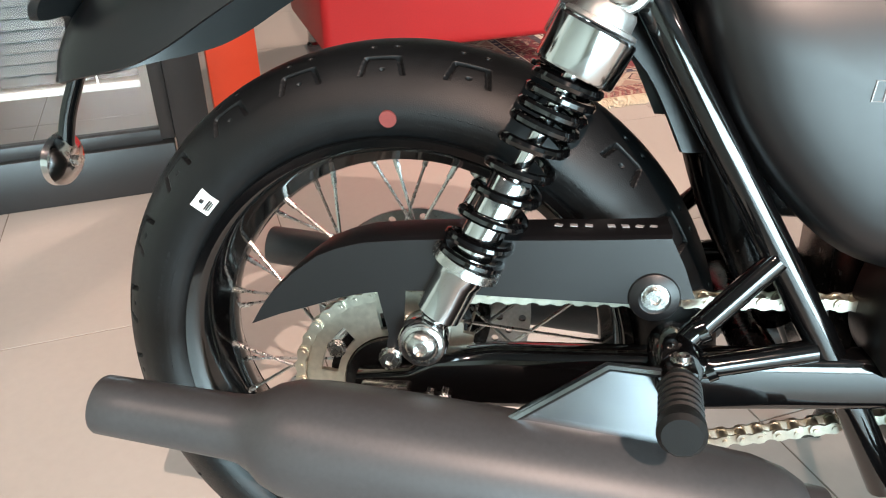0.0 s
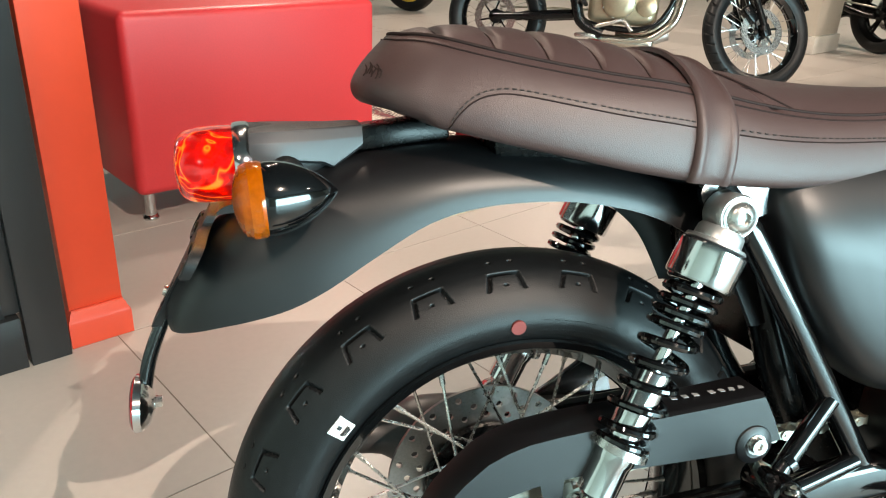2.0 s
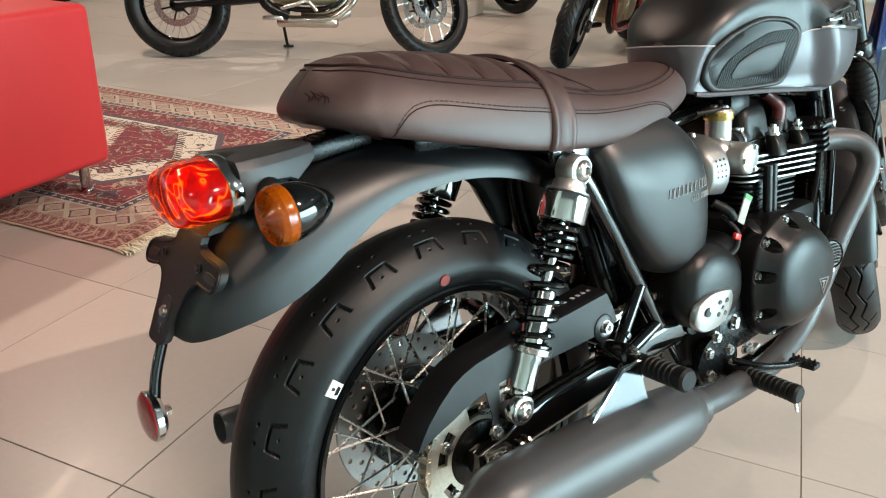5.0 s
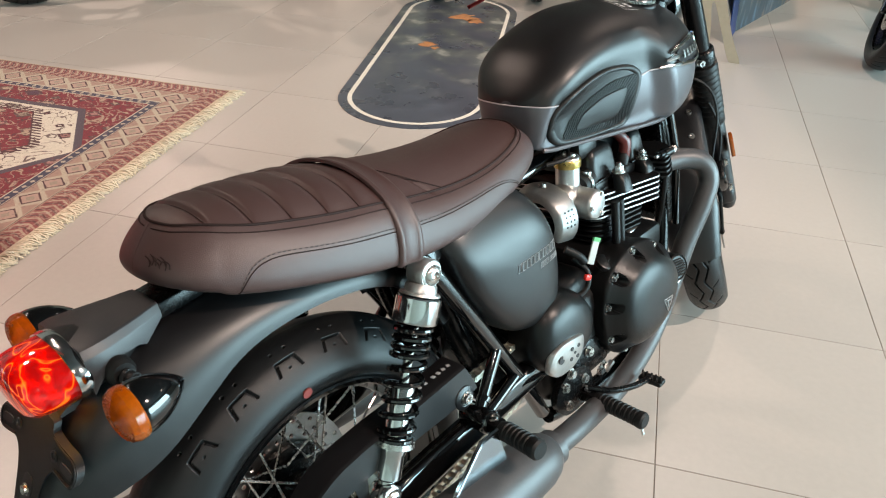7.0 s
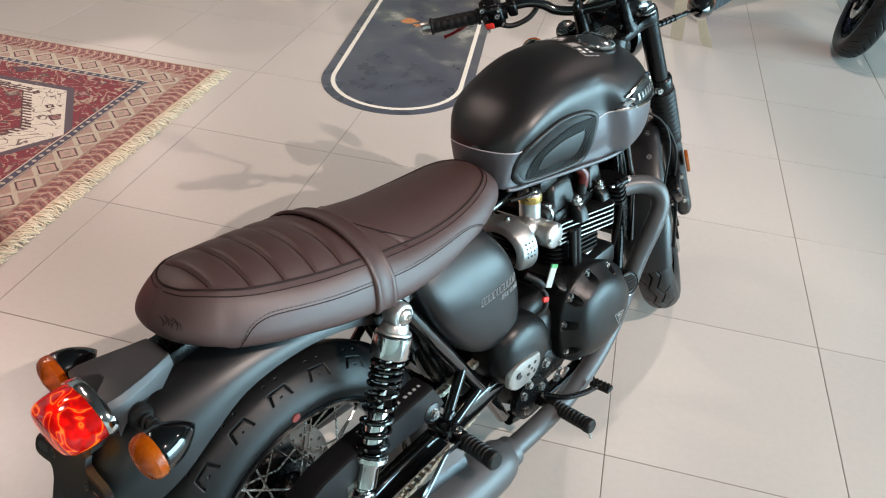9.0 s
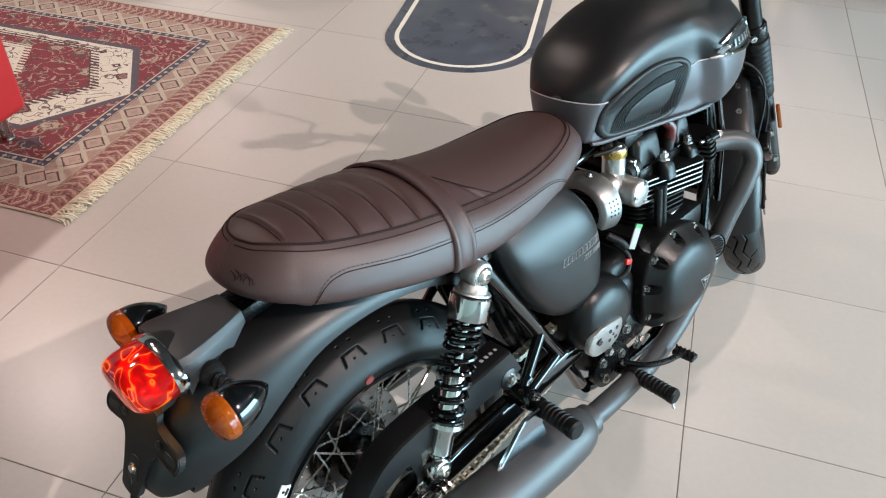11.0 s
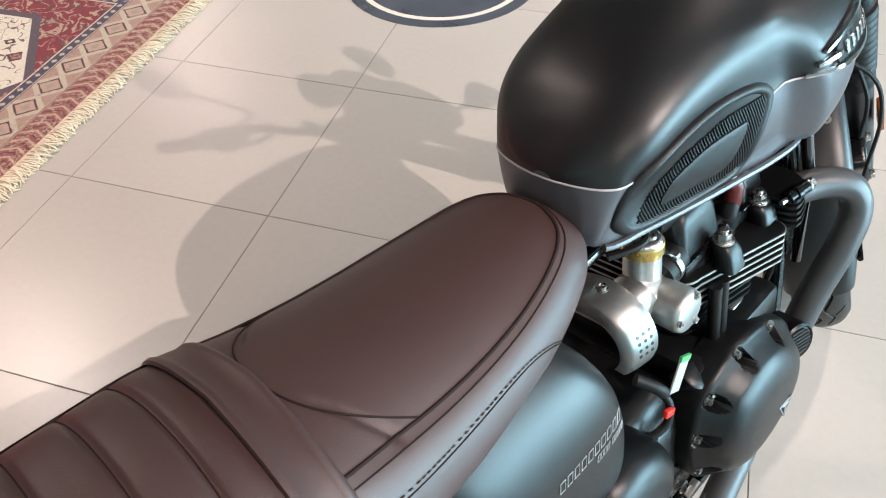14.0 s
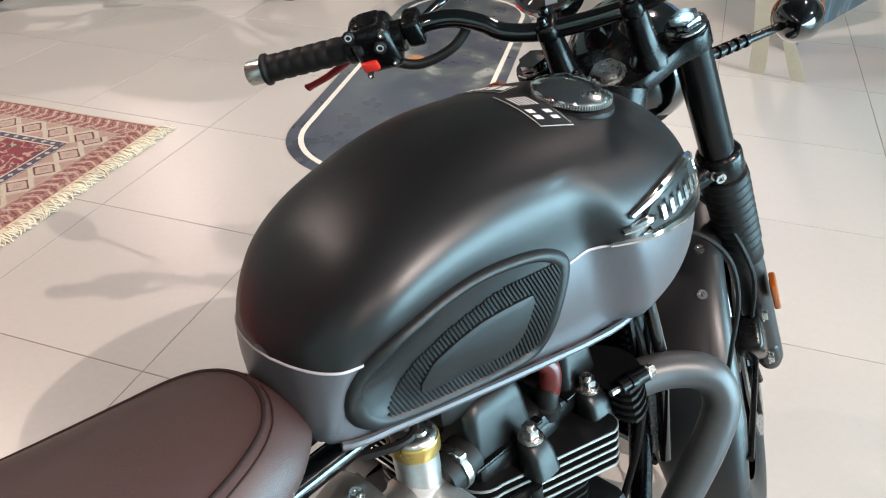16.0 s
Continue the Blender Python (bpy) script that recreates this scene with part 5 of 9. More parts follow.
half_y = [(0.000, 0.704), (0.024, 0.703), (0.031, 0.692), (0.052, 0.687), (0.078, 0.6845), (0.091, 0.678), (0.0935, 0.667), (0.085, 0.657), (0.066, 0.657), (0.048, 0.659), (0.036, 0.652), (0.028, 0.634), (0.022, 0.604), (0.016, 0.590), (0.000, 0.586)]
bm = bmesh.new()
slab(bm, round_outline([(-u, v) for u, v in half_y[1:-1]] + [(u, v) for u, v in reversed(half_y[1:-1])], 4), 0.009, carrier_at)
spine = smooth_path([(-0.250, 0, 0.704), (-0.280, 0, 0.706), (-0.300, 0, 0.703), (-0.315, 0, 0.690)], 4)
rings = []
for p in spine:
    rings.append([(p.x + dx, y, p.z + dx) for dx, y in ((-0.004, -0.025), (0.005, -0.025), (0.005, 0.025), (-0.004, 0.025))])
loft(bm, rings)
carrier = part("plate_carrier", bm, PLASTIC, bike, "dark grey number plate carrier", angle=30)
for s in (-1, 1):
    # raised rim round each ear, a slot and a screw hole in it
    bm = bmesh.new()
    tube(bm, [carrier_at(s * u, v, 0.0092) for u, v in [(q.x, q.y) for q in smooth_path([(a, b, 0) for a, b in [(0.034, 0.6885), (0.053, 0.6845), (0.078, 0.682), (0.0888, 0.6765), (0.0908, 0.667), (0.0835, 0.6596), (0.066, 0.6596), (0.048, 0.6615)]], 4)]], 0.0019, 6)
    part("carrier_ear", bm, PLASTIC, carrier)
    bm = bmesh.new()
    slab(bm, round_outline([(0.060, 0.6745), (0.083, 0.6725), (0.084, 0.6655), (0.060, 0.6675)], 3), 0.0016, lambda u, v, w: carrier_at(s * u, v, w + 0.0085))
    part("slot", bm, DARK_PRINT, carrier)
    bm = bmesh.new()
    lathe(bm, [(0.0, 0.0), (0.0, 0.0062), (0.0022, 0.0066), (0.0022, 0.0045), (0.0005, 0.0040), (0.0005, 0.0)], carrier_at(s * 0.043, 0.674, 0.0088), (-1, 0, 0.37), 16)
    part("screw_boss", bm, DARK_PRINT, carrier)
bm = bmesh.new()
slab(bm, round_outline([(-0.009, 0.634), (0.009, 0.634), (0.009, 0.608), (-0.009, 0.608)], 3), 0.0014, lambda u, v, w: carrier_at(u, v, w + 0.0085))
part("slot", bm, DARK_PRINT, carrier)
bm = bmesh.new()
bolt(bm, carrier_at(0.0, 0.621, 0.0098), (-1, 0, 0.37), 0.006, 0.004)
part("carrier_screw", bm, STEEL, carrier)
bm = bmesh.new()
tube(bm, smooth_path([(-0.356, 0, 0.608), (-0.363, 0, 0.590), (-0.378, 0, 0.553), (-0.386, 0, 0.520), (-0.390, 0, 0.495)], 4), 0.0062, 10, squash=1.3)
part("reflector_arm", bm, GLOSS_BLACK, carrier)
bm = bmesh.new()
lathe(bm, [(-0.012, 0.0), (-0.012, 0.006), (-0.006, 0.022), (0.0, 0.0285), (0.007, 0.0295), (0.008, 0.0275)], (-0.389, 0, 0.5035), (-1, 0, 0.06), 36)
dish = part("rear_reflector", bm, CHROME, bike, "round red reflector in a chrome dish")
bm = bmesh.new()
lathe(bm, [(0.004, 0.0275), (0.009, 0.0270), (0.011, 0.024), (0.0125, 0.012), (0.013, 0.0)], (-0.389, 0, 0.5035), (-1, 0, 0.06), 36)
part("reflector_face", bm, RED_REFLECT, dish)
bm = bmesh.new()
hexbolt(bm, (-0.379, 0, 0.5035), (1, 0, 0), 0.006, 0.008)
part("nut", bm, STEEL, dish)

# ---- seat ----
# x, half width, bottom z, piping half width, piping z, crown z
SEAT = [
    (-0.1745, 0.024, 0.8070, 0.0020, 0.811, 0.8115),
    (-0.1715, 0.050, 0.8055, 0.0021, 0.818, 0.8185),
    (-0.164, 0.070, 0.8030, 0.0022, 0.828, 0.8285),
    (-0.148, 0.088, 0.7990, 0.0023, 0.842, 0.8425),
    (-0.130, 0.102, 0.7935, 0.0030, 0.8668, 0.8676),
    (-0.117, 0.112, 0.7895, 0.0220, 0.8672, 0.8700),
    (-0.106, 0.118, 0.7835, 0.0430, 0.8668, 0.8722),
    (-0.090, 0.124, 0.7800, 0.0620, 0.8640, 0.8755),
    (-0.045, 0.133, 0.7690, 0.0885, 0.8520, 0.876),
    (0.010, 0.139, 0.7570, 0.101, 0.8400, 0.872),
    (0.070, 0.142, 0.743, 0.107, 0.8290, 0.864),
    (0.130, 0.142, 0.732, 0.109, 0.8200, 0.853),
    (0.180, 0.140, 0.725, 0.107, 0.8085, 0.840),
    (0.230, 0.137, 0.720, 0.103, 0.7980, 0.832),
    (0.290, 0.132, 0.718, 0.098, 0.7890, 0.822),
    (0.350, 0.125, 0.720, 0.091, 0.7850, 0.815),
    (0.410, 0.116, 0.726, 0.083, 0.7860, 0.811),
    (0.460, 0.105, 0.735, 0.073, 0.7905, 0.809),
    (0.495, 0.094, 0.742, 0.063, 0.7960, 0.809),
    (0.520, 0.084, 0.747, 0.048, 0.8005, 0.809),
    (0.532, 0.078, 0.750, 0.030, 0.8035, 0.8080),
    (0.539, 0.073, 0.752, 0.008, 0.8055, 0.8062),
    (0.550, 0.062, 0.755, 0.002, 0.8000, 0.8003),
    (0.562, 0.049, 0.756, 0.002, 0.7890, 0.7893),
    (0.572, 0.028, 0.757, 0.002, 0.7750, 0.7753),
]


def seat_row(x):
    rows = SEAT
    xs = [r[0] for r in rows]
    x = min(max(x, xs[0]), xs[-1])
    i = max(k for k in range(len(rows) - 1) if xs[k] <= x + 1e-9)
    a, b, c, d = (rows[min(max(i + k, 0), len(rows) - 1)] for k in (-1, 0, 1, 2))
    t = (x - b[0]) / (c[0] - b[0])
    out = []
    for k in range(1, 6):
        m0 = (c[k] - a[k]) / (c[0] - a[0]) * (c[0] - b[0])
        m1 = (d[k] - b[k]) / (d[0] - b[0]) * (c[0] - b[0])
        out.append((2 * t**3 - 3 * t * t + 1) * b[k] + (t**3 - 2 * t * t + t) * m0 + (-2 * t**3 + 3 * t * t) * c[k] + (t**3 - t * t) * m1)
    return out


def bump_step(v, a, b):
    t = min(max((v - a) / (b - a), 0.0), 1.0)
    return t * t * (3 - 2 * t)


TUCKS = (-0.087, -0.037, 0.013, 0.064, 0.112)


def tuck_line(x0, y):
    return x0 - 0.85 * y * y


def seat_top(x, y, tucks=True):
    w, zb, wp, zp, zc = seat_row(x)
    wp = rounded_half(PIPE_HALF, x)
    q = min(abs(y) / max(wp, 0.004), 1.0)
    z = zp + (zc - zp) * (1 - q**2.3)
    if tucks:
        for x0 in TUCKS:
            dd = abs(x - tuck_line(x0, y))
            z -= 0.0048 * math.exp(-((dd / 0.0042) ** 2)) * (1 - q**7)
            z += 0.0016 * math.exp(-(((dd - 0.016) / 0.012) ** 2)) * (1 - q**6)
        # a fold runs in from the piping before the rider's panel
        dd = abs(x - (0.199 + 0.62 * max(abs(y) - 0.030, 0.0)))
        z -= 0.0042 * math.exp(-((dd / 0.0045) ** 2)) * bump_step(abs(y), 0.034, 0.055)
    return z


PIPE_ENDS, WIDE_ENDS = (-0.1255, 0.5400), (-0.1640, 0.5740)
PIPE_HALF = [(-0.1255, 0.0), (-0.1237, 0.0125), (-0.1200, 0.0225), (-0.113, 0.0345), (-0.099, 0.0490), (-0.079, 0.0630), (-0.045, 0.0780), (0.010, 0.0905), (0.056, 0.0985), (0.103, 0.1045), (0.140, 0.1065), (0.180, 0.1040), (0.230, 0.0995), (0.290, 0.0965), (0.350, 0.0920), (0.410, 0.0845), (0.460, 0.0740), (0.495, 0.063), (0.518, 0.050), (0.531, 0.034), (0.538, 0.016), (0.5400, 0.0)]
WIDE_HALF = [(-0.1640, 0.0), (-0.1625, 0.019), (-0.1585, 0.036), (-0.151, 0.052), (-0.140, 0.067), (-0.124, 0.081), (-0.103, 0.093), (-0.078, 0.1040), (-0.045, 0.1145), (0.010, 0.1260), (0.070, 0.1335), (0.130, 0.1360), (0.180, 0.1365), (0.230, 0.1350), (0.290, 0.1290), (0.350, 0.1210), (0.410, 0.1110), (0.460, 0.099), (0.495, 0.088), (0.525, 0.076), (0.548, 0.060), (0.563, 0.043), (0.571, 0.024), (0.5740, 0.0)]
BACK_WALL = [(0.0, 0.0), (0.06, 0.14), (0.15, 0.31), (0.30, 0.55), (0.45, 0.76), (0.60, 0.92), (0.72, 1.0), (0.84, 0.99), (0.93, 0.92), (1.0, 0.78)]
SIDE_WALL = [(0.0, 0.0), (0.05, 0.20), (0.14, 0.46), (0.28, 0.70), (0.43, 0.86), (0.58, 0.95), (0.72, 1.0), (0.85, 0.995), (0.94, 0.95), (1.0, 0.84)]


def flowing(table, x):
    """A smooth curve through rows of (x, value)."""
    n = len(table)
    x = min(max(x, table[0][0]), table[-1][0])
    i = max(k for k in range(n - 1) if table[k][0] <= x + 1e-9)
    (xa, a), (xb, b), (xc, c), (xd, d) = (table[min(max(i + k, 0), n - 1)] for k in (-1, 0, 1, 2))
    t, h = (x - xb) / (xc - xb), xc - xb
    m0, m1 = (c - a) / (xc - xa) * h, (d - b) / (xd - xb) * h
    return (2 * t**3 - 3 * t * t + 1) * b + (t**3 - 2 * t * t + t) * m0 + (-2 * t**3 + 3 * t * t) * c + (t**3 - t * t) * m1


def rounded_half(table, x):
    """Half width of a plan outline; its square is blended, which keeps the ends round."""
    return math.sqrt(max(flowing([(a, w * w) for a, w in table], x), 0.0))


def seat_wall(q, v):
    """A place on the right-hand wall: q runs from the back to the front, v from the piping down to the bottom edge."""
    g = 0.5 - 0.5 * math.cos(math.pi * q)
    px, wx = PIPE_ENDS[0] + (PIPE_ENDS[1] - PIPE_ENDS[0]) * g, WIDE_ENDS[0] + (WIDE_ENDS[1] - WIDE_ENDS[0]) * g
    end = max(1 - bump_step(q, 0.10, 0.36), bump_step(q, 0.80, 0.95))
    h = flowing(SIDE_WALL, v) * (1 - end) + flowing(BACK_WALL, v) * end
    zp, zb = seat_row(px)[3], seat_row(wx)[1]
    py, wy = rounded_half(PIPE_HALF, px), rounded_half(WIDE_HALF, wx)
    return px + (wx - px) * h, py + (wy - py) * h, zp + (zb - zp) * v


def seat_side(x, t):
    """Half width and height of the wall above or below a place along the seat."""
    lo, hi = 0.0, 1.0
    for _ in range(24):
        mid = (lo + hi) / 2
        lo, hi = (mid, hi) if seat_wall(mid, t)[0] < x else (lo, mid)
    return seat_wall((lo + hi) / 2, t)[1:]


bm = bmesh.new()
NT, NS, NQ = 26, 18, 400
rings = []
for k in range(NQ + 1):
    q = k / NQ
    x = PIPE_ENDS[0] + (PIPE_ENDS[1] - PIPE_ENDS[0]) * (0.5 - 0.5 * math.cos(math.pi * q))
    wp = max(rounded_half(PIPE_HALF, x), 0.0004)
    top = [(x, wp * j / NT, seat_top(x, wp * j / NT)) for j in range(-NT, NT + 1)]
    wall = [(a, max(b, 0.0004), c) for a, b, c in (seat_wall(q, j / NS) for j in range(1, NS + 1))]
    rings.append([(a, -b, c) for a, b, c in reversed(wall)] + top + wall)
loft(bm, rings)
seat = part("seat", bm, LEATHER, bike, "dark brown ribbed vinyl seat with strap", angle=75)


def piping_point(t, lift=0.0, inset=0.0):
    """Round the seat's top edge: right side, front, left side."""
    a = PIPE_ENDS[0] + (PIPE_ENDS[1] - PIPE_ENDS[0]) * (0.5 - 0.5 * math.cos(2 * math.pi * t))
    zp, wp = seat_row(a)[3], rounded_half(PIPE_HALF, a)
    s = -1 if t < 0.5 else 1
    return (a, s * max(wp - inset, 0.001), zp + lift)


bm = bmesh.new()
tube(bm, [piping_point((k + 0.5) / 320, 0.0006) for k in range(320)], 0.0018, 8, closed=True)
part("piping", bm, PIPING, seat, "dark piping round the seat top")
bm = bmesh.new()
EDGE_LINE = [seat_wall(0.015 + 0.965 * k / 200, 0.075) for k in range(201)]
for s in (-1, 1):
    tube(bm, [(x, s * (y + 0.0002), z + 0.0002) for x, y, z in EDGE_LINE], 0.0009, 6)
part("edge_seam", bm, PIPING, seat)
# side panel seam with its row of stitches
PANEL = [(-0.092, 0.97), (-0.085, 0.78), (-0.073, 0.60), (-0.056, 0.47), (-0.03, 0.40), (0.03, 0.40), (0.13, 0.41), (0.22, 0.40), (0.31, 0.38), (0.37, 0.40), (0.405, 0.50), (0.43, 0.70), (0.445, 0.93)]
for s in (-1, 1):
    pts = [(p.x, s * (seat_side(p.x, p.z)[0] + 0.0002), seat_side(p.x, p.z)[1]) for p in smooth_path([(a, 0, b) for a, b in PANEL], 10)]
    bm = bmesh.new()
    tube(bm, pts, 0.0008, 6)
    part("panel_seam", bm, PIPING, seat)
    bm = bmesh.new()
    dense = smooth_path([(p.x, s * (seat_side(p.x, p.z - 0.05)[0] + 0.0002), seat_side(p.x, p.z - 0.05)[1]) for p in smooth_path([(a, 0, b) for a, b in PANEL], 10)], 3)
    acc, on = 0.0, []
    for p, q in zip(dense, dense[1:]):
        acc += (q - p).length
        if acc > 0.0062:
            dirn = (q - p).normalized()
            lift = Vector((0, s * 0.0006, 0.0006))
            tube(bm, [q + lift - dirn * 0.0019, q + lift + dirn * 0.0019], 0.0007, 5)
            acc = 0.0
    tagged(part("stitching", bm, THREAD, seat, "row of dark stitches"), kind="stuff")
# tucked lines carry a fine dark seam
for x0 in TUCKS:
    bm = bmesh.new()
    pts = []
    for k in range(41):
        y = -1 + k / 20
        wp = rounded_half(PIPE_HALF, x0 - 0.012) * 0.975
        yy = y * wp
        xx = tuck_line(x0, yy)
        pts.append((xx, yy, seat_top(xx, yy) + 0.0003))
    tube(bm, pts, 0.0008, 6)
    part("tuck_seam", bm, PIPING, seat)
# the rider's panel: a rounded seam behind and an edge seam in front
bm = bmesh.new()
pts = []
for k in range(61):
    t = -1 + k / 30
    yy = t * 0.096
    xx = 0.190 + 0.077 * abs(t) ** 2.6
    yy = math.copysign(min(abs(yy), rounded_half(PIPE_HALF, xx) * 0.985), yy)
    pts.append((xx, yy, seat_top(xx, yy, False) + 0.0004))
tube(bm, pts, 0.0010, 6)
part("rider_seam", bm, PIPING, seat)

# strap across the seat
bm = bmesh.new()
rings = []
for dx, dz in ((-0.022, 0.0), (-0.0205, 0.0045), (-0.0165, 0.0060), (-0.0125, 0.0045), (-0.011, 0.0034), (0.011, 0.0034), (0.0125, 0.0045), (0.0165, 0.0060), (0.0205, 0.0045), (0.022, 0.0)):
    ring = []
    for k in range(-40, 41):
        t = abs(k) / 40
        s = -1 if k < 0 else 1
        x = 0.158 + dx
        if t < 0.55:
            y = rounded_half(PIPE_HALF, x) * t / 0.55
            ring.append((x + 0.012 * (1 - t), s * y, seat_top(x, y, False) + dz + 0.0008))
        else:
            u = (t - 0.55) / 0.45
            y, z = seat_side(x, u)
            lean = min(u * 2.5, 1)
            ring.append((x + 0.012 * (1 - t) - 0.008 * u, s * (y + (dz + 0.0008) * lean), z + (dz + 0.0008) * (1 - lean)))
    rings.append(ring)
loft(bm, rings, closed=False, caps=False)
part("seat_strap", bm, LEATHER, seat, "brown vinyl strap across the seat", angle=60)
# pressed emblem on the back, as plain raised shapes
rng = random.Random(8)
for k in range(9):
    q, v = 0.030 + 0.0058 * k, 0.50 + 0.03 * math.sin(k * 1.9)
    a, b = Vector(seat_wall(q, v - 0.05 - 0.03 * rng.random())), Vector(seat_wall(q + 0.006 + 0.010 * rng.random(), v + 0.05 + 0.03 * rng.random()))
    bm = bmesh.new()
    tube(bm, smooth_path([(p.x, -p.y, p.z) for p in (a, Vector(seat_wall(q + 0.010, v - 0.02)), b)], 3), 0.0008, 6)
    part("pressed_mark", bm, PIPING, seat)
bm = bmesh.new()
box(bm, (0.20, 0, 0.752), (0.48, 0.13, 0.030), Matrix.Rotation(radians(3.0), 4, "Y"), bevel=0.012)
part("seat_base", bm, SATIN_BLACK, bike)

# ---- fuel tank ----
# x, half width, top z, widest z, bottom z, bottom half width, seam z
TANK = [
    (0.554, 0.020, 0.838, 0.790, 0.762, 0.012, 0.8310),
    (0.5585, 0.0520, 0.846, 0.790, 0.754, 0.034, 0.8305),
    (0.5705, 0.0810, 0.862, 0.790, 0.748, 0.056, 0.8290),
    (0.592, 0.1025, 0.886, 0.792, 0.744, 0.066, 0.8270),
    (0.625, 0.1165, 0.913, 0.795, 0.741, 0.072, 0.8220),
    (0.670, 0.125, 0.933, 0.799, 0.738, 0.082, 0.8180),
    (0.730, 0.135, 0.945, 0.803, 0.734, 0.094, 0.8150),
    (0.790, 0.143, 0.949, 0.806, 0.729, 0.104, 0.8220),
    (0.850, 0.149, 0.948, 0.808, 0.723, 0.112, 0.8315),
    (0.910, 0.151, 0.943, 0.808, 0.718, 0.114, 0.8375),
    (0.965, 0.147, 0.938, 0.807, 0.716, 0.102, 0.8400),
    (1.010, 0.136, 0.929, 0.806, 0.720, 0.090, 0.8410),
    (1.045, 0.118, 0.914, 0.806, 0.730, 0.072, 0.8415),
    (1.068, 0.095, 0.896, 0.808, 0.745, 0.052, 0.8420),
    (1.082, 0.066, 0.874, 0.812, 0.765, 0.034, 0.8420),
    (1.088, 0.030, 0.852, 0.822, 0.795, 0.016, 0.8420),
]


def tank_row(x):
    xs = [r[0] for r in TANK]
    i = max([k for k in range(len(TANK) - 1) if xs[k] <= x + 1e-9] or [0])
    a, b, c, d = (TANK[min(max(i + k, 0), len(TANK) - 1)] for k in (-1, 0, 1, 2))
    t = (x - b[0]) / (c[0] - b[0])
    out = []
    for k in range(1, 7):
        m0 = (c[k] - a[k]) / (c[0] - a[0]) * (c[0] - b[0])
        m1 = (d[k] - b[k]) / (d[0] - b[0]) * (c[0] - b[0])
        out.append((2 * t**3 - 3 * t * t + 1) * b[k] + (t**3 - 2 * t * t + t) * m0 + (-2 * t**3 + 3 * t * t) * c[k] + (t**3 - t * t) * m1)
    return out


def knee_hollow(x, z):
    """Depth of the scoop that the rider's knee rests in."""
    rim = 0.838 + 0.066 * math.sin(min(max((x - 0.580) / 0.24, 0.0), 1.0) * math.pi * 0.5)
    ahead = 1 - bump_step(x + (z - 0.8) * 0.30, 0.855, 0.905)
    below = 1 - bump_step(z, rim - 0.070, rim + 0.030)
    return (0.046 - 0.014 * bump_step(x, 0.60, 0.80)) * ahead * below * bump_step(x, 0.548, 0.605)


def tank_half(x):
    """The right half of a cross-section, from the top to the bottom middle."""
    w, zt, zw, zb, wb, zs = tank_row(x)
    pts = []
    for k in range(41):
        a = math.pi / 2 * (1 - k / 40)
        pts.append((w * math.cos(a) ** 0.84, zw + (zt - zw) * math.sin(a) ** 0.90))
    for k in range(1, 25):
        a = math.pi / 2 * k / 24
        pts.append((wb + (w - wb) * math.cos(a) ** 0.9, zw - (zw - zb) * math.sin(a) ** 1.0))
    pts.append((wb * 0.5, zb + 0.004))
    pts.append((0.0, zb + 0.006))
    return [(max(y - knee_hollow(x, z), min(y, wb * 0.97)), z) for y, z in pts], zs


def tank_y(x, z, lift=0.0):
    """Half width of the tank's side at a height."""
    pts, zs = tank_half(x)
    for (y0, z0), (y1, z1) in zip(pts[8:], pts[9:]):
        if z1 <= z <= z0 and z0 > z1:
            return y0 + (y1 - y0) * (z0 - z) / (z0 - z1) + lift
    return pts[30][0] + lift


def tank_z(x, y):
    pts, zs = tank_half(x)
    for (y0, z0), (y1, z1) in zip(pts, pts[1:]):
        if y0 <= abs(y) <= y1:
            return z0 + (z1 - z0) * (abs(y) - y0) / max(y1 - y0, 1e-6)
    return zs


def resample(pts, n):
    d = [0.0]
    for p, q in zip(pts, pts[1:]):
        d.append(d[-1] + math.hypot(q[0] - p[0], q[1] - p[1]))
    out, i = [], 0
    for k in range(n + 1):
        s = d[-1] * k / n
        while i < len(d) - 2 and d[i + 1] < s:
            i += 1
        t = (s - d[i]) / max(d[i + 1] - d[i], 1e-9)
        out.append(tuple(a + (b - a) * t for a, b in zip(pts[i], pts[i + 1])))
    return out


UP, DOWN = 34, 26
rings, seam = [], []
xs = [0.5543 + 0.5337 * (0.5 - 0.5 * math.cos(math.pi * k / 110)) for k in range(111)]
for x in xs:
    pts, zs = tank_half(x)
    cut = next(k for k in range(6, len(pts)) if pts[k][1] <= zs)
    (y0, z0), (y1, z1) = pts[cut - 1], pts[cut]
    t = (z0 - zs) / max(z0 - z1, 1e-9)
    mid = (y0 + (y1 - y0) * t, zs)
    upper = resample(pts[:cut] + [mid], UP)
    lower = resample([mid] + pts[cut:], DOWN)
    half = upper + lower[1:]
    seam.append((x, mid[0], zs))
    rings.append([(x, -y, z) for y, z in half] + [(x, y, z) for y, z in reversed(half[1:-1])])
bm = bmesh.new()
count = len(rings[0])
loft(bm, rings, mat_of=lambda k, i: 0 if (i < UP or i >= count - UP) else 1)
for f in bm.faces:
    if len(f.verts) > 4:
        f.material_index = 1
fuel_tank = part("fuel_tank", bm, (MATT_BLACK, GREY_PAINT), bike, "two-tone matt black and graphite fuel tank", angle=80)
for s in (-1, 1):
    bm = bmesh.new()
    tube(bm, [(x, s * (y + 0.0002), z) for x, y, z in seam[4:-14]], 0.0014, 6)
    part("pinstripe", bm, STRIPE, fuel_tank, "thin pale pinstripe")
bm = bmesh.new()
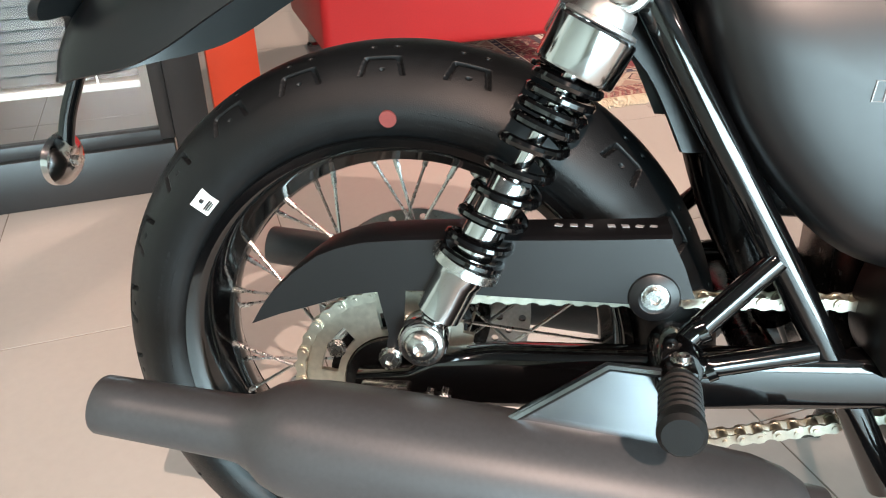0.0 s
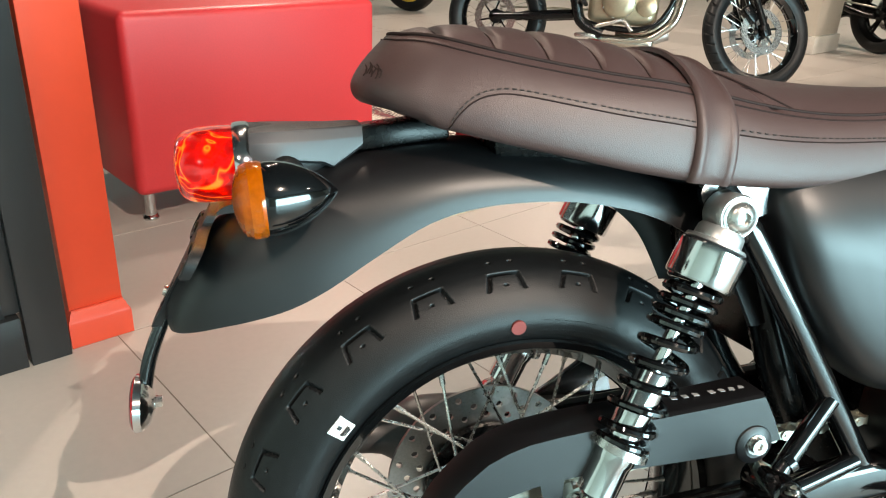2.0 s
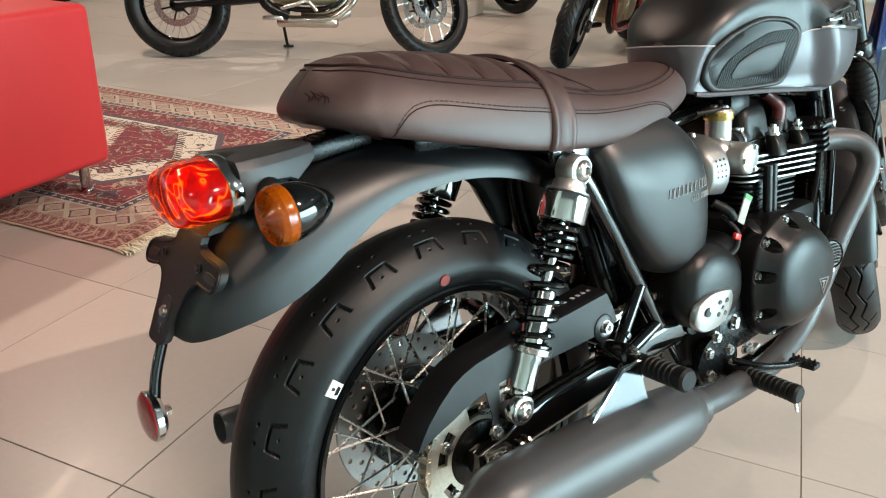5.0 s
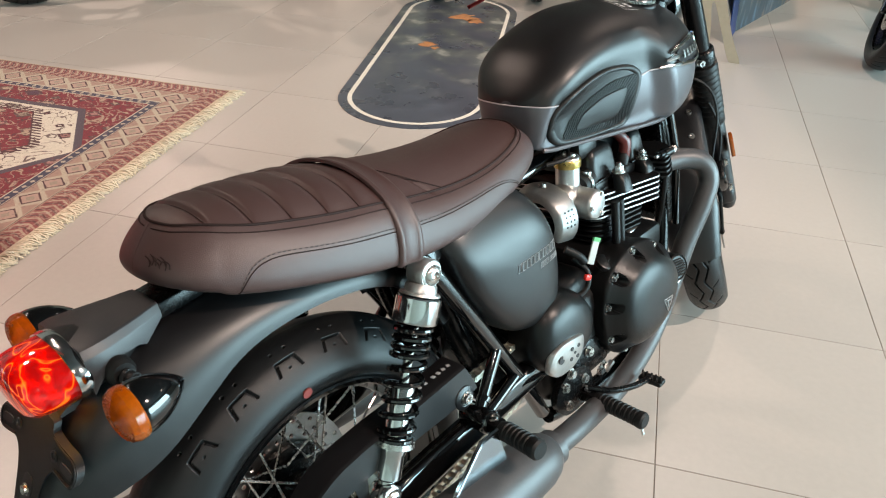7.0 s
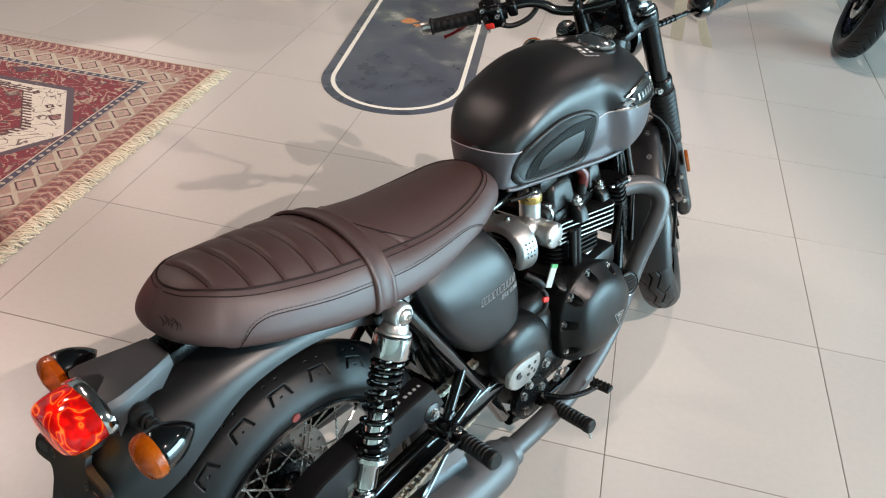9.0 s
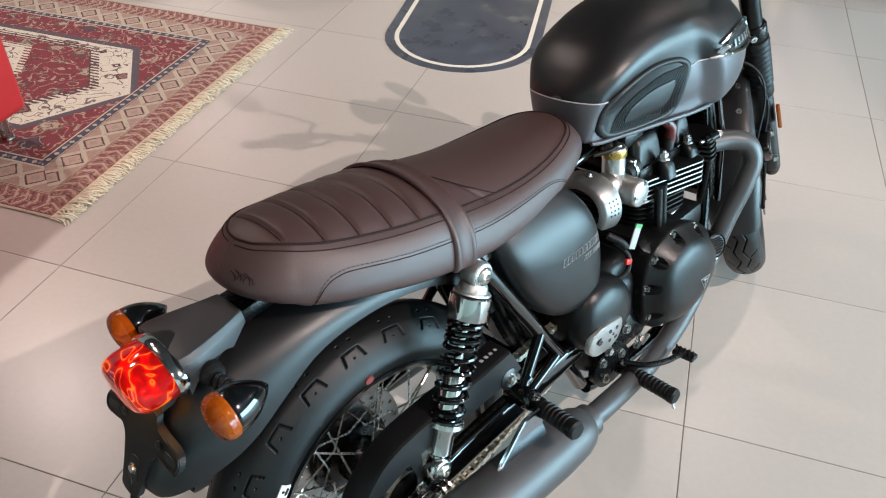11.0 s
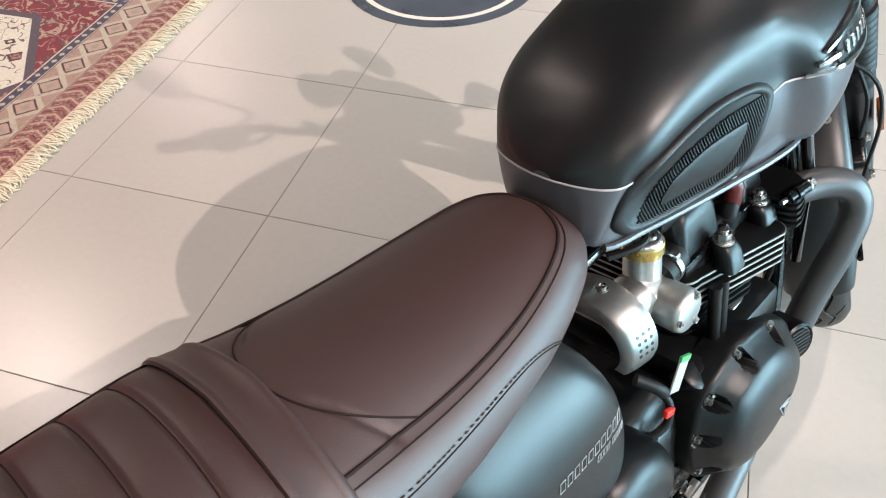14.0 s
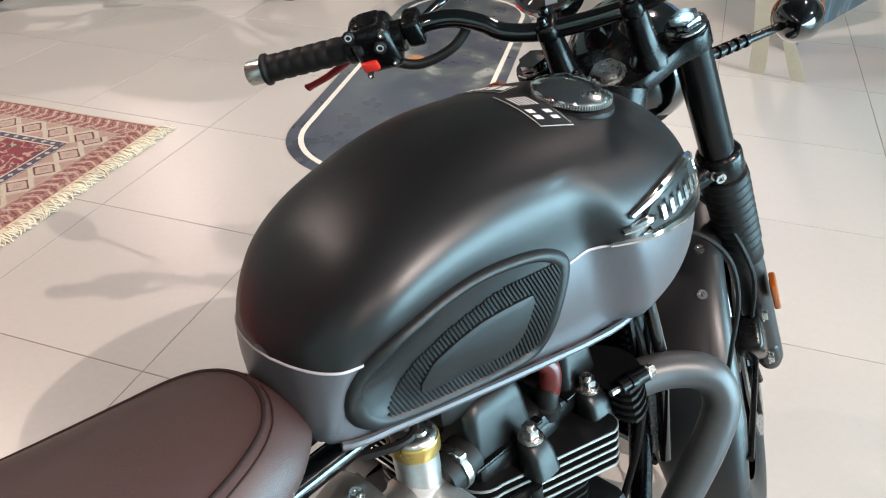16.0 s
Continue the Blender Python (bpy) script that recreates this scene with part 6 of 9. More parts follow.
tube(bm, [(x, -y - 0.0002, z) for x, y, z in reversed(seam[:5])] + [(x, y + 0.0002, z) for x, y, z in seam[:5]], 0.0014, 6)
part("pinstripe", bm, STRIPE, fuel_tank)
for s in (-1, 1):
    bm = bmesh.new()
    tube(bm, [(x, s * (tank_row(x)[4] + 0.002), tank_row(x)[3] + 0.001) for x in [0.575 + 0.47 * k / 60 for k in range(61)]], 0.0042, 8)
    part("bottom_lip", bm, GREY_PAINT, fuel_tank)

# ---- knee pads ----
PAD_OUT = round_outline([(0.594, 0.757), (0.583, 0.780), (0.584, 0.806), (0.605, 0.831), (0.632, 0.847), (0.675, 0.860), (0.715, 0.866), (0.757, 0.864), (0.793, 0.857), (0.819, 0.843), (0.823, 0.828), (0.812, 0.797), (0.800, 0.766), (0.788, 0.746), (0.75, 0.741), (0.628, 0.745)], 4)
PAD_IN = round_outline([(0.623, 0.754), (0.628, 0.780), (0.650, 0.803), (0.686, 0.822), (0.735, 0.838), (0.78, 0.841), (0.809, 0.838), (0.813, 0.826), (0.804, 0.798), (0.782, 0.756), (0.76, 0.751), (0.68, 0.751)], 4)
PANEL_IN = round_outline([(0.656, 0.767), (0.660, 0.785), (0.674, 0.798), (0.717, 0.815), (0.765, 0.820), (0.773, 0.817), (0.769, 0.802), (0.747, 0.770), (0.70, 0.766)], 4)


def inside(poly, u, v):
    hit, n = False, len(poly)
    for (x0, y0), (x1, y1) in zip(poly, poly[1:] + poly[:1]):
        if (y0 > v) != (y1 > v) and u < (x1 - x0) * (v - y0) / (y1 - y0) + x0:
            hit = not hit
    return hit


def on_tank(s, u, v, lift):
    return (u, s * (tank_y(u, v) + lift), v - lift * 0.2)


def pad_layer(s, outline, steps):
    bm = bmesh.new()
    cu, cv = sum(p[0] for p in outline) / len(outline), sum(p[1] for p in outline) / len(outline)
    rings = []
    for scale, lift in steps:
        rings.append([on_tank(s, cu + (u - cu) * scale, cv + (v - cv) * scale, lift) for u, v in outline])
    loft(bm, rings)
    return bm


for s in (-1, 1):
    pad = part("knee_pad", pad_layer(s, PAD_OUT, ((1.0, -0.006), (1.0, 0.0015), (0.985, 0.0050), (0.955, 0.0072), (0.91, 0.0078), (0.87, 0.0066), (0.852, 0.0036), (0.6, 0.0030), (0.3, 0.0030), (0.1, 0.0030))), PAD_RUBBER, bike, "ribbed black rubber knee pad", angle=60)
    part("pad_panel", pad_layer(s, PANEL_IN, ((1.0, 0.002), (1.0, 0.0062), (0.97, 0.0066), (0.7, 0.0066), (0.4, 0.0066), (0.1, 0.0066))), PAD_RUBBER, pad, "smooth raised centre")
    bm = bmesh.new()
    for k in range(86):
        p0 = 0.570 + 0.0042 * k
        run = []
        for j in range(60):
            v = 0.742 + 0.0018 * j
            u = p0 - (v - 0.742) * 0.45
            if inside(PAD_IN, u, v) and not inside(PANEL_IN, u, v):
                run.append((u, v))
            else:
                if len(run) > 2:
                    tube(bm, [on_tank(s, a, b, 0.0042) for a, b in (run[0], run[len(run) // 3], run[2 * len(run) // 3], run[-1])], 0.0014, 6)
                run = []
    tagged(part("ribbing", bm, PAD_RUBBER, pad), kind="stuff")

# ---- tank badge: plain winged shapes ----
for s in (-1, 1):
    bm = bmesh.new()
    slab(bm, round_outline([(0.905, 0.858), (0.91, 0.838), (0.94, 0.830), (1.01, 0.833), (1.038, 0.846), (1.036, 0.862), (1.0, 0.868), (0.94, 0.866)], 3), 0.004, lambda u, v, w: on_tank(s, u, v, 0.001 + w))
    badge = part("tank_badge", bm, DARK_PRINT, bike, "chrome and black winged tank badge")
    for pts in ([(0.882, 0.862), (0.92, 0.867), (0.97, 0.872), (1.02, 0.871), (1.043, 0.862), (1.047, 0.85)], [(0.866, 0.836), (0.90, 0.836), (0.935, 0.832), (0.97, 0.8285), (1.01, 0.830), (1.044, 0.842), (1.047, 0.852)], [(0.874, 0.848), (0.90, 0.851), (0.918, 0.850)]):
        bm = bmesh.new()
        line = smooth_path([on_tank(s, u, v, 0.0035) for u, v in pts], 5)
        tube(bm, line, [0.0013 + 0.0043 * math.sin(math.pi * min(k / (len(line) - 1) * 0.8 + 0.12, 1.0)) for k in range(len(line))], 8)
        part("wing", bm, CHROME, badge)
    for k in range(6):
        bm = bmesh.new()
        u = 0.926 + 0.0170 * k
        slab(bm, [(u, 0.844), (u + 0.0075, 0.8446), (u + 0.0075, 0.858), (u, 0.857)], 0.002, lambda a, b, w: on_tank(s, a, b, 0.0052 + w))
        part("raised_bar", bm, STEEL, badge, "plain raised silver bar")

# ---- filler cap and labels ----
CAP = Vector((0.948, -0.0345, tank_z(0.948, 0.0345) + 0.003))
CN = Vector((0.02, -0.12, 1)).normalized()
bm = bmesh.new()
lathe(bm, [(-0.010, 0.0), (-0.008, 0.041), (-0.001, 0.0415), (0.001, 0.037)], CAP, CN, 40)
ring = part("filler_ring", bm, DARK_PRINT, bike)
bm = bmesh.new()
prof = [(0.000, 0.034), (0.001, 0.0375), (0.006, 0.0385), (0.008, 0.0375), (0.0105, 0.033), (0.0135, 0.024), (0.0155, 0.012), (0.016, 0.0)]
lathe(bm, prof, CAP, CN, 48)
cap = part("filler_cap", bm, CHROME, bike, "domed chrome filler cap with knurled rim", angle=25)
e1 = CN.orthogonal().normalized()
e2 = CN.cross(e1)
bm = bmesh.new()
for k in range(90):
    a = 2 * math.pi * k / 90
    d = e1 * math.cos(a) + e2 * math.sin(a)
    tube(bm, [CAP + d * 0.0382 + CN * 0.0010, CAP + d * 0.0382 + CN * 0.0064], 0.0009, 5)
part("knurled_rim", bm, CHROME, cap)
bm = bmesh.new()
for k in range(11):
    a = math.pi + 0.2 + k * 0.26
    d, tdir = e1 * math.cos(a) + e2 * math.sin(a), -e1 * math.sin(a) + e2 * math.cos(a)
    p = CAP + d * 0.025 + CN * 0.0135
    tube(bm, [p - d * 0.002, p + d * 0.002], 0.0016, 5)
part("stamped_mark", bm, DARK_PRINT, cap)


def tank_label(u0, v0, du, dv, turn, name, rows):
    """A dark printed label lying on the tank's top."""
    c, s_ = math.cos(radians(turn)), math.sin(radians(turn))

    def at(a, b, lift):
        x, y = u0 + a * c - b * s_, v0 + a * s_ + b * c
        return (x, y, tank_z(x, y) + lift)

    def quad(a0, b0, a1, b1, lift):
        bm = bmesh.new()
        n = 8
        grid = [[bm.verts.new(at(a0 + (a1 - a0) * i / n, b0 + (b1 - b0) * j / n, lift)) for j in range(n + 1)] for i in range(n + 1)]
        for i in range(n):
            for j in range(n):
                bm.faces.new((grid[i][j], grid[i + 1][j], grid[i + 1][j + 1], grid[i][j + 1]))
        return bm

    ob = part(name, quad(-du, -dv, du, dv, 0.0007), WHITE_PRINT, fuel_tank, "black printed label with pale marks")
    part("label_face", quad(-du + 0.0008, -dv + 0.0008, du - 0.0008, dv - 0.0008, 0.0011), DARK_PRINT, ob)
    for a0, b0, a1, b1 in rows:
        part("printed_bar", quad(a0, b0, a1, b1, 0.0015), WHITE_PRINT, ob)


tank_label(0.892, -0.030, 0.0185, 0.0370, -17, "fuel_label", [(-0.014, -0.026, -0.006, -0.018), (-0.014, -0.014, -0.006, -0.006)] + [(-0.012 + 0.004 * k, 0.004, -0.010 + 0.004 * k, 0.026) for k in range(6)] + [(0.004, -0.026, 0.012, -0.020), (0.004, -0.015, 0.012, -0.008)])
tank_label(0.918, 0.050, 0.018, 0.030, 10, "warning_label", [(-0.010, -0.028 + 0.012 * k, 0.010, -0.019 + 0.012 * k) for k in range(5)])

# ---- side covers ----
COVER = round_outline([(0.238, 0.705), (0.243, 0.742), (0.278, 0.764), (0.345, 0.764), (0.415, 0.748), (0.462, 0.712), (0.492, 0.655), (0.508, 0.590), (0.508, 0.522), (0.494, 0.486), (0.462, 0.471), (0.420, 0.475), (0.372, 0.493), (0.320, 0.540), (0.276, 0.600), (0.252, 0.655)], 5)
CU, CV = sum(p[0] for p in COVER) / len(COVER), sum(p[1] for p in COVER) / len(COVER)
COVER_STEPS = ((0.995, 0.111), (0.972, 0.1225), (0.935, 0.1320), (0.885, 0.1390), (0.81, 0.1442), (0.70, 0.1480), (0.55, 0.1505), (0.35, 0.1520), (0.1, 0.1525), (0.0, 0.1525))


def cover_point(s, u, v):
    """A place just proud of the side cover's face."""
    ang = math.atan2(v - CV, u - CU)
    rim = min(COVER, key=lambda p: abs((math.atan2(p[1] - CV, p[0] - CU) - ang + math.pi) % (2 * math.pi) - math.pi))
    share = math.hypot(u - CU, v - CV) / math.hypot(rim[0] - CU, rim[1] - CV)
    for (a, h0), (b, h1) in zip(COVER_STEPS, COVER_STEPS[1:]):
        if b <= share <= a:
            return (u, s * (h0 + (h1 - h0) * (a - share) / (a - b) + 0.0006 - 3.2 * max(v - 0.64, 0.0) ** 2), v)
    return (u, s * 0.11, v)


for s in (-1, 1):
    bm = bmesh.new()
    dome(bm, COVER, ((0.96, 0.070), (1.0, 0.084), (1.004, 0.098), (0.995, 0.111), (0.972, 0.1225), (0.935, 0.1320), (0.885, 0.1390), (0.81, 0.1442), (0.70, 0.1480), (0.55, 0.1505), (0.35, 0.1520), (0.1, 0.1525)), lambda u, v, w: (u, s * (w - 3.2 * max(v - 0.64, 0.0) ** 2), v))
    cover = part("side_cover", bm, MATT_BLACK, bike, "smooth matt black side cover", angle=60)
    # lettering left as plain outlined bars
    for row, (u0, v0, n, w, h) in enumerate(((0.3665, 0.6175, 10, 0.0092, 0.0150), (0.428, 0.6005, 4, 0.0050, 0.0100), (0.457, 0.6005, 5, 0.0044, 0.0090))):
        for k in range(n):
            u, v = u0 + k * w * 1.26, v0
            r = 0.0011 if row == 0 else 0.0008
            bm = bmesh.new()
            tube(bm, [cover_point(s, a, b) for a, b in ((u, v), (u + 0.0016, v + h), (u + w * 0.86 + 0.0016, v + h), (u + w * 0.86, v))], r * 0.62, 4, closed=True)
            part("outlined_bar", bm, GREY_PRINT, cover, "plain pale outlined bar")

# ---- crankcase ----
bm = bmesh.new()
box(bm, (0.70, 0, 0.355), (0.44, 0.25, 0.21), bevel=0.04, segments=3)
box(bm, (0.56, 0, 0.43), (0.20, 0.22, 0.12), bevel=0.03, segments=3)
box(bm, (0.78, 0, 0.475), (0.22, 0.27, 0.06), bevel=0.015)
engine = part("engine", bm, ENGINE_BLACK, bike, "black air-cooled twin engine with bright fin edges")

CLUTCH = round_outline([(0.77 + (u - 0.758) * 1.04, 0.389 + (v - 0.389) * 1.04) for u, v in [(0.640, 0.462), (0.668, 0.492), (0.720, 0.506), (0.785, 0.496), (0.845, 0.462), (0.885, 0.415), (0.892, 0.365), (0.868, 0.318), (0.815, 0.285), (0.745, 0.272), (0.680, 0.286), (0.640, 0.325), (0.625, 0.375), (0.627, 0.425)]], 5)
FINE_CLUTCH = round_outline(CLUTCH, 3)
cu, cv = sum(p[0] for p in CLUTCH) / len(CLUTCH), sum(p[1] for p in CLUTCH) / len(CLUTCH)
COVER_BOLTS = [(cu + (u - cu) * 0.915, cv + (v - cv) * 0.915) for u, v in (CLUTCH[int((k + 0.3) * len(CLUTCH) / 9)] for k in range(9))]


def pocket(u, v, w):
    """The cover's height, cut down to a flat seat round each bolt."""
    for bu, bv in COVER_BOLTS:
        inn = Vector((cu - bu, cv - bv)).normalized()
        du, dv = u - bu, v - bv
        along, across = du * inn.x + dv * inn.y, abs(dv * inn.x - du * inn.y)
        if -0.03 < along < 0.017 and math.hypot(max(along - 0.006, 0), across) < 0.0105:
            return min(w, 0.1475)
    return w


bm = bmesh.new()
DOME = smooth_path([(1.0, 0.105, 0), (1.0, 0.138, 0), (0.985, 0.148, 0), (0.94, 0.154, 0), (0.88, 0.162, 0), (0.81, 0.173, 0), (0.74, 0.183, 0), (0.62, 0.192, 0), (0.45, 0.1975, 0), (0.25, 0.1995, 0), (0.06, 0.2, 0)], 5)
dome(bm, FINE_CLUTCH, [(p.x, p.y) for p in DOME], lambda u, v, w: (u, -pocket(u, v, w), v))
clutch = part("clutch_cover", bm, ENGINE_BLACK, engine, "domed matt black clutch cover", angle=40)
bm = bmesh.new()
dome(bm, CLUTCH, ((1.0, 0.105), (1.0, 0.138), (0.99, 0.146), (0.9, 0.155), (0.7, 0.165), (0.4, 0.170), (0.06, 0.172)), lambda u, v, w: (u, w, v))
part("alternator_cover", bm, ENGINE_BLACK, engine, angle=55)
for u, v in COVER_BOLTS:
    bm = bmesh.new()
    bolt(bm, (u, -0.1478, v), (0, -1, 0), 0.0060, 0.0075)
    part("cover_bolt", bm, STEEL, engine)
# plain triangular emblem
bm = bmesh.new()
tri = [(0.779, 0.381), (0.816, 0.376), (0.797, 0.348)]
tube(bm, [(u, -0.1998, v) for u, v in tri], 0.0014, 6, closed=True)
tube(bm, [(0.789, -0.2, 0.374), (0.806, -0.2, 0.371)], 0.0012, 6)
tube(bm, [(0.797, -0.2, 0.373), (0.797, -0.2, 0.358)], 0.0012, 6)
part("emblem", bm, GREY_PRINT, engine, "small pale triangular emblem")
for u, v, w, h, m in ((0.687, 0.474, 0.012, 0.009, WHITE_PRINT), (0.676, 0.446, 0.0085, 0.0075, GREY_PRINT)):
    bm = bmesh.new()
    box(bm, (u, -0.1545, v), (w * 2, 0.0012, h * 2), Matrix.Rotation(0.25, 4, "Y") @ Matrix.Rotation(-0.32, 4, "Z"))
    lab = part("sticker", bm, m, engine, "small printed sticker")
    for k in range(3):
        bm = bmesh.new()
        box(bm, (u, -0.1556, v + h * (0.5 - 0.5 * k)), (w * 1.4, 0.0012, 0.0016), Matrix.Rotation(0.25, 4, "Y") @ Matrix.Rotation(-0.32, 4, "Z"))
        part("printed_line", bm, DARK_PRINT, lab)
# round breather cap with bars at the front of the cover
BC = Vector((0.902, -0.158, 0.392))
bm = bmesh.new()
lathe(bm, [(-0.04, 0.030), (0.0, 0.031), (0.010, 0.030), (0.0125, 0.027), (0.0100, 0.025), (0.0100, 0.0)], BC, (-0.28, -1, 0.22), 32)
filter_cap = part("filter_cap", bm, ENGINE_BLACK, engine, "round ribbed black cap")
for k in range(-3, 4):
    bm = bmesh.new()
    h = math.sqrt(max(0.0, 0.022**2 - (k * 0.006) ** 2))
    p = BC + Vector((-0.28, -1, 0.22)).normalized() * 0.0115 + Vector((0, 0.22, 1)).normalized() * k * 0.006
    d = Vector((1, -0.28, 0)).normalized()
    tube(bm, [p - d * h, p + d * h], 0.0020, 6)
    part("cap_bar", bm, ENGINE_BLACK, filter_cap)
bm = bmesh.new()
bolt(bm, BC + Vector((0.006, -0.004, -0.034)), (-0.28, -1, 0.2), 0.005, 0.006)
part("cap_bolt", bm, STEEL, engine)
# oil filler plug behind the cover
bm = bmesh.new()
lathe(bm, [(-0.02, 0.018), (0.004, 0.018), (0.006, 0.020), (0.014, 0.020), (0.017, 0.016), (0.017, 0.0)], (0.672, -0.118, 0.486), (0.1, -0.55, 0.8), 24)
part("oil_plug", bm, ENGINE_BLACK, engine)
# sprocket cover with its bright plate
SPRK = round_outline([(u + 0.016, v + 0.003) for u, v in [(0.392, 0.438), (0.405, 0.486), (0.440, 0.512), (0.495, 0.510), (0.545, 0.482), (0.572, 0.438), (0.570, 0.395), (0.535, 0.365), (0.480, 0.356), (0.425, 0.372), (0.398, 0.400)]], 5)
bm = bmesh.new()
dome(bm, SPRK, ((1.0, 0.085), (1.0, 0.122), (0.985, 0.134), (0.94, 0.146), (0.86, 0.156), (0.72, 0.164), (0.5, 0.170), (0.25, 0.1725), (0.06, 0.173)), lambda u, v, w: (u, -w, v))
part("sprocket_cover", bm, ENGINE_BLACK, engine, "smooth matt black oval cover", angle=60)
PLATE = round_outline([(u + 0.020, v - 0.008) for u, v in [(0.399, 0.418), (0.410, 0.440), (0.440, 0.452), (0.486, 0.445), (0.500, 0.428), (0.494, 0.402), (0.466, 0.386), (0.425, 0.384), (0.403, 0.398)]], 5)


def plate_at(u, v, w):
    return (u, -(0.1585 + w + 0.0155 * math.exp(-(((u - 0.482) / 0.06) ** 2)) * math.exp(-(((v - 0.435) / 0.08) ** 2))), v)


bm = bmesh.new()
dome(bm, PLATE, ((1.0, -0.006), (1.0, 0.004), (0.96, 0.006), (0.7, 0.0062), (0.4, 0.0062), (0.1, 0.0062)), plate_at)
plate = part("bright_plate", bm, ALUMINIUM, engine, "polished alloy plate with drilled holes", angle=40)
for u, v, r in ((0.426, 0.421, 0.0085), (0.452, 0.432, 0.0042), (0.452, 0.410, 0.0042), (0.473, 0.430, 0.0042), (0.472, 0.407, 0.0042), (0.462, 0.420, 0.0030)):
    bm = bmesh.new()
    p = Vector(plate_at(u + 0.020, v - 0.008, 0.0060))
    lathe(bm, [(0, 0), (0, r), (0.0012, r), (0.0012, r * 0.7), (0.0004, 0)], p, (0, -1, 0), 14)
    part("hole", bm, DARK_PRINT, plate)

# ---- cylinders with fins ----
bm = bmesh.new()
box(bm, (0.78, 0, 0.57), (0.125, 0.185, 0.17), bevel=0.03, segments=3)
part("cylinder_block", bm, ENGINE_BLACK, engine)


def fin_outline(x0, x1, rear, front):
    """Plan of a fin: narrower at the back, rounded at its corners."""
    pts = []
    for cx, cy, r, a0 in ((x1, front, 0.020, 0), (x0, rear, 0.030, 90), (x0, -rear, 0.030, 180), (x1, -front, 0.020, 270)):
        ox, oy = cx + (-r if cx == x1 else r), cy - math.copysign(r, cy)
        pts += [(ox + r * math.cos(radians(a0 + 15 * k)), oy + r * math.sin(radians(a0 + 15 * k))) for k in range(7)]
    return pts


for k in range(12):
    z = 0.491 + 0.0115 * k
    big = k >= 7
    plan = fin_outline(0.690, 0.874, 0.100, 0.141) if big else fin_outline(0.704, 0.852 + 0.001 * k, 0.092, 0.112)
    mx = sum(p[0] for p in plan) / len(plan)
    bm = bmesh.new()
    rings = [[(mx + (u - mx) * g, v * g, z + dz) for u, v in plan] for g, dz in ((0.978, -0.0024), (0.996, -0.0016), (0.996, 0.0016), (0.978, 0.0024))]
    loft(bm, rings)
    fin = part("cooling_fin", bm, ENGINE_BLACK, engine)
    if big:
        bm = bmesh.new()
        loft(bm, [[(mx + (u - mx) * g, v * g, z + dz) for u, v in plan] for g, dz in ((0.994, -0.0017), (1.002, -0.0015), (1.002, 0.0015), (0.994, 0.0017))], caps=False)
        part("bright_edge", bm, ALUMINIUM, fin, "machined bright fin edge")

# ---- cylinder head, rocker covers and plugs ----
bm = bmesh.new()
box(bm, (0.785, 0, 0.632), (0.165, 0.180, 0.030), bevel=0.010)
head = part("cylinder_head", bm, ENGINE_BLACK, engine, "black cylinder head", angle=40)
bm = bmesh.new()
box(bm, (0.79, 0, 0.675), (0.19, 0.09, 0.05), bevel=0.015)
part("cam_bridge", bm, ENGINE_BLACK, head)


def rocker(s, x0, x1, z1):
    """A cover with sloping sides and softly rounded top edges."""
    bm = bmesh.new()
    rings = []
    for z, g, y1 in ((0.644, 0.0, 0.086), (0.652, 0.001, 0.0855), (z1 - 0.020, 0.005, 0.080), (z1 - 0.009, 0.008, 0.0765), (z1 - 0.003, 0.013, 0.0715), (z1, 0.020, 0.0640)):
        r = 0.013
        pts = []
        for cx, cy, a0 in ((x1 - g, y1, 0), (x0 + g, y1, 90), (x0 + g, 0.022, 180), (x1 - g, 0.022, 270)):
            ox, oy = cx + (-r if cx > (x0 + x1) / 2 else r), cy - (r if cy > 0.04 else -r)
            pts += [(ox + r * math.cos(radians(a0 + 18 * k)), s * (oy + r * math.sin(radians(a0 + 18 * k))), z) for k in range(6)]
        rings.append(pts)
    loft(bm, rings)
    cover = part("rocker_cover", bm, ENGINE_BLACK, head, "rounded black rocker cover", angle=50)
    bm = bmesh.new()
    box(bm, ((x0 + x1) / 2, s * 0.056, 0.645), (x1 - x0 + 0.010, 0.072, 0.005), bevel=0.002)
    part("cover_flange", bm, SATIN_BLACK, cover)


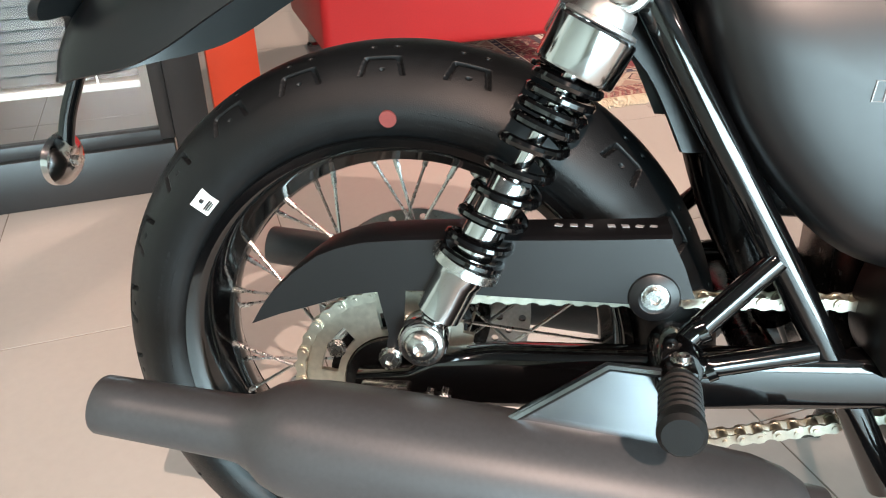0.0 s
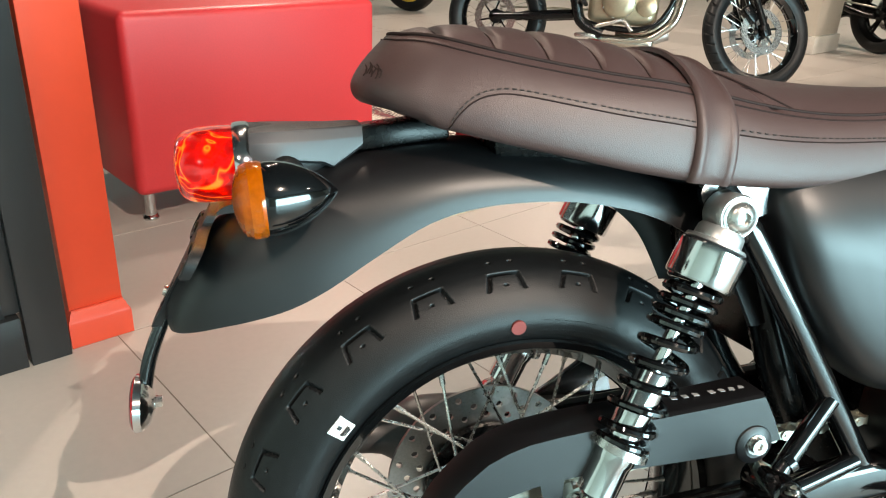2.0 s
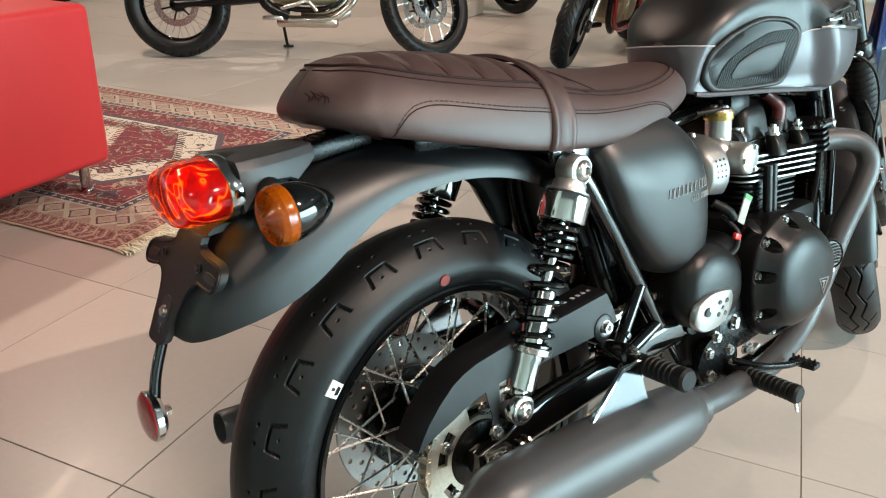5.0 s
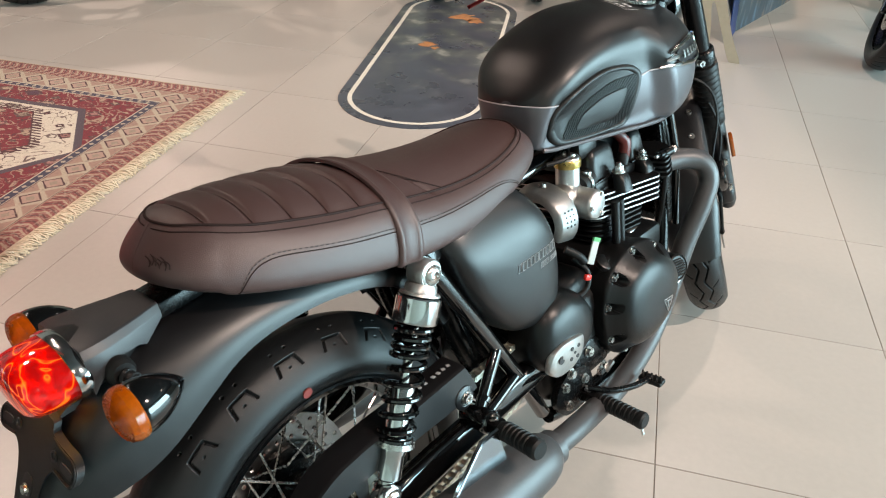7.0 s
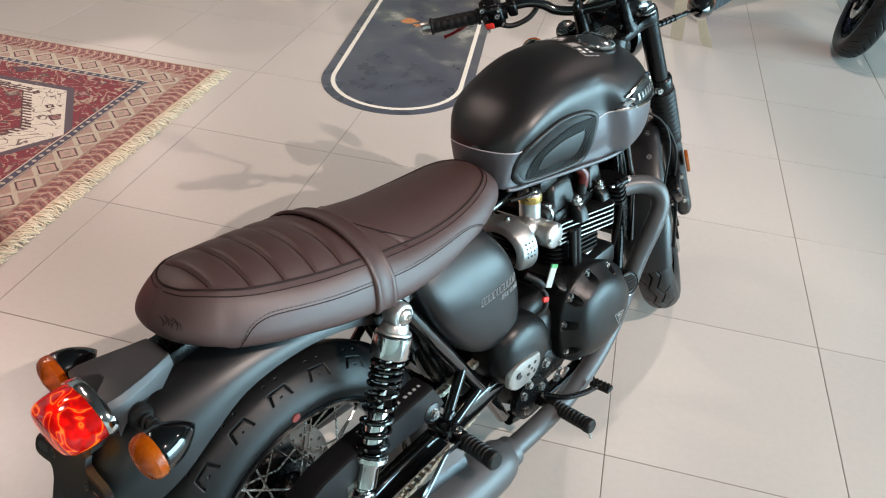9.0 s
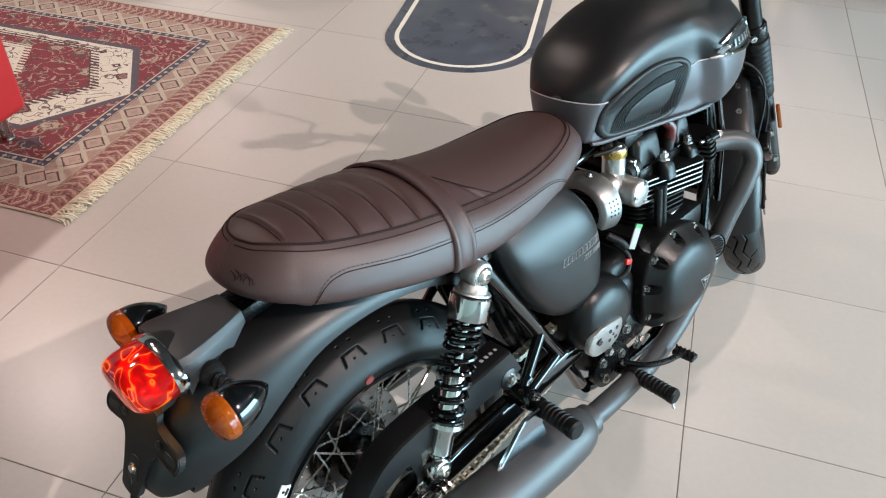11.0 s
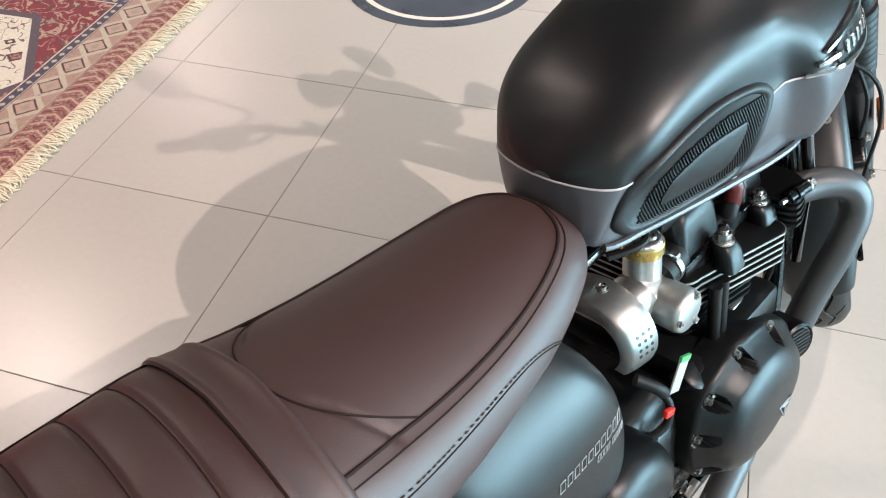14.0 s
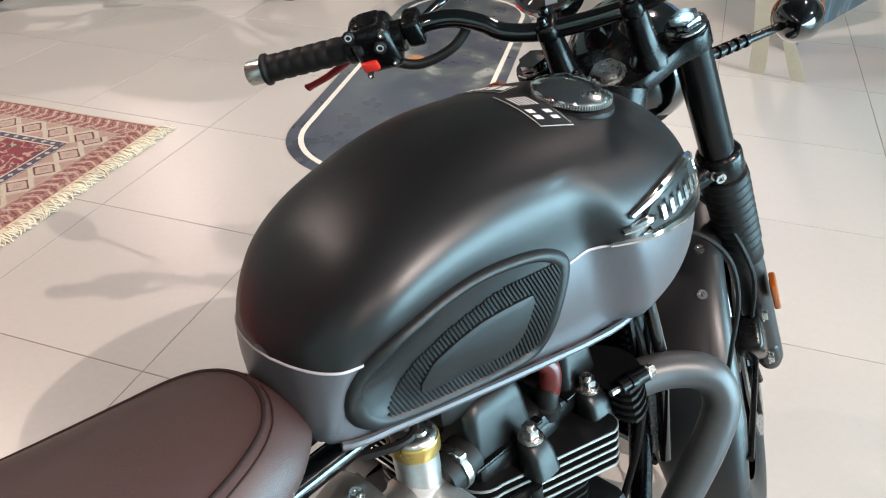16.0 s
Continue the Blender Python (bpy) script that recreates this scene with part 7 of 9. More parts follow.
for s in (-1, 1):
    rocker(s, 0.700, 0.792, 0.708)
    rocker(s, 0.842, 0.905, 0.705)
    for x, y, z in ((0.762, 0.104, 0.652), (0.867, 0.096, 0.646)):
        bm = bmesh.new()
        rings = []
        for dz, hx, hy, oy in ((-0.036, 0.019, 0.016, 0.010), (-0.012, 0.0165, 0.0135, 0.006), (-0.003, 0.0150, 0.0120, 0.001), (0.0, 0.0125, 0.0095, 0.0)):
            rings.append([(x + hx * math.copysign(abs(math.cos(a)) ** 0.55, math.cos(a)), s * (y + oy + hy * math.copysign(abs(math.sin(a)) ** 0.55, math.sin(a))), z + dz) for a in (2 * math.pi * k / 20 for k in range(20))])
        loft(bm, rings)
        tower = part("bolt_tower", bm, ENGINE_BLACK, head, angle=50)
        bm = bmesh.new()
        lathe(bm, [(0, 0.0135), (0.003, 0.0135), (0.003, 0.009)], (x, s * y, z), (0, 0, 1), 20)
        hexbolt(bm, (x, s * y, z + 0.002), (0, 0, 1), 0.0095, 0.012)
        lathe(bm, [(0.014, 0.0055), (0.019, 0.0052), (0.020, 0.0)], (x, s * y, z), (0, 0, 1), 12)
        part("head_bolt", bm, STEEL, tower)
    bm = bmesh.new()
    lathe(bm, [(-0.006, 0.016), (0.006, 0.016), (0.008, 0.0125), (0.026, 0.0120), (0.028, 0.0105), (0.032, 0.0105)], (0.817, s * 0.078, 0.640), (0.12, s * 0.10, 1), 20)
    boot = part("plug_boot", bm, PEG_RUBBER, engine)
    bm = bmesh.new()
    tube(bm, smooth_path([(0.8205, s * 0.081, 0.662), (0.8225, s * 0.083, 0.680), (0.822, s * 0.082, 0.694), (0.812, s * 0.076, 0.708), (0.797, s * 0.068, 0.722)], 4), [0.0118] * 9 + [0.0112] * 4 + [0.0100] * 4, 14, squash=0.86)
    part("plug_cap", bm, RED_PLUG, boot, "dark red spark plug cap")
    for k in range(5):
        bm = bmesh.new()
        z = 0.602 + 0.0125 * k
        out = round_outline([(0.895, 0.058), (0.918, 0.050), (0.938, 0.072), (0.944, 0.100), (0.934, 0.128), (0.912, 0.140), (0.893, 0.130)], 3)
        slab(bm, [(u - 0.003 * k, v) for u, v in out], 0.0046, lambda u, v, w: (u, s * v, z + w + (u - 0.91) * 0.25))
        part("port_fin", bm, ENGINE_BLACK, engine)
    bm = bmesh.new()
    tube(bm, [(0.884, s * 0.126, 0.650), (0.920, s * 0.134, 0.652)], 0.0095, 14)
    lathe(bm, [(0.0, 0.0112), (0.008, 0.0112)], (0.896, s * 0.129, 0.6505), (1, s * 0.2, 0.05), 16)
    part("port_sleeve", bm, SATIN_BLACK, engine)
    bm = bmesh.new()
    hexbolt(bm, (0.920, s * 0.134, 0.652), (1, s * 0.2, 0.05), 0.0075, 0.012)
    tube(bm, [(0.872, s * 0.124, 0.649), (0.888, s * 0.127, 0.650)], 0.004, 8)
    part("port_stud", bm, STEEL, engine)
    bm = bmesh.new()
    lathe(bm, [(-0.012, 0.026), (-0.012, 0.034), (0.004, 0.034), (0.008, 0.029), (0.012, 0.0235)], (0.915, s * 0.085, 0.605), (1, s * 0.35, 0.0), 24)
    part("exhaust_flange", bm, EXHAUST, engine)
    # rubber inlet with its clamp band
    bm = bmesh.new()
    tube(bm, [(0.664, s * 0.072, 0.648), (0.706, s * 0.068, 0.650)], 0.022, 20)
    inlet = part("inlet_rubber", bm, PEG_RUBBER, engine)
    bm = bmesh.new()
    lathe(bm, [(-0.004, 0.0226), (-0.004, 0.0242), (0.004, 0.0242), (0.004, 0.0226)], (0.684, s * 0.070, 0.649), (1, s * -0.1, 0.05), 28)
    box(bm, (0.684, s * 0.082, 0.671), (0.010, 0.014, 0.010), bevel=0.002)
    part("clamp_band", bm, STEEL, inlet, "bright steel clamp band")
# side tube and rib down to the crankcase
bm = bmesh.new()
for x in (0.735, 0.752):
    tube(bm, [(x, -0.112, 0.600), (x + 0.002, -0.114, 0.480)], 0.009, 12)
part("oil_pipe", bm, ENGINE_BLACK, engine)
bm = bmesh.new()
box(bm, (0.825, -0.104, 0.498), (0.055, 0.012, 0.016), Matrix.Rotation(0.1, 4, "Y"), bevel=0.004)
part("name_plate", bm, ALUMINIUM, engine, "small polished alloy plate")

# ---- throttle body styled as a carburettor ----
bm = bmesh.new()
lathe(bm, [(-0.050, 0.0), (-0.050, 0.024), (-0.026, 0.026), (-0.020, 0.030), (0.002, 0.028), (0.018, 0.021), (0.024, 0.0)], (0.650, -0.066, 0.636), (1, 0, 0.05), 28)
lathe(bm, [(0.0, 0.0), (0.0, 0.029), (0.040, 0.029), (0.046, 0.027), (0.048, 0.024), (0.048, 0.0)], (0.650, -0.078, 0.627), (0, -1, 0), 32)
carb = part("throttle_body", bm, ALUMINIUM, bike, "silver carburettor-style throttle body with gold ring")
for k in range(3):
    a = radians(120 * k + 60)
    bm = bmesh.new()
    bolt(bm, (0.650 + 0.0225 * math.cos(a), -0.1255, 0.627 + 0.0225 * math.sin(a)), (0, -1, 0), 0.0045, 0.004)
    part("screw", bm, STEEL, carb)
OC = Vector((0.650, -0.062, 0.652))
bm = bmesh.new()
lathe(bm, [(-0.025, 0.0215), (0.045, 0.0215), (0.045, 0.0)], OC, (0, 0, 1), 28)
part("top_cylinder", bm, ALUMINIUM, carb)
bm = bmesh.new()
lathe(bm, [(0.042, 0.0215), (0.042, 0.0238), (0.044, 0.0245), (0.056, 0.0245), (0.058, 0.0235), (0.058, 0.020)], OC, (0, 0, 1), 36)
part("gold_ring", bm, GOLD, carb, "gold knurled ring", angle=25)
bm = bmesh.new()
lathe(bm, [(0.050, 0.0225), (0.059, 0.0225), (0.062, 0.0205), (0.0635, 0.017), (0.0635, 0.0)], OC, (0, 0, 1), 32)
for y in (-0.008, 0.008):
    lathe(bm, [(0.0634, 0.0075), (0.067, 0.0068), (0.068, 0.004), (0.0655, 0.0)], OC + Vector((0.002, y, 0)), (0, 0, 1), 16)
part("cap_top", bm, STEEL, carb)
# curved perforated shield behind it
SHC = Vector((0.556, -0.048, 0.610))


def shield_at(deg, x, lift=0.0):
    r = 0.0560 + 0.0095 * math.sin(min(x / 0.052, 1.0) * math.pi / 2) + lift - 0.012 * max(0.0, (x - 0.046) / 0.006) ** 2 - 0.012 * max(0.0, (0.006 - x) / 0.006) ** 2
    a = radians(deg)
    return SHC + Vector((x, -r * math.sin(a), r * math.cos(a)))


bm = bmesh.new()
loft(bm, [[shield_at(-40 + 165 * k / 30, 0.052 * j / 12) for j in range(13)] for k in range(31)], closed=False, caps=False)
bmesh.ops.solidify(bm, geom=bm.faces[:], thickness=0.0025)
shield = part("shield", bm, ALUMINIUM, carb, "brushed alloy shield with rows of holes", angle=50)
for r in range(3):
    for k in range(4):
        deg, x = 66 + 9.0 * k, 0.018 + 0.009 * r
        p = shield_at(deg, x, -0.001)
        bm = bmesh.new()
        lathe(bm, [(-0.002, 0.0), (-0.002, 0.0024), (0.0014, 0.0024), (0.0014, 0.0)], p, Vector((-0.1, -math.sin(radians(deg)), math.cos(radians(deg)))), 10)
        part("hole", bm, DARK_PRINT, shield)
bm = bmesh.new()
bolt(bm, shield_at(2, 0.030, -0.001), (0, 0, 1), 0.0062, 0.006)
part("shield_bolt", bm, STEEL, shield)

# ---- odds and ends between engine and frame ----
bm = bmesh.new()
tube(bm, smooth_path([(0.60, -0.10, 0.53), (0.61, -0.125, 0.505), (0.60, -0.13, 0.475), (0.575, -0.12, 0.46)], 5), 0.0055, 12)
tube(bm, smooth_path([(0.575, -0.10, 0.56), (0.59, -0.12, 0.545), (0.60, -0.125, 0.53)], 5), 0.008, 12)
part("hose", bm, PEG_RUBBER, bike)
bm = bmesh.new()
box(bm, (0.628, -0.128, 0.540), (0.024, 0.003, 0.050), Matrix.Rotation(0.5, 4, "Y"), bevel=0.001)
tag = part("paper_tag", bm, material("paper", (0.34, 0.34, 0.32), 0.8, vary=0.2, grain=350), bike, "white and green paper tag on the hose")
bm = bmesh.new()
box(bm, (0.639, -0.1285, 0.561), (0.0245, 0.0036, 0.008), Matrix.Rotation(0.5, 4, "Y"))
part("green_strip", bm, material("green_print", (0.05, 0.28, 0.10), 0.5), tag)
bm = bmesh.new()
box(bm, (0.600, -0.132, 0.498), (0.020, 0.008, 0.012), Matrix.Rotation(0.4, 4, "Y"), bevel=0.003)
part("red_clip", bm, RED_SWITCH, bike, "bright red plastic clip")
for k, pts in enumerate(([(0.60, -0.05, 0.71), (0.64, -0.07, 0.715), (0.67, -0.05, 0.72), (0.70, -0.05, 0.725)], [(0.97, -0.07, 0.72), (0.985, -0.09, 0.62), (0.975, -0.09, 0.50), (0.95, -0.08, 0.40)], [(0.99, -0.06, 0.73), (1.0, -0.085, 0.65), (0.985, -0.09, 0.55)])):
    bm = bmesh.new()
    tube(bm, smooth_path(pts, 6), (0.0045, 0.005, 0.004)[k], 8)
    part("cable", bm, PEG_RUBBER, bike)
bm = bmesh.new()
box(bm, (0.715, 0.0, 0.712), (0.07, 0.14, 0.045), bevel=0.014)
part("airbox", bm, ENGINE_BLACK, bike)
# radiator with its fins and shroud between the down tubes
bm = bmesh.new()
box(bm, (1.005, 0, 0.565), (0.030, 0.17, 0.26), Matrix.Rotation(radians(-12), 4, "Y"), bevel=0.006)
radiator = part("radiator", bm, SATIN_BLACK, bike, "narrow black radiator")
for k in range(18):
    bm = bmesh.new()
    z = 0.46 + 0.0125 * k
    box(bm, (0.987 - (z - 0.565) * 0.21, 0, z), (0.006, 0.16, 0.003))
    part("radiator_fin", bm, SATIN_BLACK, radiator)
for s in (-1, 1):
    bm = bmesh.new()
    tube(bm, [(0.975, 0.098 * s, 0.725), (1.0, 0.105 * s, 0.62), (1.02, 0.10 * s, 0.44)], 0.0085, 10)
    part("shroud_rail", bm, GLOSS_BLACK, radiator)
# crankcase lower bolts and silver tab
for x, y, z in ((0.60, -0.13, 0.33), (0.625, -0.14, 0.275), (0.50, -0.155, 0.345), (0.575, -0.145, 0.35), (0.66, -0.125, 0.262)):
    bm = bmesh.new()
    hexbolt(bm, (x, y, z), (0, -1, 0), 0.0085, 0.009)
    part("case_bolt", bm, STEEL, engine)
bm = bmesh.new()
box(bm, (0.668, -0.135, 0.258), (0.030, 0.012, 0.008), Matrix.Rotation(-0.3, 4, "Y"), bevel=0.002)
part("label_tab", bm, ALUMINIUM, engine)
bm = bmesh.new()
box(bm, (0.545, -0.118, 0.41), (0.09, 0.02, 0.10), bevel=0.008)
box(bm, (0.62, -0.118, 0.31), (0.12, 0.02, 0.08), bevel=0.008)
part("gearbox_end", bm, SATIN_BLACK, engine)

# all that stands over the mid plane or on its far side lies a little further towards the stand
for ob in bike.children_recursive:
    if ob.type != "MESH" or ob is rear_wheel or ob.parent is rear_wheel or ob.parent is chain:
        continue
    up_line = [o for o in (ob, ob.parent, ob.parent.parent) if o]
    on_tank_part = any(o.name.startswith(("fuel_tank", "knee_pad", "filler_cap", "tank_badge")) for o in up_line)
    for v in ob.data.vertices:
        if on_tank_part:
            v.co.z += 0.012 * bump_step(v.co.z, 0.79, 0.90) * bump_step(v.co.y, -0.11, 0.04) * bump_step(v.co.x, 0.64, 0.84)
            v.co.y += 0.010 * bump_step(v.co.y, 0.03, 0.12)
        v.co.y += 2 * MID * bump_step(v.co.y, -0.10, 0.10) * (bump_step(v.co.x, 0.53, 0.68) if on_tank_part else 1.0)

# ---- steered front end ----
STEER = Matrix.Translation((1.0887, 0.0257, 0.9223)) @ Matrix.Rotation(radians(-25.1), 4, "Y") @ Matrix.Rotation(radians(30.4), 4, "Z")
OFF, DROP, FORK = 0.050, -0.678, 0.0955


def steer_part(name, bm, mat, parent=None, label="", angle=38):
    bmesh.ops.transform(bm, matrix=STEER, verts=bm.verts)
    return part(name, bm, mat, parent or bike, label, angle)


def straight(p):
    return STEER.inverted() @ Vector(p)


FORK_BLACK = material("fork_black_enamel", (0.003, 0.003, 0.0032), 0.20, vary=0.1, grain=60)
FORK_BLACK.node_tree.nodes["Principled BSDF"].inputs["Specular IOR Level"].default_value = 0.22
for s in (-1, 1):
    y = FORK * s
    bm = bmesh.new()
    lathe(bm, [(-0.205, 0.0), (-0.205, 0.0235), (-0.010, 0.0235), (-0.008, 0.0255), (0.010, 0.0255), (0.012, 0.022), (0.012, 0)], (OFF, y, 0), (0, 0, 1), 28)
    leg = steer_part("fork_tube", bm, FORK_BLACK, label="black telescopic fork leg with rubber gaiter")
    bm = bmesh.new()
    hexbolt(bm, STEER @ Vector((OFF, y, 0.012)), STEER.to_3x3() @ Vector((0, 0, 1)), 0.0195, 0.012)
    part("fork_cap", bm, CHROME, leg, "bright hexagonal fork cap")
    bm = bmesh.new()
    lathe(bm, [(-0.236, 0.020), (-0.236, 0.0300), (-0.232, 0.0315), (-0.202, 0.0315), (-0.197, 0.0290), (-0.194, 0.024)], (OFF, y, 0), (0, 0, 1), 28)
    tube(bm, [(OFF - 0.005, y * 0.97, -0.217), (OFF - 0.04, y * 0.45, -0.217), (0, 0, -0.217)], [0.017, 0.019, 0.024], 12)
    steer_part("lower_yoke", bm, SATIN_BLACK, leg)
    bm = bmesh.new()
    bolt(bm, STEER @ Vector((OFF - 0.026, y - 0.006 * s, -0.214)), STEER.to_3x3() @ Vector((-0.9, s * 0.45, 0)), 0.008, 0.014)
    part("clamp_bolt", bm, STEEL, leg)
    bm = bmesh.new()
    prof = [(-0.234, 0.026), (-0.237, 0.0335)]
    for k in range(9):
        z = -0.243 - 0.0160 * k
        w = 0.0345 - 0.0003 * k
        prof += [(z, w - 0.0035), (z - 0.005, w), (z - 0.010, w), (z - 0.0138, w - 0.0035)]
    prof += [(-0.390, 0.030), (-0.418, 0.0305), (-0.421, 0.027)]
    lathe(bm, prof, (OFF, y, 0), (0, 0, 1), 32)
    steer_part("gaiter", bm, PEG_RUBBER, leg, "ribbed black rubber fork gaiter", angle=60)
    bm = bmesh.new()
    lathe(bm, [(-0.41, 0.026), (-0.45, 0.0275), (-0.60, 0.0255), (DROP + 0.01, 0.025), (DROP - 0.03, 0.024), (DROP - 0.05, 0.018), (DROP - 0.052, 0)], (OFF, y, 0), (0, 0, 1), 28)
    box(bm, (OFF + 0.002, y, DROP), (0.055, 0.040, 0.060), bevel=0.012, segments=3)
    steer_part("fork_slider", bm, MATT_BLACK, leg)
    bm = bmesh.new()
    box(bm, (OFF - 0.024, y + 0.034 * s, -0.492), (0.030, 0.010, 0.062), bevel=0.003)
    steer_part("side_reflector", bm, material("amber_reflector", (0.30, 0.07, 0.01), 0.2, vary=0.15, grain=500), leg, "amber side reflector")

# top yoke, risers, bar
bm = bmesh.new()
rows = []
for k in range(33):
    t = -1 + k / 16
    v = 0.122 * t
    near = max(0.0, abs(t) - 0.70) / 0.30
    back, ahead = -0.030 + (OFF - 0.002) * bump_step(abs(t), 0.25, 0.80), OFF + 0.014 + 0.016 * bump_step(abs(t), 0.55, 0.85)
    shrink = math.sqrt(max(1 - near * near, 0.02))
    c, h = (back + ahead) / 2, (ahead - back) / 2 * shrink
    lo, hi = -0.018, 0.005 + 0.004 * bump_step(abs(t), 0.60, 0.80)
    rows.append([(c + h * a, v, b) for a, b in ((-1, lo + 0.006), (-0.9, lo), (0.9, lo), (1, lo + 0.006), (1, hi - 0.006), (0.93, hi - 0.001), (0.8, hi), (-0.8, hi), (-0.93, hi - 0.001), (-1, hi - 0.006))])
loft(bm, rows)
yoke = steer_part("top_yoke", bm, SATIN_BLACK, label="black cast top yoke")
bm = bmesh.new()
hexbolt(bm, (0, 0, 0.004), (0, 0, 1), 0.0185, 0.013)
steer_part("stem_nut", bm, STEEL, yoke)
bm = bmesh.new()
lathe(bm, [(0.004, 0.0), (0.004, 0.026), (0.018, 0.026), (0.022, 0.022), (0.018, 0.015), (0.017, 0.0)], (-0.012, 0.052, 0.0), (-0.2, 0, 1), 28)
steer_part("ignition_lock", bm, GLOSS_BLACK, yoke)
bm = bmesh.new()
lathe(bm, [(-0.21, 0.020), (0.0, 0.020)], (0, 0, 0), (0, 0, 1), 20)
steer_part("steering_stem", bm, SATIN_BLACK, yoke)
LEFT = [(1.052, 0.047, 0.994), (1.030, 0.083, 0.988), (1.0005, 0.1108, 0.9935), (0.9821, 0.1287, 1.0068), (0.958, 0.1505, 1.0165), (0.9289, 0.1739, 1.0145), (0.8713, 0.2275, 0.9985), (0.7898, 0.3267, 0.9799)]
left = [straight(p) for p in LEFT]
right = [Vector((p.x, -p.y, p.z)) for p in reversed(left)]
bm = bmesh.new()
tube(bm, smooth_path(right + left, 6), 0.0112, 14)
bar = steer_part("handlebar", bm, GLOSS_BLACK, label="black swept-back handlebar")
for y in (-0.050, 0.050):
    bm = bmesh.new()
    c = Vector((0.010, 0, straight((1.040, 0.065, 0.990)).z))
    box(bm, (c.x, y, c.z + 0.002), (0.038, 0.026, 0.026), bevel=0.009, segments=3)
    lathe(bm, [(-c.z, 0.023), (-c.z + 0.012, 0.0225), (-c.z + 0.020, 0.0175), (-0.020, 0.0150), (-0.006, 0.0150)], (c.x, y, c.z), (0, 0, 1), 24)
    clamp = steer_part("bar_clamp", bm, SATIN_BLACK)
    for dx in (-0.011, 0.011):
        bm = bmesh.new()
        bolt(bm, STEER @ Vector((c.x + dx, y, c.z + 0.016)), STEER.to_3x3() @ Vector((0, 0, 1)), 0.006, 0.007)
        part("clamp_bolt", bm, GLOSS_BLACK, clamp)


MIRROR = material("silvered_glass", (0.86, 0.88, 0.88), 0.02, metal=1.0, vary=0.02, spread=0.01)
LEVER_RED = material("red_anodised_lever", (0.36, 0.03, 0.035), 0.3, metal=0.5, vary=0.1)


def grip_end(a, b, side):
    """A rubber grip with its steel end weight, outwards from a to b."""
    d = (b - a).normalized()
    L = (b - a).length
    bm = bmesh.new()
    prof = [(0.0, 0.012), (0.0, 0.0185), (0.006, 0.0190), (0.010, 0.0160)]
    k = 0.016
    while k < L - 0.02:
        prof += [(k, 0.0158), (k + 0.002, 0.0166), (k + 0.011, 0.0166), (k + 0.013, 0.0158)]
        k += 0.016
    prof += [(L - 0.006, 0.0165), (L - 0.004, 0.0195), (L, 0.0195), (L, 0.012)]
    lathe(bm, prof, a, d, 24)
    g = steer_part("grip", bm, PEG_RUBBER, bar, "black rubber grip with steel end weight", angle=25)
    bm = bmesh.new()
    lathe(bm, [(L, 0.0), (L, 0.0150), (L + 0.020, 0.0150), (L + 0.022, 0.0140), (L + 0.022, 0.010), (L + 0.019, 0.009), (L + 0.019, 0)], a, d, 24)
    steer_part("bar_end", bm, STEEL, bar)
    # switch pod
    c = a - d * 0.022
    u = Vector((0, 0, 1))
    w = d.cross(u).normalized()
    turn = Matrix((d, w, u)).transposed()
    bm = bmesh.new()
    box(bm, c - d * 0.006, (0.052, 0.050, 0.060), turn, bevel=0.012, segments=4)
    box(bm, c - d * 0.008 + u * 0.026, (0.030, 0.034, 0.014), turn, bevel=0.005, segments=3)
    tube(bm, [c - d * 0.030, c - d * 0.040], 0.019, 20)
    pod = steer_part("switch_pod", bm, SATIN_BLACK, bar, "black switch housing")
    back = -w if (STEER.to_3x3() @ w).x > 0 else w
    for du, dw, sz, m, nm in ((0.006, -0.015, (0.020, 0.008, 0.013), RED_SWITCH if side > 0 else SATIN_BLACK, "red_switch" if side > 0 else "switch"), (0.009, 0.009, (0.010, 0.014, 0.011), PLASTIC, "switch_knob")):
        bm = bmesh.new()
        box(bm, c + d * du + back * 0.026 + u * dw, sz, turn, bevel=0.003)
        steer_part(nm, bm, m, pod)
    for du, dw, r in ((-0.016, 0.006, 0.0075), (0.012, 0.028, 0.0070)):
        bm = bmesh.new()
        lathe(bm, [(0, r), (0.004, r), (0.005, r * 0.85), (0.004, r * 0.6), (0.004, 0)], c + d * du + back * 0.024 + u * dw, back, 18)
        knob = steer_part("push_button", bm, PLASTIC, pod)
        bm = bmesh.new()
        lathe(bm, [(0.0042, r * 0.62), (0.0048, r * 0.5), (0.0042, r * 0.38)], c + d * du + back * 0.024 + u * dw, back, 14)
        steer_part("button_mark", bm, GREY_PRINT, pod)
    for du, dw in ((-0.024, 0.020), (-0.024, -0.018), (0.012, -0.027)):
        bm = bmesh.new()
        lathe(bm, [(0, 0.0042), (0.003, 0.0040), (0.003, 0.0022), (0.001, 0.0)], c + d * du + back * 0.024 + u * dw, back, 12)
        steer_part("pod_screw", bm, STEEL, pod)
    # lever perch with its clamp, and the cable that loops back under the bar
    bm = bmesh.new()
    g = c - d * 0.052 - back * 0.012
    box(bm, g, (0.022, 0.040, 0.034), turn, bevel=0.006, segments=3)
    box(bm, g - back * 0.020 - u * 0.012, (0.040, 0.016, 0.014), turn, bevel=0.004)
    steer_part("lever_perch", bm, SATIN_BLACK, bar)
    bm = bmesh.new()
    tube(bm, smooth_path([c - d * 0.010 - u * 0.030, c - d * 0.040 - u * 0.046 - back * 0.004, c - d * 0.085 - u * 0.040 - back * 0.016, c - d * 0.120 - u * 0.014 - back * 0.034], 6), 0.0062, 10)
    steer_part("cable", bm, PEG_RUBBER, bar)
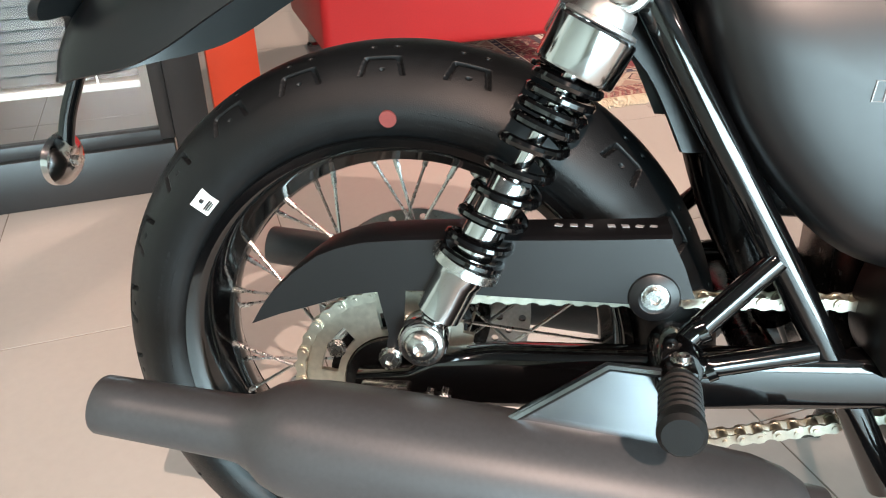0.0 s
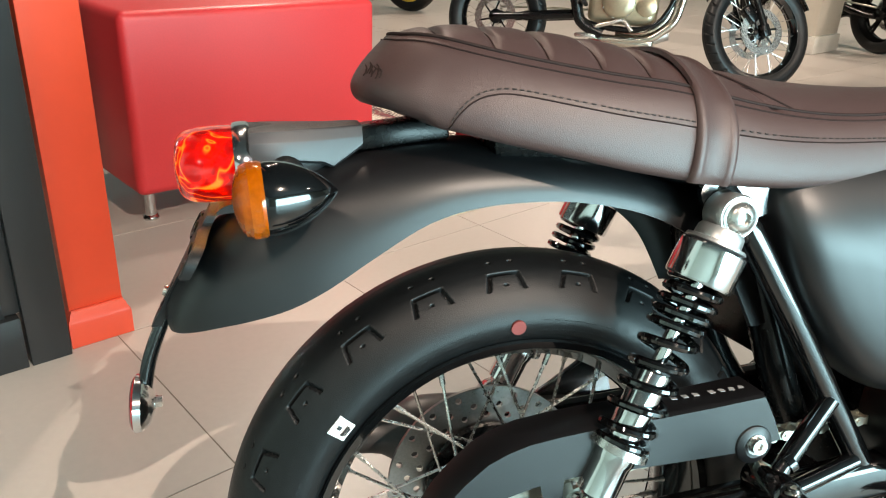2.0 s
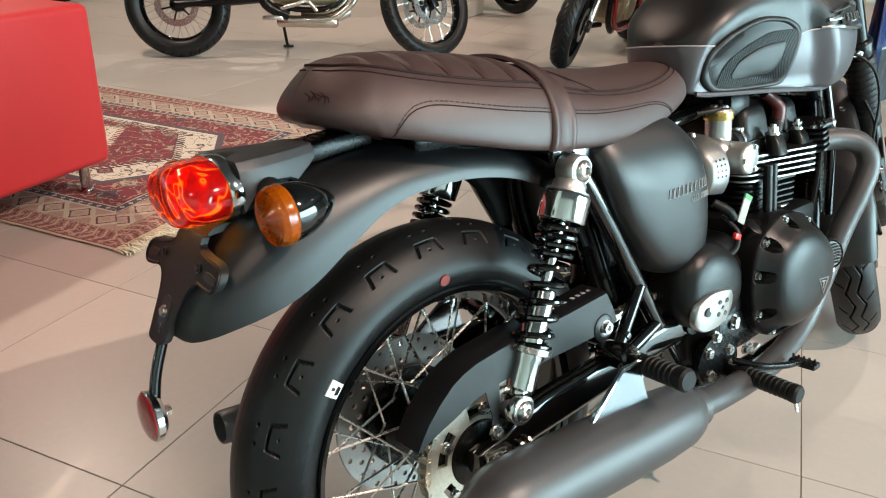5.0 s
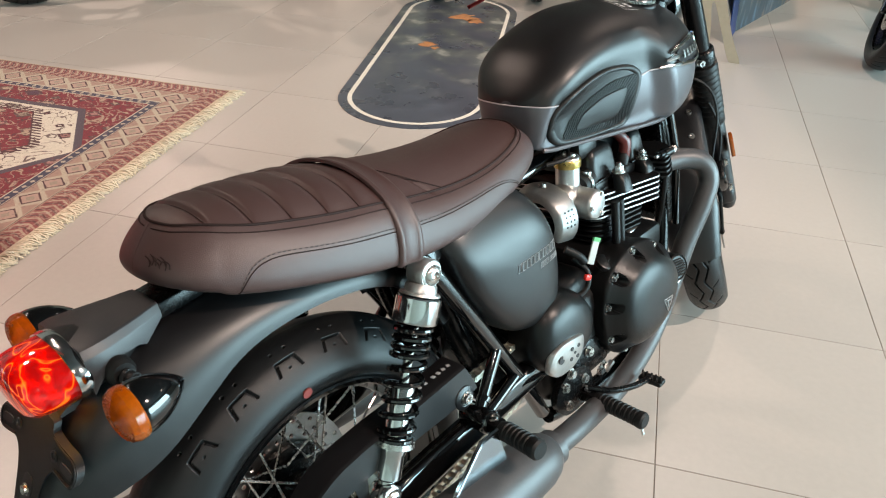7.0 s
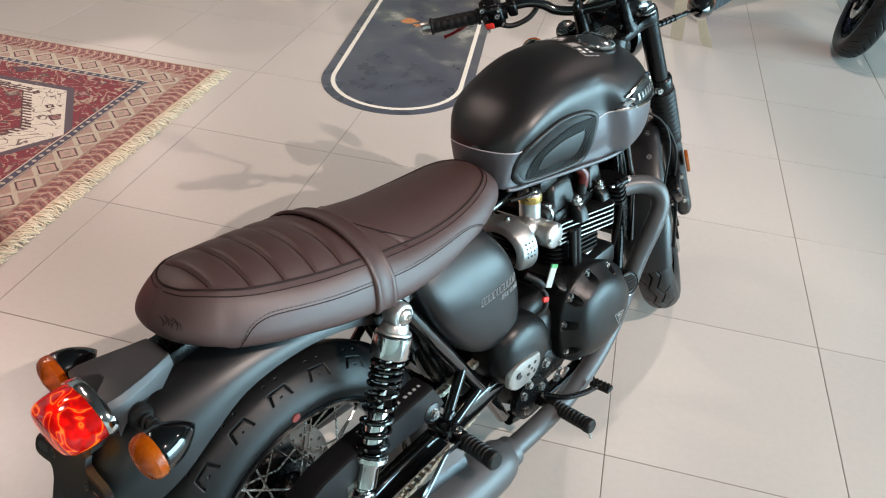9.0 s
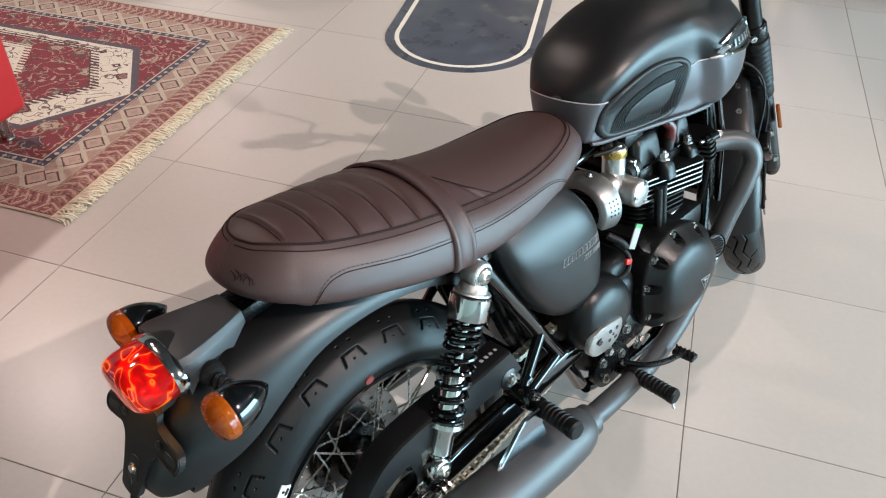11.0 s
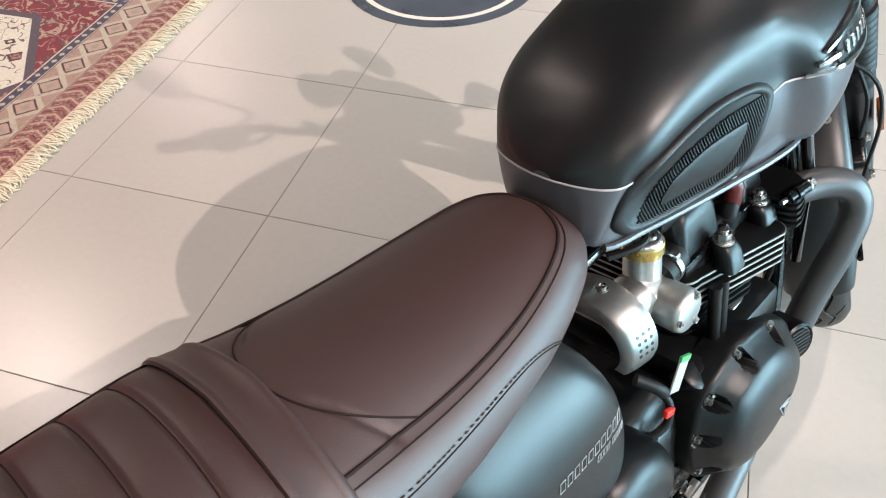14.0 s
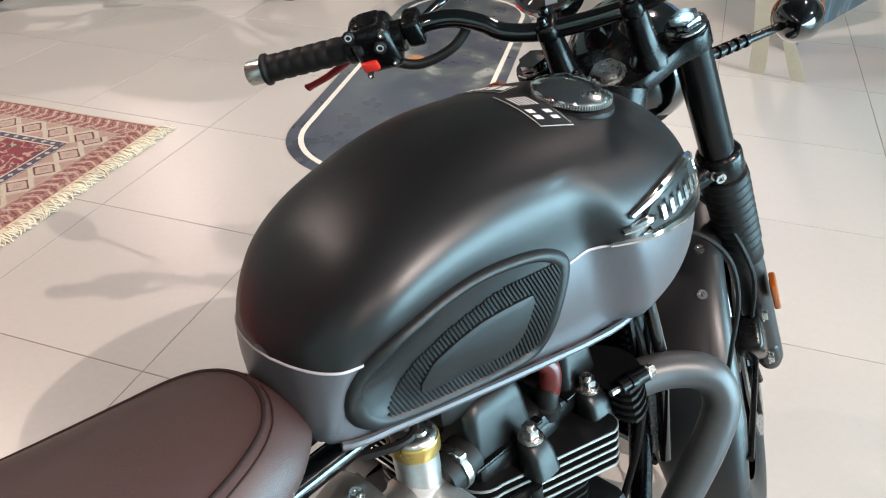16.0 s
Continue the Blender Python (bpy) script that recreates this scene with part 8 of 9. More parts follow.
    bm = bmesh.new()
    fwd = -back
    q = c + fwd * 0.034 - u * 0.022
    tube(bm, smooth_path([q - d * 0.035, q + fwd * 0.012, q + d * 0.040 + fwd * 0.020 - u * 0.016, q + d * 0.092 + fwd * 0.012 - u * 0.034, q + d * 0.128 + fwd * 0.012 - u * 0.044], 4), [0.009] * 4 + [0.008] * 4 + [0.007] * 4 + [0.0065] * 4 + [0.008], 10, squash=0.6)
    steer_part("lever", bm, LEVER_RED if side > 0 else SATIN_BLACK, bar, "dark red clutch lever" if side > 0 else "black brake lever")
    # mirror on its stalk
    bm = bmesh.new()
    m0 = c - d * 0.050 + u * 0.004
    mm, elbow = straight((0.912, 0.405, 1.092)), straight((0.9865, 0.189, 1.034))
    m1 = Vector((mm.x, mm.y * side, mm.z))
    e0 = Vector((elbow.x, elbow.y * side, elbow.z))
    tube(bm, smooth_path([m0, m0.lerp(e0, 0.7), e0, e0.lerp(m1, 0.12), e0.lerp(m1, 0.5), m1], 5), 0.0052, 10)
    face = STEER.to_3x3().inverted() @ Vector((0.74, 0.65, -0.17)).normalized()
    face.y *= side
    lathe(bm, [(-0.003, 0.046), (-0.004, 0.050), (0.0, 0.053), (0.012, 0.048), (0.026, 0.030), (0.031, 0.0)], m1, face, 36)
    steer_part("mirror", bm, GLOSS_BLACK, bar, "round black mirror on a stalk")
    bm = bmesh.new()
    lathe(bm, [(-0.0034, 0.0), (-0.0034, 0.0475), (-0.001, 0.0475)], m1, face, 36)
    steer_part("mirror_glass", bm, MIRROR, bar, "silvered mirror glass")


a, b = straight((0.8690, 0.2300, 0.9980)), straight((0.7960, 0.3200, 0.9812))
grip_end(a, b, 1)
grip_end(Vector((a.x, -a.y, a.z)), Vector((b.x, -b.y, b.z)), -1)

# clocks and headlamp ahead of the yoke
CLOCK_FACE = material("dark_dial_face", (0.012, 0.012, 0.013), 0.25, vary=0.1)
for y in (-0.062, 0.062):
    at, way = (0.140, y, 0.070), (-0.55, 0, 1)
    bm = bmesh.new()
    lathe(bm, [(-0.050, 0.0), (-0.050, 0.030), (-0.012, 0.050), (0.006, 0.051), (0.006, 0.046)], at, way, 36)
    clock = steer_part("clock", bm, GLOSS_BLACK, label="round instrument with a chrome bezel in a black cup")
    bm = bmesh.new()
    lathe(bm, [(0.004, 0.046), (0.006, 0.0525), (0.011, 0.0530), (0.014, 0.0500), (0.012, 0.0455), (0.006, 0.0450)], at, way, 40)
    steer_part("bezel", bm, CHROME, clock, "chrome bezel")
    bm = bmesh.new()
    lathe(bm, [(0.0055, 0.046), (0.0060, 0.0)], at, way, 32)
    steer_part("dial", bm, CLOCK_FACE, clock)
    up, across = Vector(way).normalized(), Vector((0, 1, 0))
    ahead = across.cross(up)
    for k in range(11):
        a = radians(-130 + 26 * k)
        o = across * math.sin(a) + ahead * math.cos(a)
        bm = bmesh.new()
        tube(bm, [Vector(at) + up * 0.0064 + o * 0.032, Vector(at) + up * 0.0064 + o * 0.040], 0.0011, 4)
        steer_part("dial_tick", bm, WHITE_PRINT, clock)
    bm = bmesh.new()
    box(bm, Vector(at) + up * 0.0064 - ahead * 0.020, (0.030, 0.016, 0.0012), Matrix.Rotation(radians(-29), 4, "Y"))
    steer_part("dial_screen", bm, material("grey_dial_screen", (0.20, 0.24, 0.28), 0.2), clock)
bm = bmesh.new()
lathe(bm, [(-0.09, 0.0), (-0.085, 0.030), (-0.065, 0.062), (-0.03, 0.085), (0.02, 0.092), (0.03, 0.095), (0.04, 0.092), (0.05, 0.06), (0.055, 0.0)], (0.135, 0, -0.085), (0.9, 0, -0.43), 40)
steer_part("headlamp", bm, GLOSS_BLACK, label="round black headlamp")
for s in (-1, 1):
    dip = 0.010 * (s + 1)
    p0, p1 = STEER @ Vector((0.120, 0.221 * s, -0.078 - dip)), STEER @ Vector((0.205, 0.221 * s, -0.118 - dip))
    ob = indicator(p0, p1, 0.0325, "front_indicator")
    bm = bmesh.new()
    q0, q1 = STEER @ Vector((OFF + 0.015, 0.112 * s, -0.050)), STEER @ Vector((0.150, 0.200 * s, -0.092 - dip))
    tube(bm, [q0, q1], 0.0062, 10)
    for f in (0.10, 0.22, 0.34, 0.46):
        c = q0.lerp(q1, f)
        tube(bm, [c, c.lerp(q1, 0.06)], 0.0088, 10)
    part("stalk", bm, SATIN_BLACK, ob)

# ---- front wheel ----
FWM = STEER @ Matrix.Translation((OFF, 0, DROP)) @ Matrix.Rotation(radians(25.5), 4, "Y")


def front_groove(s, w, pitch):
    u = (s / pitch) % 1.0
    t = abs(2 * u - 1)
    a = abs(w)
    z1 = 0.004 + 0.016 * t if w > 0 else 0.004 + 0.016 * (1 - t)
    if abs(a - z1) < 0.0019:
        return 1.0
    v = (u + (0.25 if w > 0 else 0.75)) % 1.0
    if 0.022 < a < 0.043 and abs(v - 0.5 - (a - 0.03) * 8) * pitch < 0.0019:
        return 1.0
    return 0.0


front_wheel = wheel_hub("front_wheel", None, FWM, bike, 0.055, 0.045)
place_mesh("tyre", tyre_mesh(0.318, 0.102, 0.232, 760, 22, True, front_groove), RUBBER, front_wheel, FWM, "black front tyre with zigzag tread")
rim_part(front_wheel, FWM, 0.232, 0.036, GLOSS_BLACK)
spoke_parts(front_wheel, FWM, 0.232, 0.055, 0.040, 36)
for s in (-1, 1):
    bm = holed_ring(bmesh.new(), 0.118, 0.155, [(0.127, 0.004, 28, 0.0), (0.137, 0.004, 28, 0.5), (0.147, 0.004, 28, 0.0)], 0.066 * s, 0.0045, FWM)
    disc = part("brake_disc", bm, DISC_STEEL, front_wheel, "drilled steel brake disc")
    bm = bmesh.new()
    for k in range(5):
        a = 2 * math.pi * k / 5
        tube(bm, [(0.035 * math.sin(a), 0.064 * s, 0.035 * math.cos(a)), (0.120 * math.sin(a + 0.15), 0.067 * s, 0.120 * math.cos(a + 0.15))], 0.007, 8)
    bmesh.ops.transform(bm, matrix=FWM, verts=bm.verts)
    part("disc_carrier", bm, SATIN_BLACK, disc)
    bm = bmesh.new()
    c = Vector((-0.115, 0.072 * s, 0.085))
    box(bm, c, (0.060, 0.062, 0.095), Matrix.Rotation(radians(-50), 4, "Y"), bevel=0.012, segments=3)
    bmesh.ops.transform(bm, matrix=FWM, verts=bm.verts)
    cal = part("brake_caliper", bm, SATIN_BLACK, bike, "black brake caliper")
    for dz in (-0.028, 0.028):
        bm = bmesh.new()
        bolt(bm, FWM @ (c + Vector((dz * 0.7, 0.032 * s, dz))), FWM.to_3x3() @ Vector((0, s, 0)), 0.009, 0.008)
        part("caliper_bolt", bm, STEEL, cal)
    bm = bmesh.new()
    tube(bm, smooth_path([FWM @ (c + Vector((-0.02, 0.02 * s, 0.05))), FWM @ (c + Vector((-0.05, 0.035 * s, 0.14))), FWM @ (c + Vector((-0.06, 0.01 * s, 0.24))), FWM @ (c + Vector((-0.08, -0.03 * s, 0.30)))], 6), 0.0038, 8)
    part("brake_hose", bm, PEG_RUBBER, cal)

# front mudguard
bm = bmesh.new()
rows = []
for k in range(41):
    th = radians(-98 + 136 * k / 40)
    row = []
    w = 0.072 * (1 - 0.35 * max(0, (k - 34) / 6)) * (1 - 0.2 * max(0, (6 - k) / 6))
    for j in range(17):
        t = -1 + j / 8
        r = 0.352 - 0.034 * abs(t) ** 2.6
        row.append((r * math.sin(th), w * math.sin(t * math.pi / 2), r * math.cos(th)))
    rows.append(row)
inner_rows = [[(x * 0.991, y * 0.965, z * 0.991) for x, y, z in row] for row in rows]
loft(bm, [o + i[::-1] for o, i in zip(rows, inner_rows)])
bmesh.ops.transform(bm, matrix=FWM, verts=bm.verts)
fender = part("front_mudguard", bm, MATT_BLACK, bike, "matt black front mudguard", angle=50)
for th, y in ((-46, -0.040), (-34, -0.042), (-46, 0.040), (-34, 0.042)):
    bm = bmesh.new()
    r = 0.3475
    p = Vector((r * math.sin(radians(th)), y, r * math.cos(radians(th)) - 0.002))
    bolt(bm, FWM @ p, FWM.to_3x3() @ Vector((math.sin(radians(th)), y * 6, math.cos(radians(th)))), 0.0078, 0.005)
    part("mudguard_bolt", bm, STEEL, fender)
for s in (-1, 1):
    bm = bmesh.new()
    tube(bm, [FWM @ Vector((0.33 * math.sin(radians(-88)), 0.068 * s, 0.33 * math.cos(radians(-88)))), FWM @ Vector((0.01, 0.085 * s, 0.03))], 0.005, 8)
    part("mudguard_stay", bm, SATIN_BLACK, fender)
bm = bmesh.new()
tube(bm, [(1.01, 0, 0.70), (1.075, 0, 0.92)], 0.034, 20)
part("head_tube", bm, SATIN_BLACK, bike)

bm = bmesh.new()
tube(bm, smooth_path([(1.020, -0.085, 0.775), (1.045, -0.125, 0.768), (1.066, -0.152, 0.735), (1.074, -0.162, 0.680), (1.072, -0.158, 0.610), (1.078, -0.150, 0.540)], 6), 0.0030, 8)
part("cable", bm, PEG_RUBBER, bike)

# ---- the other motorcycles on show ----
ENGINE_SAND = material("sand_engine_casting", (0.40, 0.33, 0.23), 0.38, metal=0.75, vary=0.15, grain=90, bump=0.15, bump_scale=500)
MUFFLER_STEEL = material("satin_muffler_steel", (0.52, 0.48, 0.42), 0.24, metal=1.0, vary=0.1, grain=60)
FORK_RED = material("red_fork_paint", (0.55, 0.03, 0.03), 0.3, vary=0.06)
CANDY_RED = material("candy_red_paint", (0.30, 0.012, 0.016), 0.22, vary=0.06, coat=0.6)
STONE_PAINT = material("stone_white_paint", (0.55, 0.54, 0.50), 0.3, vary=0.05, coat=0.4)
SHOW_BLACK = material("black_bodywork", (0.012, 0.012, 0.013), 0.3, vary=0.1)


def block_groove(s, w, pitch):
    """Slanting blocks of a dual-purpose tyre."""
    a = abs(w)
    u = ((s + (0.25 * pitch if w > 0 else -0.25 * pitch) + a * 0.45) / pitch) % 1.0
    if a > 0.010 and u * pitch < 0.0065:
        return 1.6
    if abs(a - 0.010) < 0.0026:
        return 1.2
    return 0.0


def road_groove(s, w, pitch):
    """Long slanting cuts of a road tyre."""
    a = abs(w)
    u = ((s + (0.5 * pitch if w > 0 else 0.0) - a * 1.1) / pitch) % 1.0
    return 1.0 if 0.010 < a < 0.050 and u * pitch < 0.0042 else 0.0


def show_wheel(name, ob, m, r, width, rim_r, rim_mat, style, pitches, disc_sides, groove):
    """A wheel with tyre, rim, spokes and brake discs, as a part of a show bike."""
    wheel = wheel_hub(name, None, m, ob, 0.06, 0.045)
    place_mesh("tyre", tyre_mesh(r, width, rim_r, 420, pitches, True, groove), RUBBER, wheel, m, "black tyre with cut tread")
    rim_part(wheel, m, rim_r, width * 0.34, rim_mat)
    if style == "wire":
        spoke_parts(wheel, m, rim_r, 0.060, 0.040, 32)
    else:
        for k in range(5):
            a = 2 * math.pi * k / 5
            for d in (-0.11, 0.11):
                bm = bmesh.new()
                tube(bm, [Vector((0.030 * math.sin(a), 0, 0.030 * math.cos(a))), Vector(((rim_r - 0.012) * math.sin(a + d), 0, (rim_r - 0.012) * math.cos(a + d)))], [0.016, 0.010], 8)
                bmesh.ops.transform(bm, matrix=m, verts=bm.verts)
                part("cast_spoke", bm, SATIN_BLACK, wheel)
    for s in disc_sides:
        inner_r = 0.095 if r > 0.31 else 0.07
        bm = holed_ring(bmesh.new(), inner_r, inner_r + 0.042, [(inner_r + 0.010, 0.0042, 22, 0.0), (inner_r + 0.021, 0.0042, 22, 0.5), (inner_r + 0.032, 0.0042, 22, 0.0)], 0.062 * s, 0.0045, m)
        disc = part("brake_disc", bm, STEEL, wheel, "drilled steel brake disc")
        for k in range(6):
            a = 2 * math.pi * k / 6
            bm = bmesh.new()
            tube(bm, [(0.035 * math.sin(a), 0.060 * s, 0.035 * math.cos(a)), ((inner_r + 0.003) * math.sin(a + 0.2), 0.064 * s, (inner_r + 0.003) * math.cos(a + 0.2))], 0.006, 6)
            bmesh.ops.transform(bm, matrix=m, verts=bm.verts)
            part("disc_arm", bm, SATIN_BLACK, disc)
    return wheel


def skin(name, ob, rows, mat, label="", n=20):
    """A rounded body skinned over rows of (x, half width, bottom z, top z)."""
    bm = bmesh.new()
    path = smooth_path([(x, w, 0) for x, w, a, b in rows], 4)
    low, high = smooth_path([(x, a, 0) for x, w, a, b in rows], 4), smooth_path([(x, b, 0) for x, w, a, b in rows], 4)
    rings = []
    for p, q, r in zip(path, low, high):
        cz, hz = (q.y + r.y) / 2, (r.y - q.y) / 2
        rings.append([(p.x, max(p.y, 0.004) * math.copysign(abs(math.cos(a)) ** 0.7, math.cos(a)), cz + hz * math.copysign(abs(math.sin(a)) ** 0.7, math.sin(a))) for a in (2 * math.pi * k / n for k in range(n))])
    loft(bm, rings)
    return part(name, bm, mat, ob, label, angle=60)


def rod(name, ob, pts, r, mat, label="", n=10, steps=5):
    bm = bmesh.new()
    tube(bm, smooth_path(pts, steps) if len(pts) > 2 else pts, r, n)
    return part(name, bm, mat, ob, label)


def show_bike(label, rear, front, lean, steer, kind, paint, engine_mat, rim_mat, rr, fr, rw, fw, groove, wheels="wire", pipe_mat=None):
    """A complete motorcycle standing between two wheel contacts on the floor."""
    pipe_mat = pipe_mat or MUFFLER_STEEL
    dx, dy = front[0] - rear[0], front[1] - rear[1]
    base = math.hypot(dx, dy)
    ob = empty("motorcycle", Matrix.Translation((rear[0], rear[1], 0)) @ Matrix.Rotation(math.atan2(dy, dx), 4, "Z") @ Matrix.Rotation(radians(-lean), 4, "X"))
    rake = radians(26)
    axle, faxle = Vector((0, 0, rr)), Vector((base, 0, fr))
    high = kind == "tall"
    head_z = 1.02 if high else 0.90
    head = Vector((base - math.tan(rake) * (head_z - fr) - 0.03, 0, head_z))
    turn = Matrix.Translation(head) @ Matrix.Rotation(-rake, 4, "Y") @ Matrix.Rotation(radians(steer), 4, "Z")
    back = (Matrix.Translation(head) @ Matrix.Rotation(-rake, 4, "Y")).inverted()
    fl = back @ faxle
    fm = turn @ Matrix.Translation(fl) @ Matrix.Rotation(rake, 4, "Y")
    show_wheel("rear_wheel", ob, Matrix.Translation(axle), rr, rw, rr - 0.098, rim_mat, wheels, 34, (-1,), groove)
    fwheel = show_wheel("front_wheel", ob, fm, fr, fw, fr - 0.085, rim_mat, wheels, 36, (-1, 1), groove)
    # forks, calipers and front mudguard turn with the bars
    for s in (-1, 1):
        y = 0.098 * s
        leg = rod("fork_leg", ob, [turn @ Vector((0.03, y, 0.02)), turn @ Vector((0.03, y, fl.z * 0.55))], 0.026, FORK_RED if kind == "tall" and s < 0 else SATIN_BLACK, n=16)
        rod("stanchion", leg, [turn @ Vector((0.03, y, fl.z * 0.55)), turn @ Vector((fl.x, y, fl.z - 0.03))], 0.020, STEEL if kind != "tall" else SATIN_BLACK, n=16)
        bm = bmesh.new()
        box(bm, Vector((fl.x, y, fl.z)), (0.05, 0.034, 0.075), bevel=0.010)
        bmesh.ops.transform(bm, matrix=turn, verts=bm.verts)
        part("axle_clamp", bm, SATIN_BLACK, leg)
        bm = bmesh.new()
        box(bm, fm @ Vector((-0.10, 0.070 * s, 0.085)), (0.055, 0.06, 0.11), fm.to_3x3() @ Matrix.Rotation(radians(-48), 3, "Y"), bevel=0.010)
        part("brake_caliper", bm, SATIN_BLACK, ob)
        rod("brake_hose", ob, [fm @ Vector((-0.12, 0.075 * s, 0.13)), fm @ Vector((-0.13, 0.08 * s, 0.30)), turn @ Vector((-0.02, 0.05 * s, -0.15))], 0.004, PEG_RUBBER, n=6)
    bm = bmesh.new()
    rows = []
    for k in range(25):
        th = radians((-62 if high else -75) + (122 if high else 110) * k / 24)
        rows.append([((fr + 0.028 - 0.028 * abs(t) ** 2.4) * math.sin(th), (fw * 0.62) * t, (fr + 0.028 - 0.028 * abs(t) ** 2.4) * math.cos(th)) for t in (-1 + j / 6 for j in range(13))])
    loft(bm, [o + [(x * 0.985, y * 0.95, z * 0.985) for x, y, z in o[::-1]] for o in rows])
    bmesh.ops.transform(bm, matrix=fm, verts=bm.verts)
    part("front_mudguard", bm, SATIN_BLACK if high else paint, ob, angle=50)
    for s in (-1, 1):
        rod("mudguard_stay", ob, [fm @ Vector((-0.05, 0.07 * s, 0.02)), fm @ Vector((-0.10, fw * 0.6 * s, fr))], 0.005, SATIN_BLACK, n=6)
    # bars, clocks, headlamp
    bars = [turn @ Vector(p) for p in ((-0.06, -0.40, 0.12), (-0.02, -0.24, 0.14), (0.03, -0.10, 0.08), (0.03, 0.10, 0.08), (-0.02, 0.24, 0.14), (-0.06, 0.40, 0.12))]
    bar = rod("handlebar", ob, bars, 0.011, SATIN_BLACK)
    for s in (0, -1):
        a, b = bars[s], bars[1 if s == 0 else -2]
        rod("grip", bar, [a, a.lerp(b, 0.72)], 0.017, PEG_RUBBER, n=14)
        c = a.lerp(b, 0.9)
        rod("mirror_stalk", bar, [c, c + Vector((0.02, 0, 0.12)), c + (a - b) * 0.4 + Vector((0.03, 0, 0.19))], 0.005, SATIN_BLACK, n=8)
        bm = bmesh.new()
        lathe(bm, [(-0.004, 0.0), (-0.004, 0.052), (0.002, 0.056), (0.016, 0.045), (0.024, 0.0)], c + (a - b) * 0.4 + Vector((0.03, 0, 0.22)), turn.to_3x3() @ Vector((1, 0, 0.2)), 24)
        part("mirror", bm, SATIN_BLACK, bar)
    bm = bmesh.new()
    lathe(bm, [(-0.08, 0.0), (-0.07, 0.05), (-0.02, 0.085), (0.03, 0.092), (0.04, 0.085), (0.05, 0.0)], turn @ Vector((0.15, 0, -0.06)), turn.to_3x3() @ Vector((0.9, 0, -0.4)), 28)
    part("headlamp", bm, GLOSS_BLACK, ob)
    for s in (-1, 1):
        p = turn @ Vector((0.10, 0.13 * s, -0.10))
        lamp = rod("indicator", ob, [p, p + turn.to_3x3() @ Vector((0.01, 0.06 * s, 0))], [0.006, 0.008], SATIN_BLACK)
        bm = bmesh.new()
        box(bm, p + turn.to_3x3() @ Vector((0.01, 0.085 * s, 0)), (0.035, 0.06, 0.035), turn.to_3x3(), bevel=0.012, segments=3)
        part("lens", bm, ORANGE_PLASTIC, lamp, "orange indicator lens")
    # engine and exhaust
    lift = 0.10 if high else 0.0
    mid = base * 0.50
    bm = bmesh.new()
    box(bm, (mid, 0, 0.36 + lift), (0.42, 0.24, 0.24), bevel=0.05, segments=3)
    box(bm, (mid - 0.13, 0, 0.45 + lift), (0.20, 0.22, 0.16), bevel=0.04, segments=3)
    motor = part("engine", bm, engine_mat, ob)
    for s in (-1, 1):
        bm = bmesh.new()
        lathe(bm, [(0.10, 0.0), (0.10, 0.105), (0.135, 0.102), (0.150, 0.085), (0.156, 0.05), (0.160, 0.0)], (mid - 0.02, 0, 0.37 + lift), (0, s, 0), 32)
        part("round_cover", bm, engine_mat, motor)
        bm = bmesh.new()
        lathe(bm, [(0.10, 0.0), (0.10, 0.062), (0.130, 0.060), (0.140, 0.04), (0.142, 0.0)], (mid + 0.15, 0, 0.35 + lift), (0, s, 0), 28)
        part("small_cover", bm, engine_mat, motor)
        for k in range(7):
            a = 2 * math.pi * k / 7
            bm = bmesh.new()
            hexbolt(bm, (mid - 0.02 + 0.095 * math.cos(a), s * 0.134, 0.37 + lift + 0.095 * math.sin(a)), (0, s, 0), 0.007, 0.007)
            part("cover_bolt", bm, STEEL, motor)
    for x, ang in ((mid + 0.10, 0.35), (mid - 0.08, -0.30)) if high else ((mid + 0.06, 0.25),):
        bm = bmesh.new()
        box(bm, (x, 0, 0.60 + lift), (0.14, 0.20, 0.20), Matrix.Rotation(ang, 4, "Y"), bevel=0.02)
        barrel = part("cylinder", bm, engine_mat, motor)
        for k in range(6):
            bm = bmesh.new()
            box(bm, (x + math.sin(ang) * (0.022 * k - 0.05), 0, 0.55 + lift + 0.022 * k), (0.17, 0.24, 0.006), Matrix.Rotation(ang, 4, "Y"), bevel=0.002)
            part("cooling_fin", bm, engine_mat, barrel)
    for s in (-1, 1):
        rod("cradle_tube", ob, [(head.x - 0.02, 0.03 * s, head.z - 0.12), (head.x - 0.10, 0.10 * s, 0.55 + lift), (mid + 0.20, 0.13 * s, 0.24 + lift), (mid - 0.22, 0.13 * s, 0.24 + lift), (mid - 0.32, 0.12 * s, 0.42 + lift), (0.22, 0.11 * s, 0.78 + lift)], 0.016, SATIN_BLACK if kind != "red" else CANDY_RED)
        rod("seat_rail", ob, [(head.x, 0.02 * s, head.z - 0.06), (mid - 0.15, 0.11 * s, 0.76 + lift), (0.05, 0.11 * s, 0.80 + lift), (-0.18, 0.08 * s, 0.84 + lift)], 0.014, SATIN_BLACK)
        rod("swing_arm", ob, [(0, 0.095 * s, rr), (0.16, 0.095 * s, rr + 0.012), (mid - 0.28, 0.085 * s, rr + 0.05)], [0.022] * 6 + [0.030] * 5, SATIN_BLACK, n=12)
        rod("header_pipe", ob, [(mid + 0.18, 0.06 * s, 0.58 + lift), (mid + 0.29, 0.08 * s, 0.50 + lift), (mid + 0.28, 0.09 * s, 0.30 + lift), (mid + 0.16, 0.09 * s, 0.20 + lift), (mid - 0.02, 0.05 * s, 0.19 + lift)], 0.020, pipe_mat, n=14)
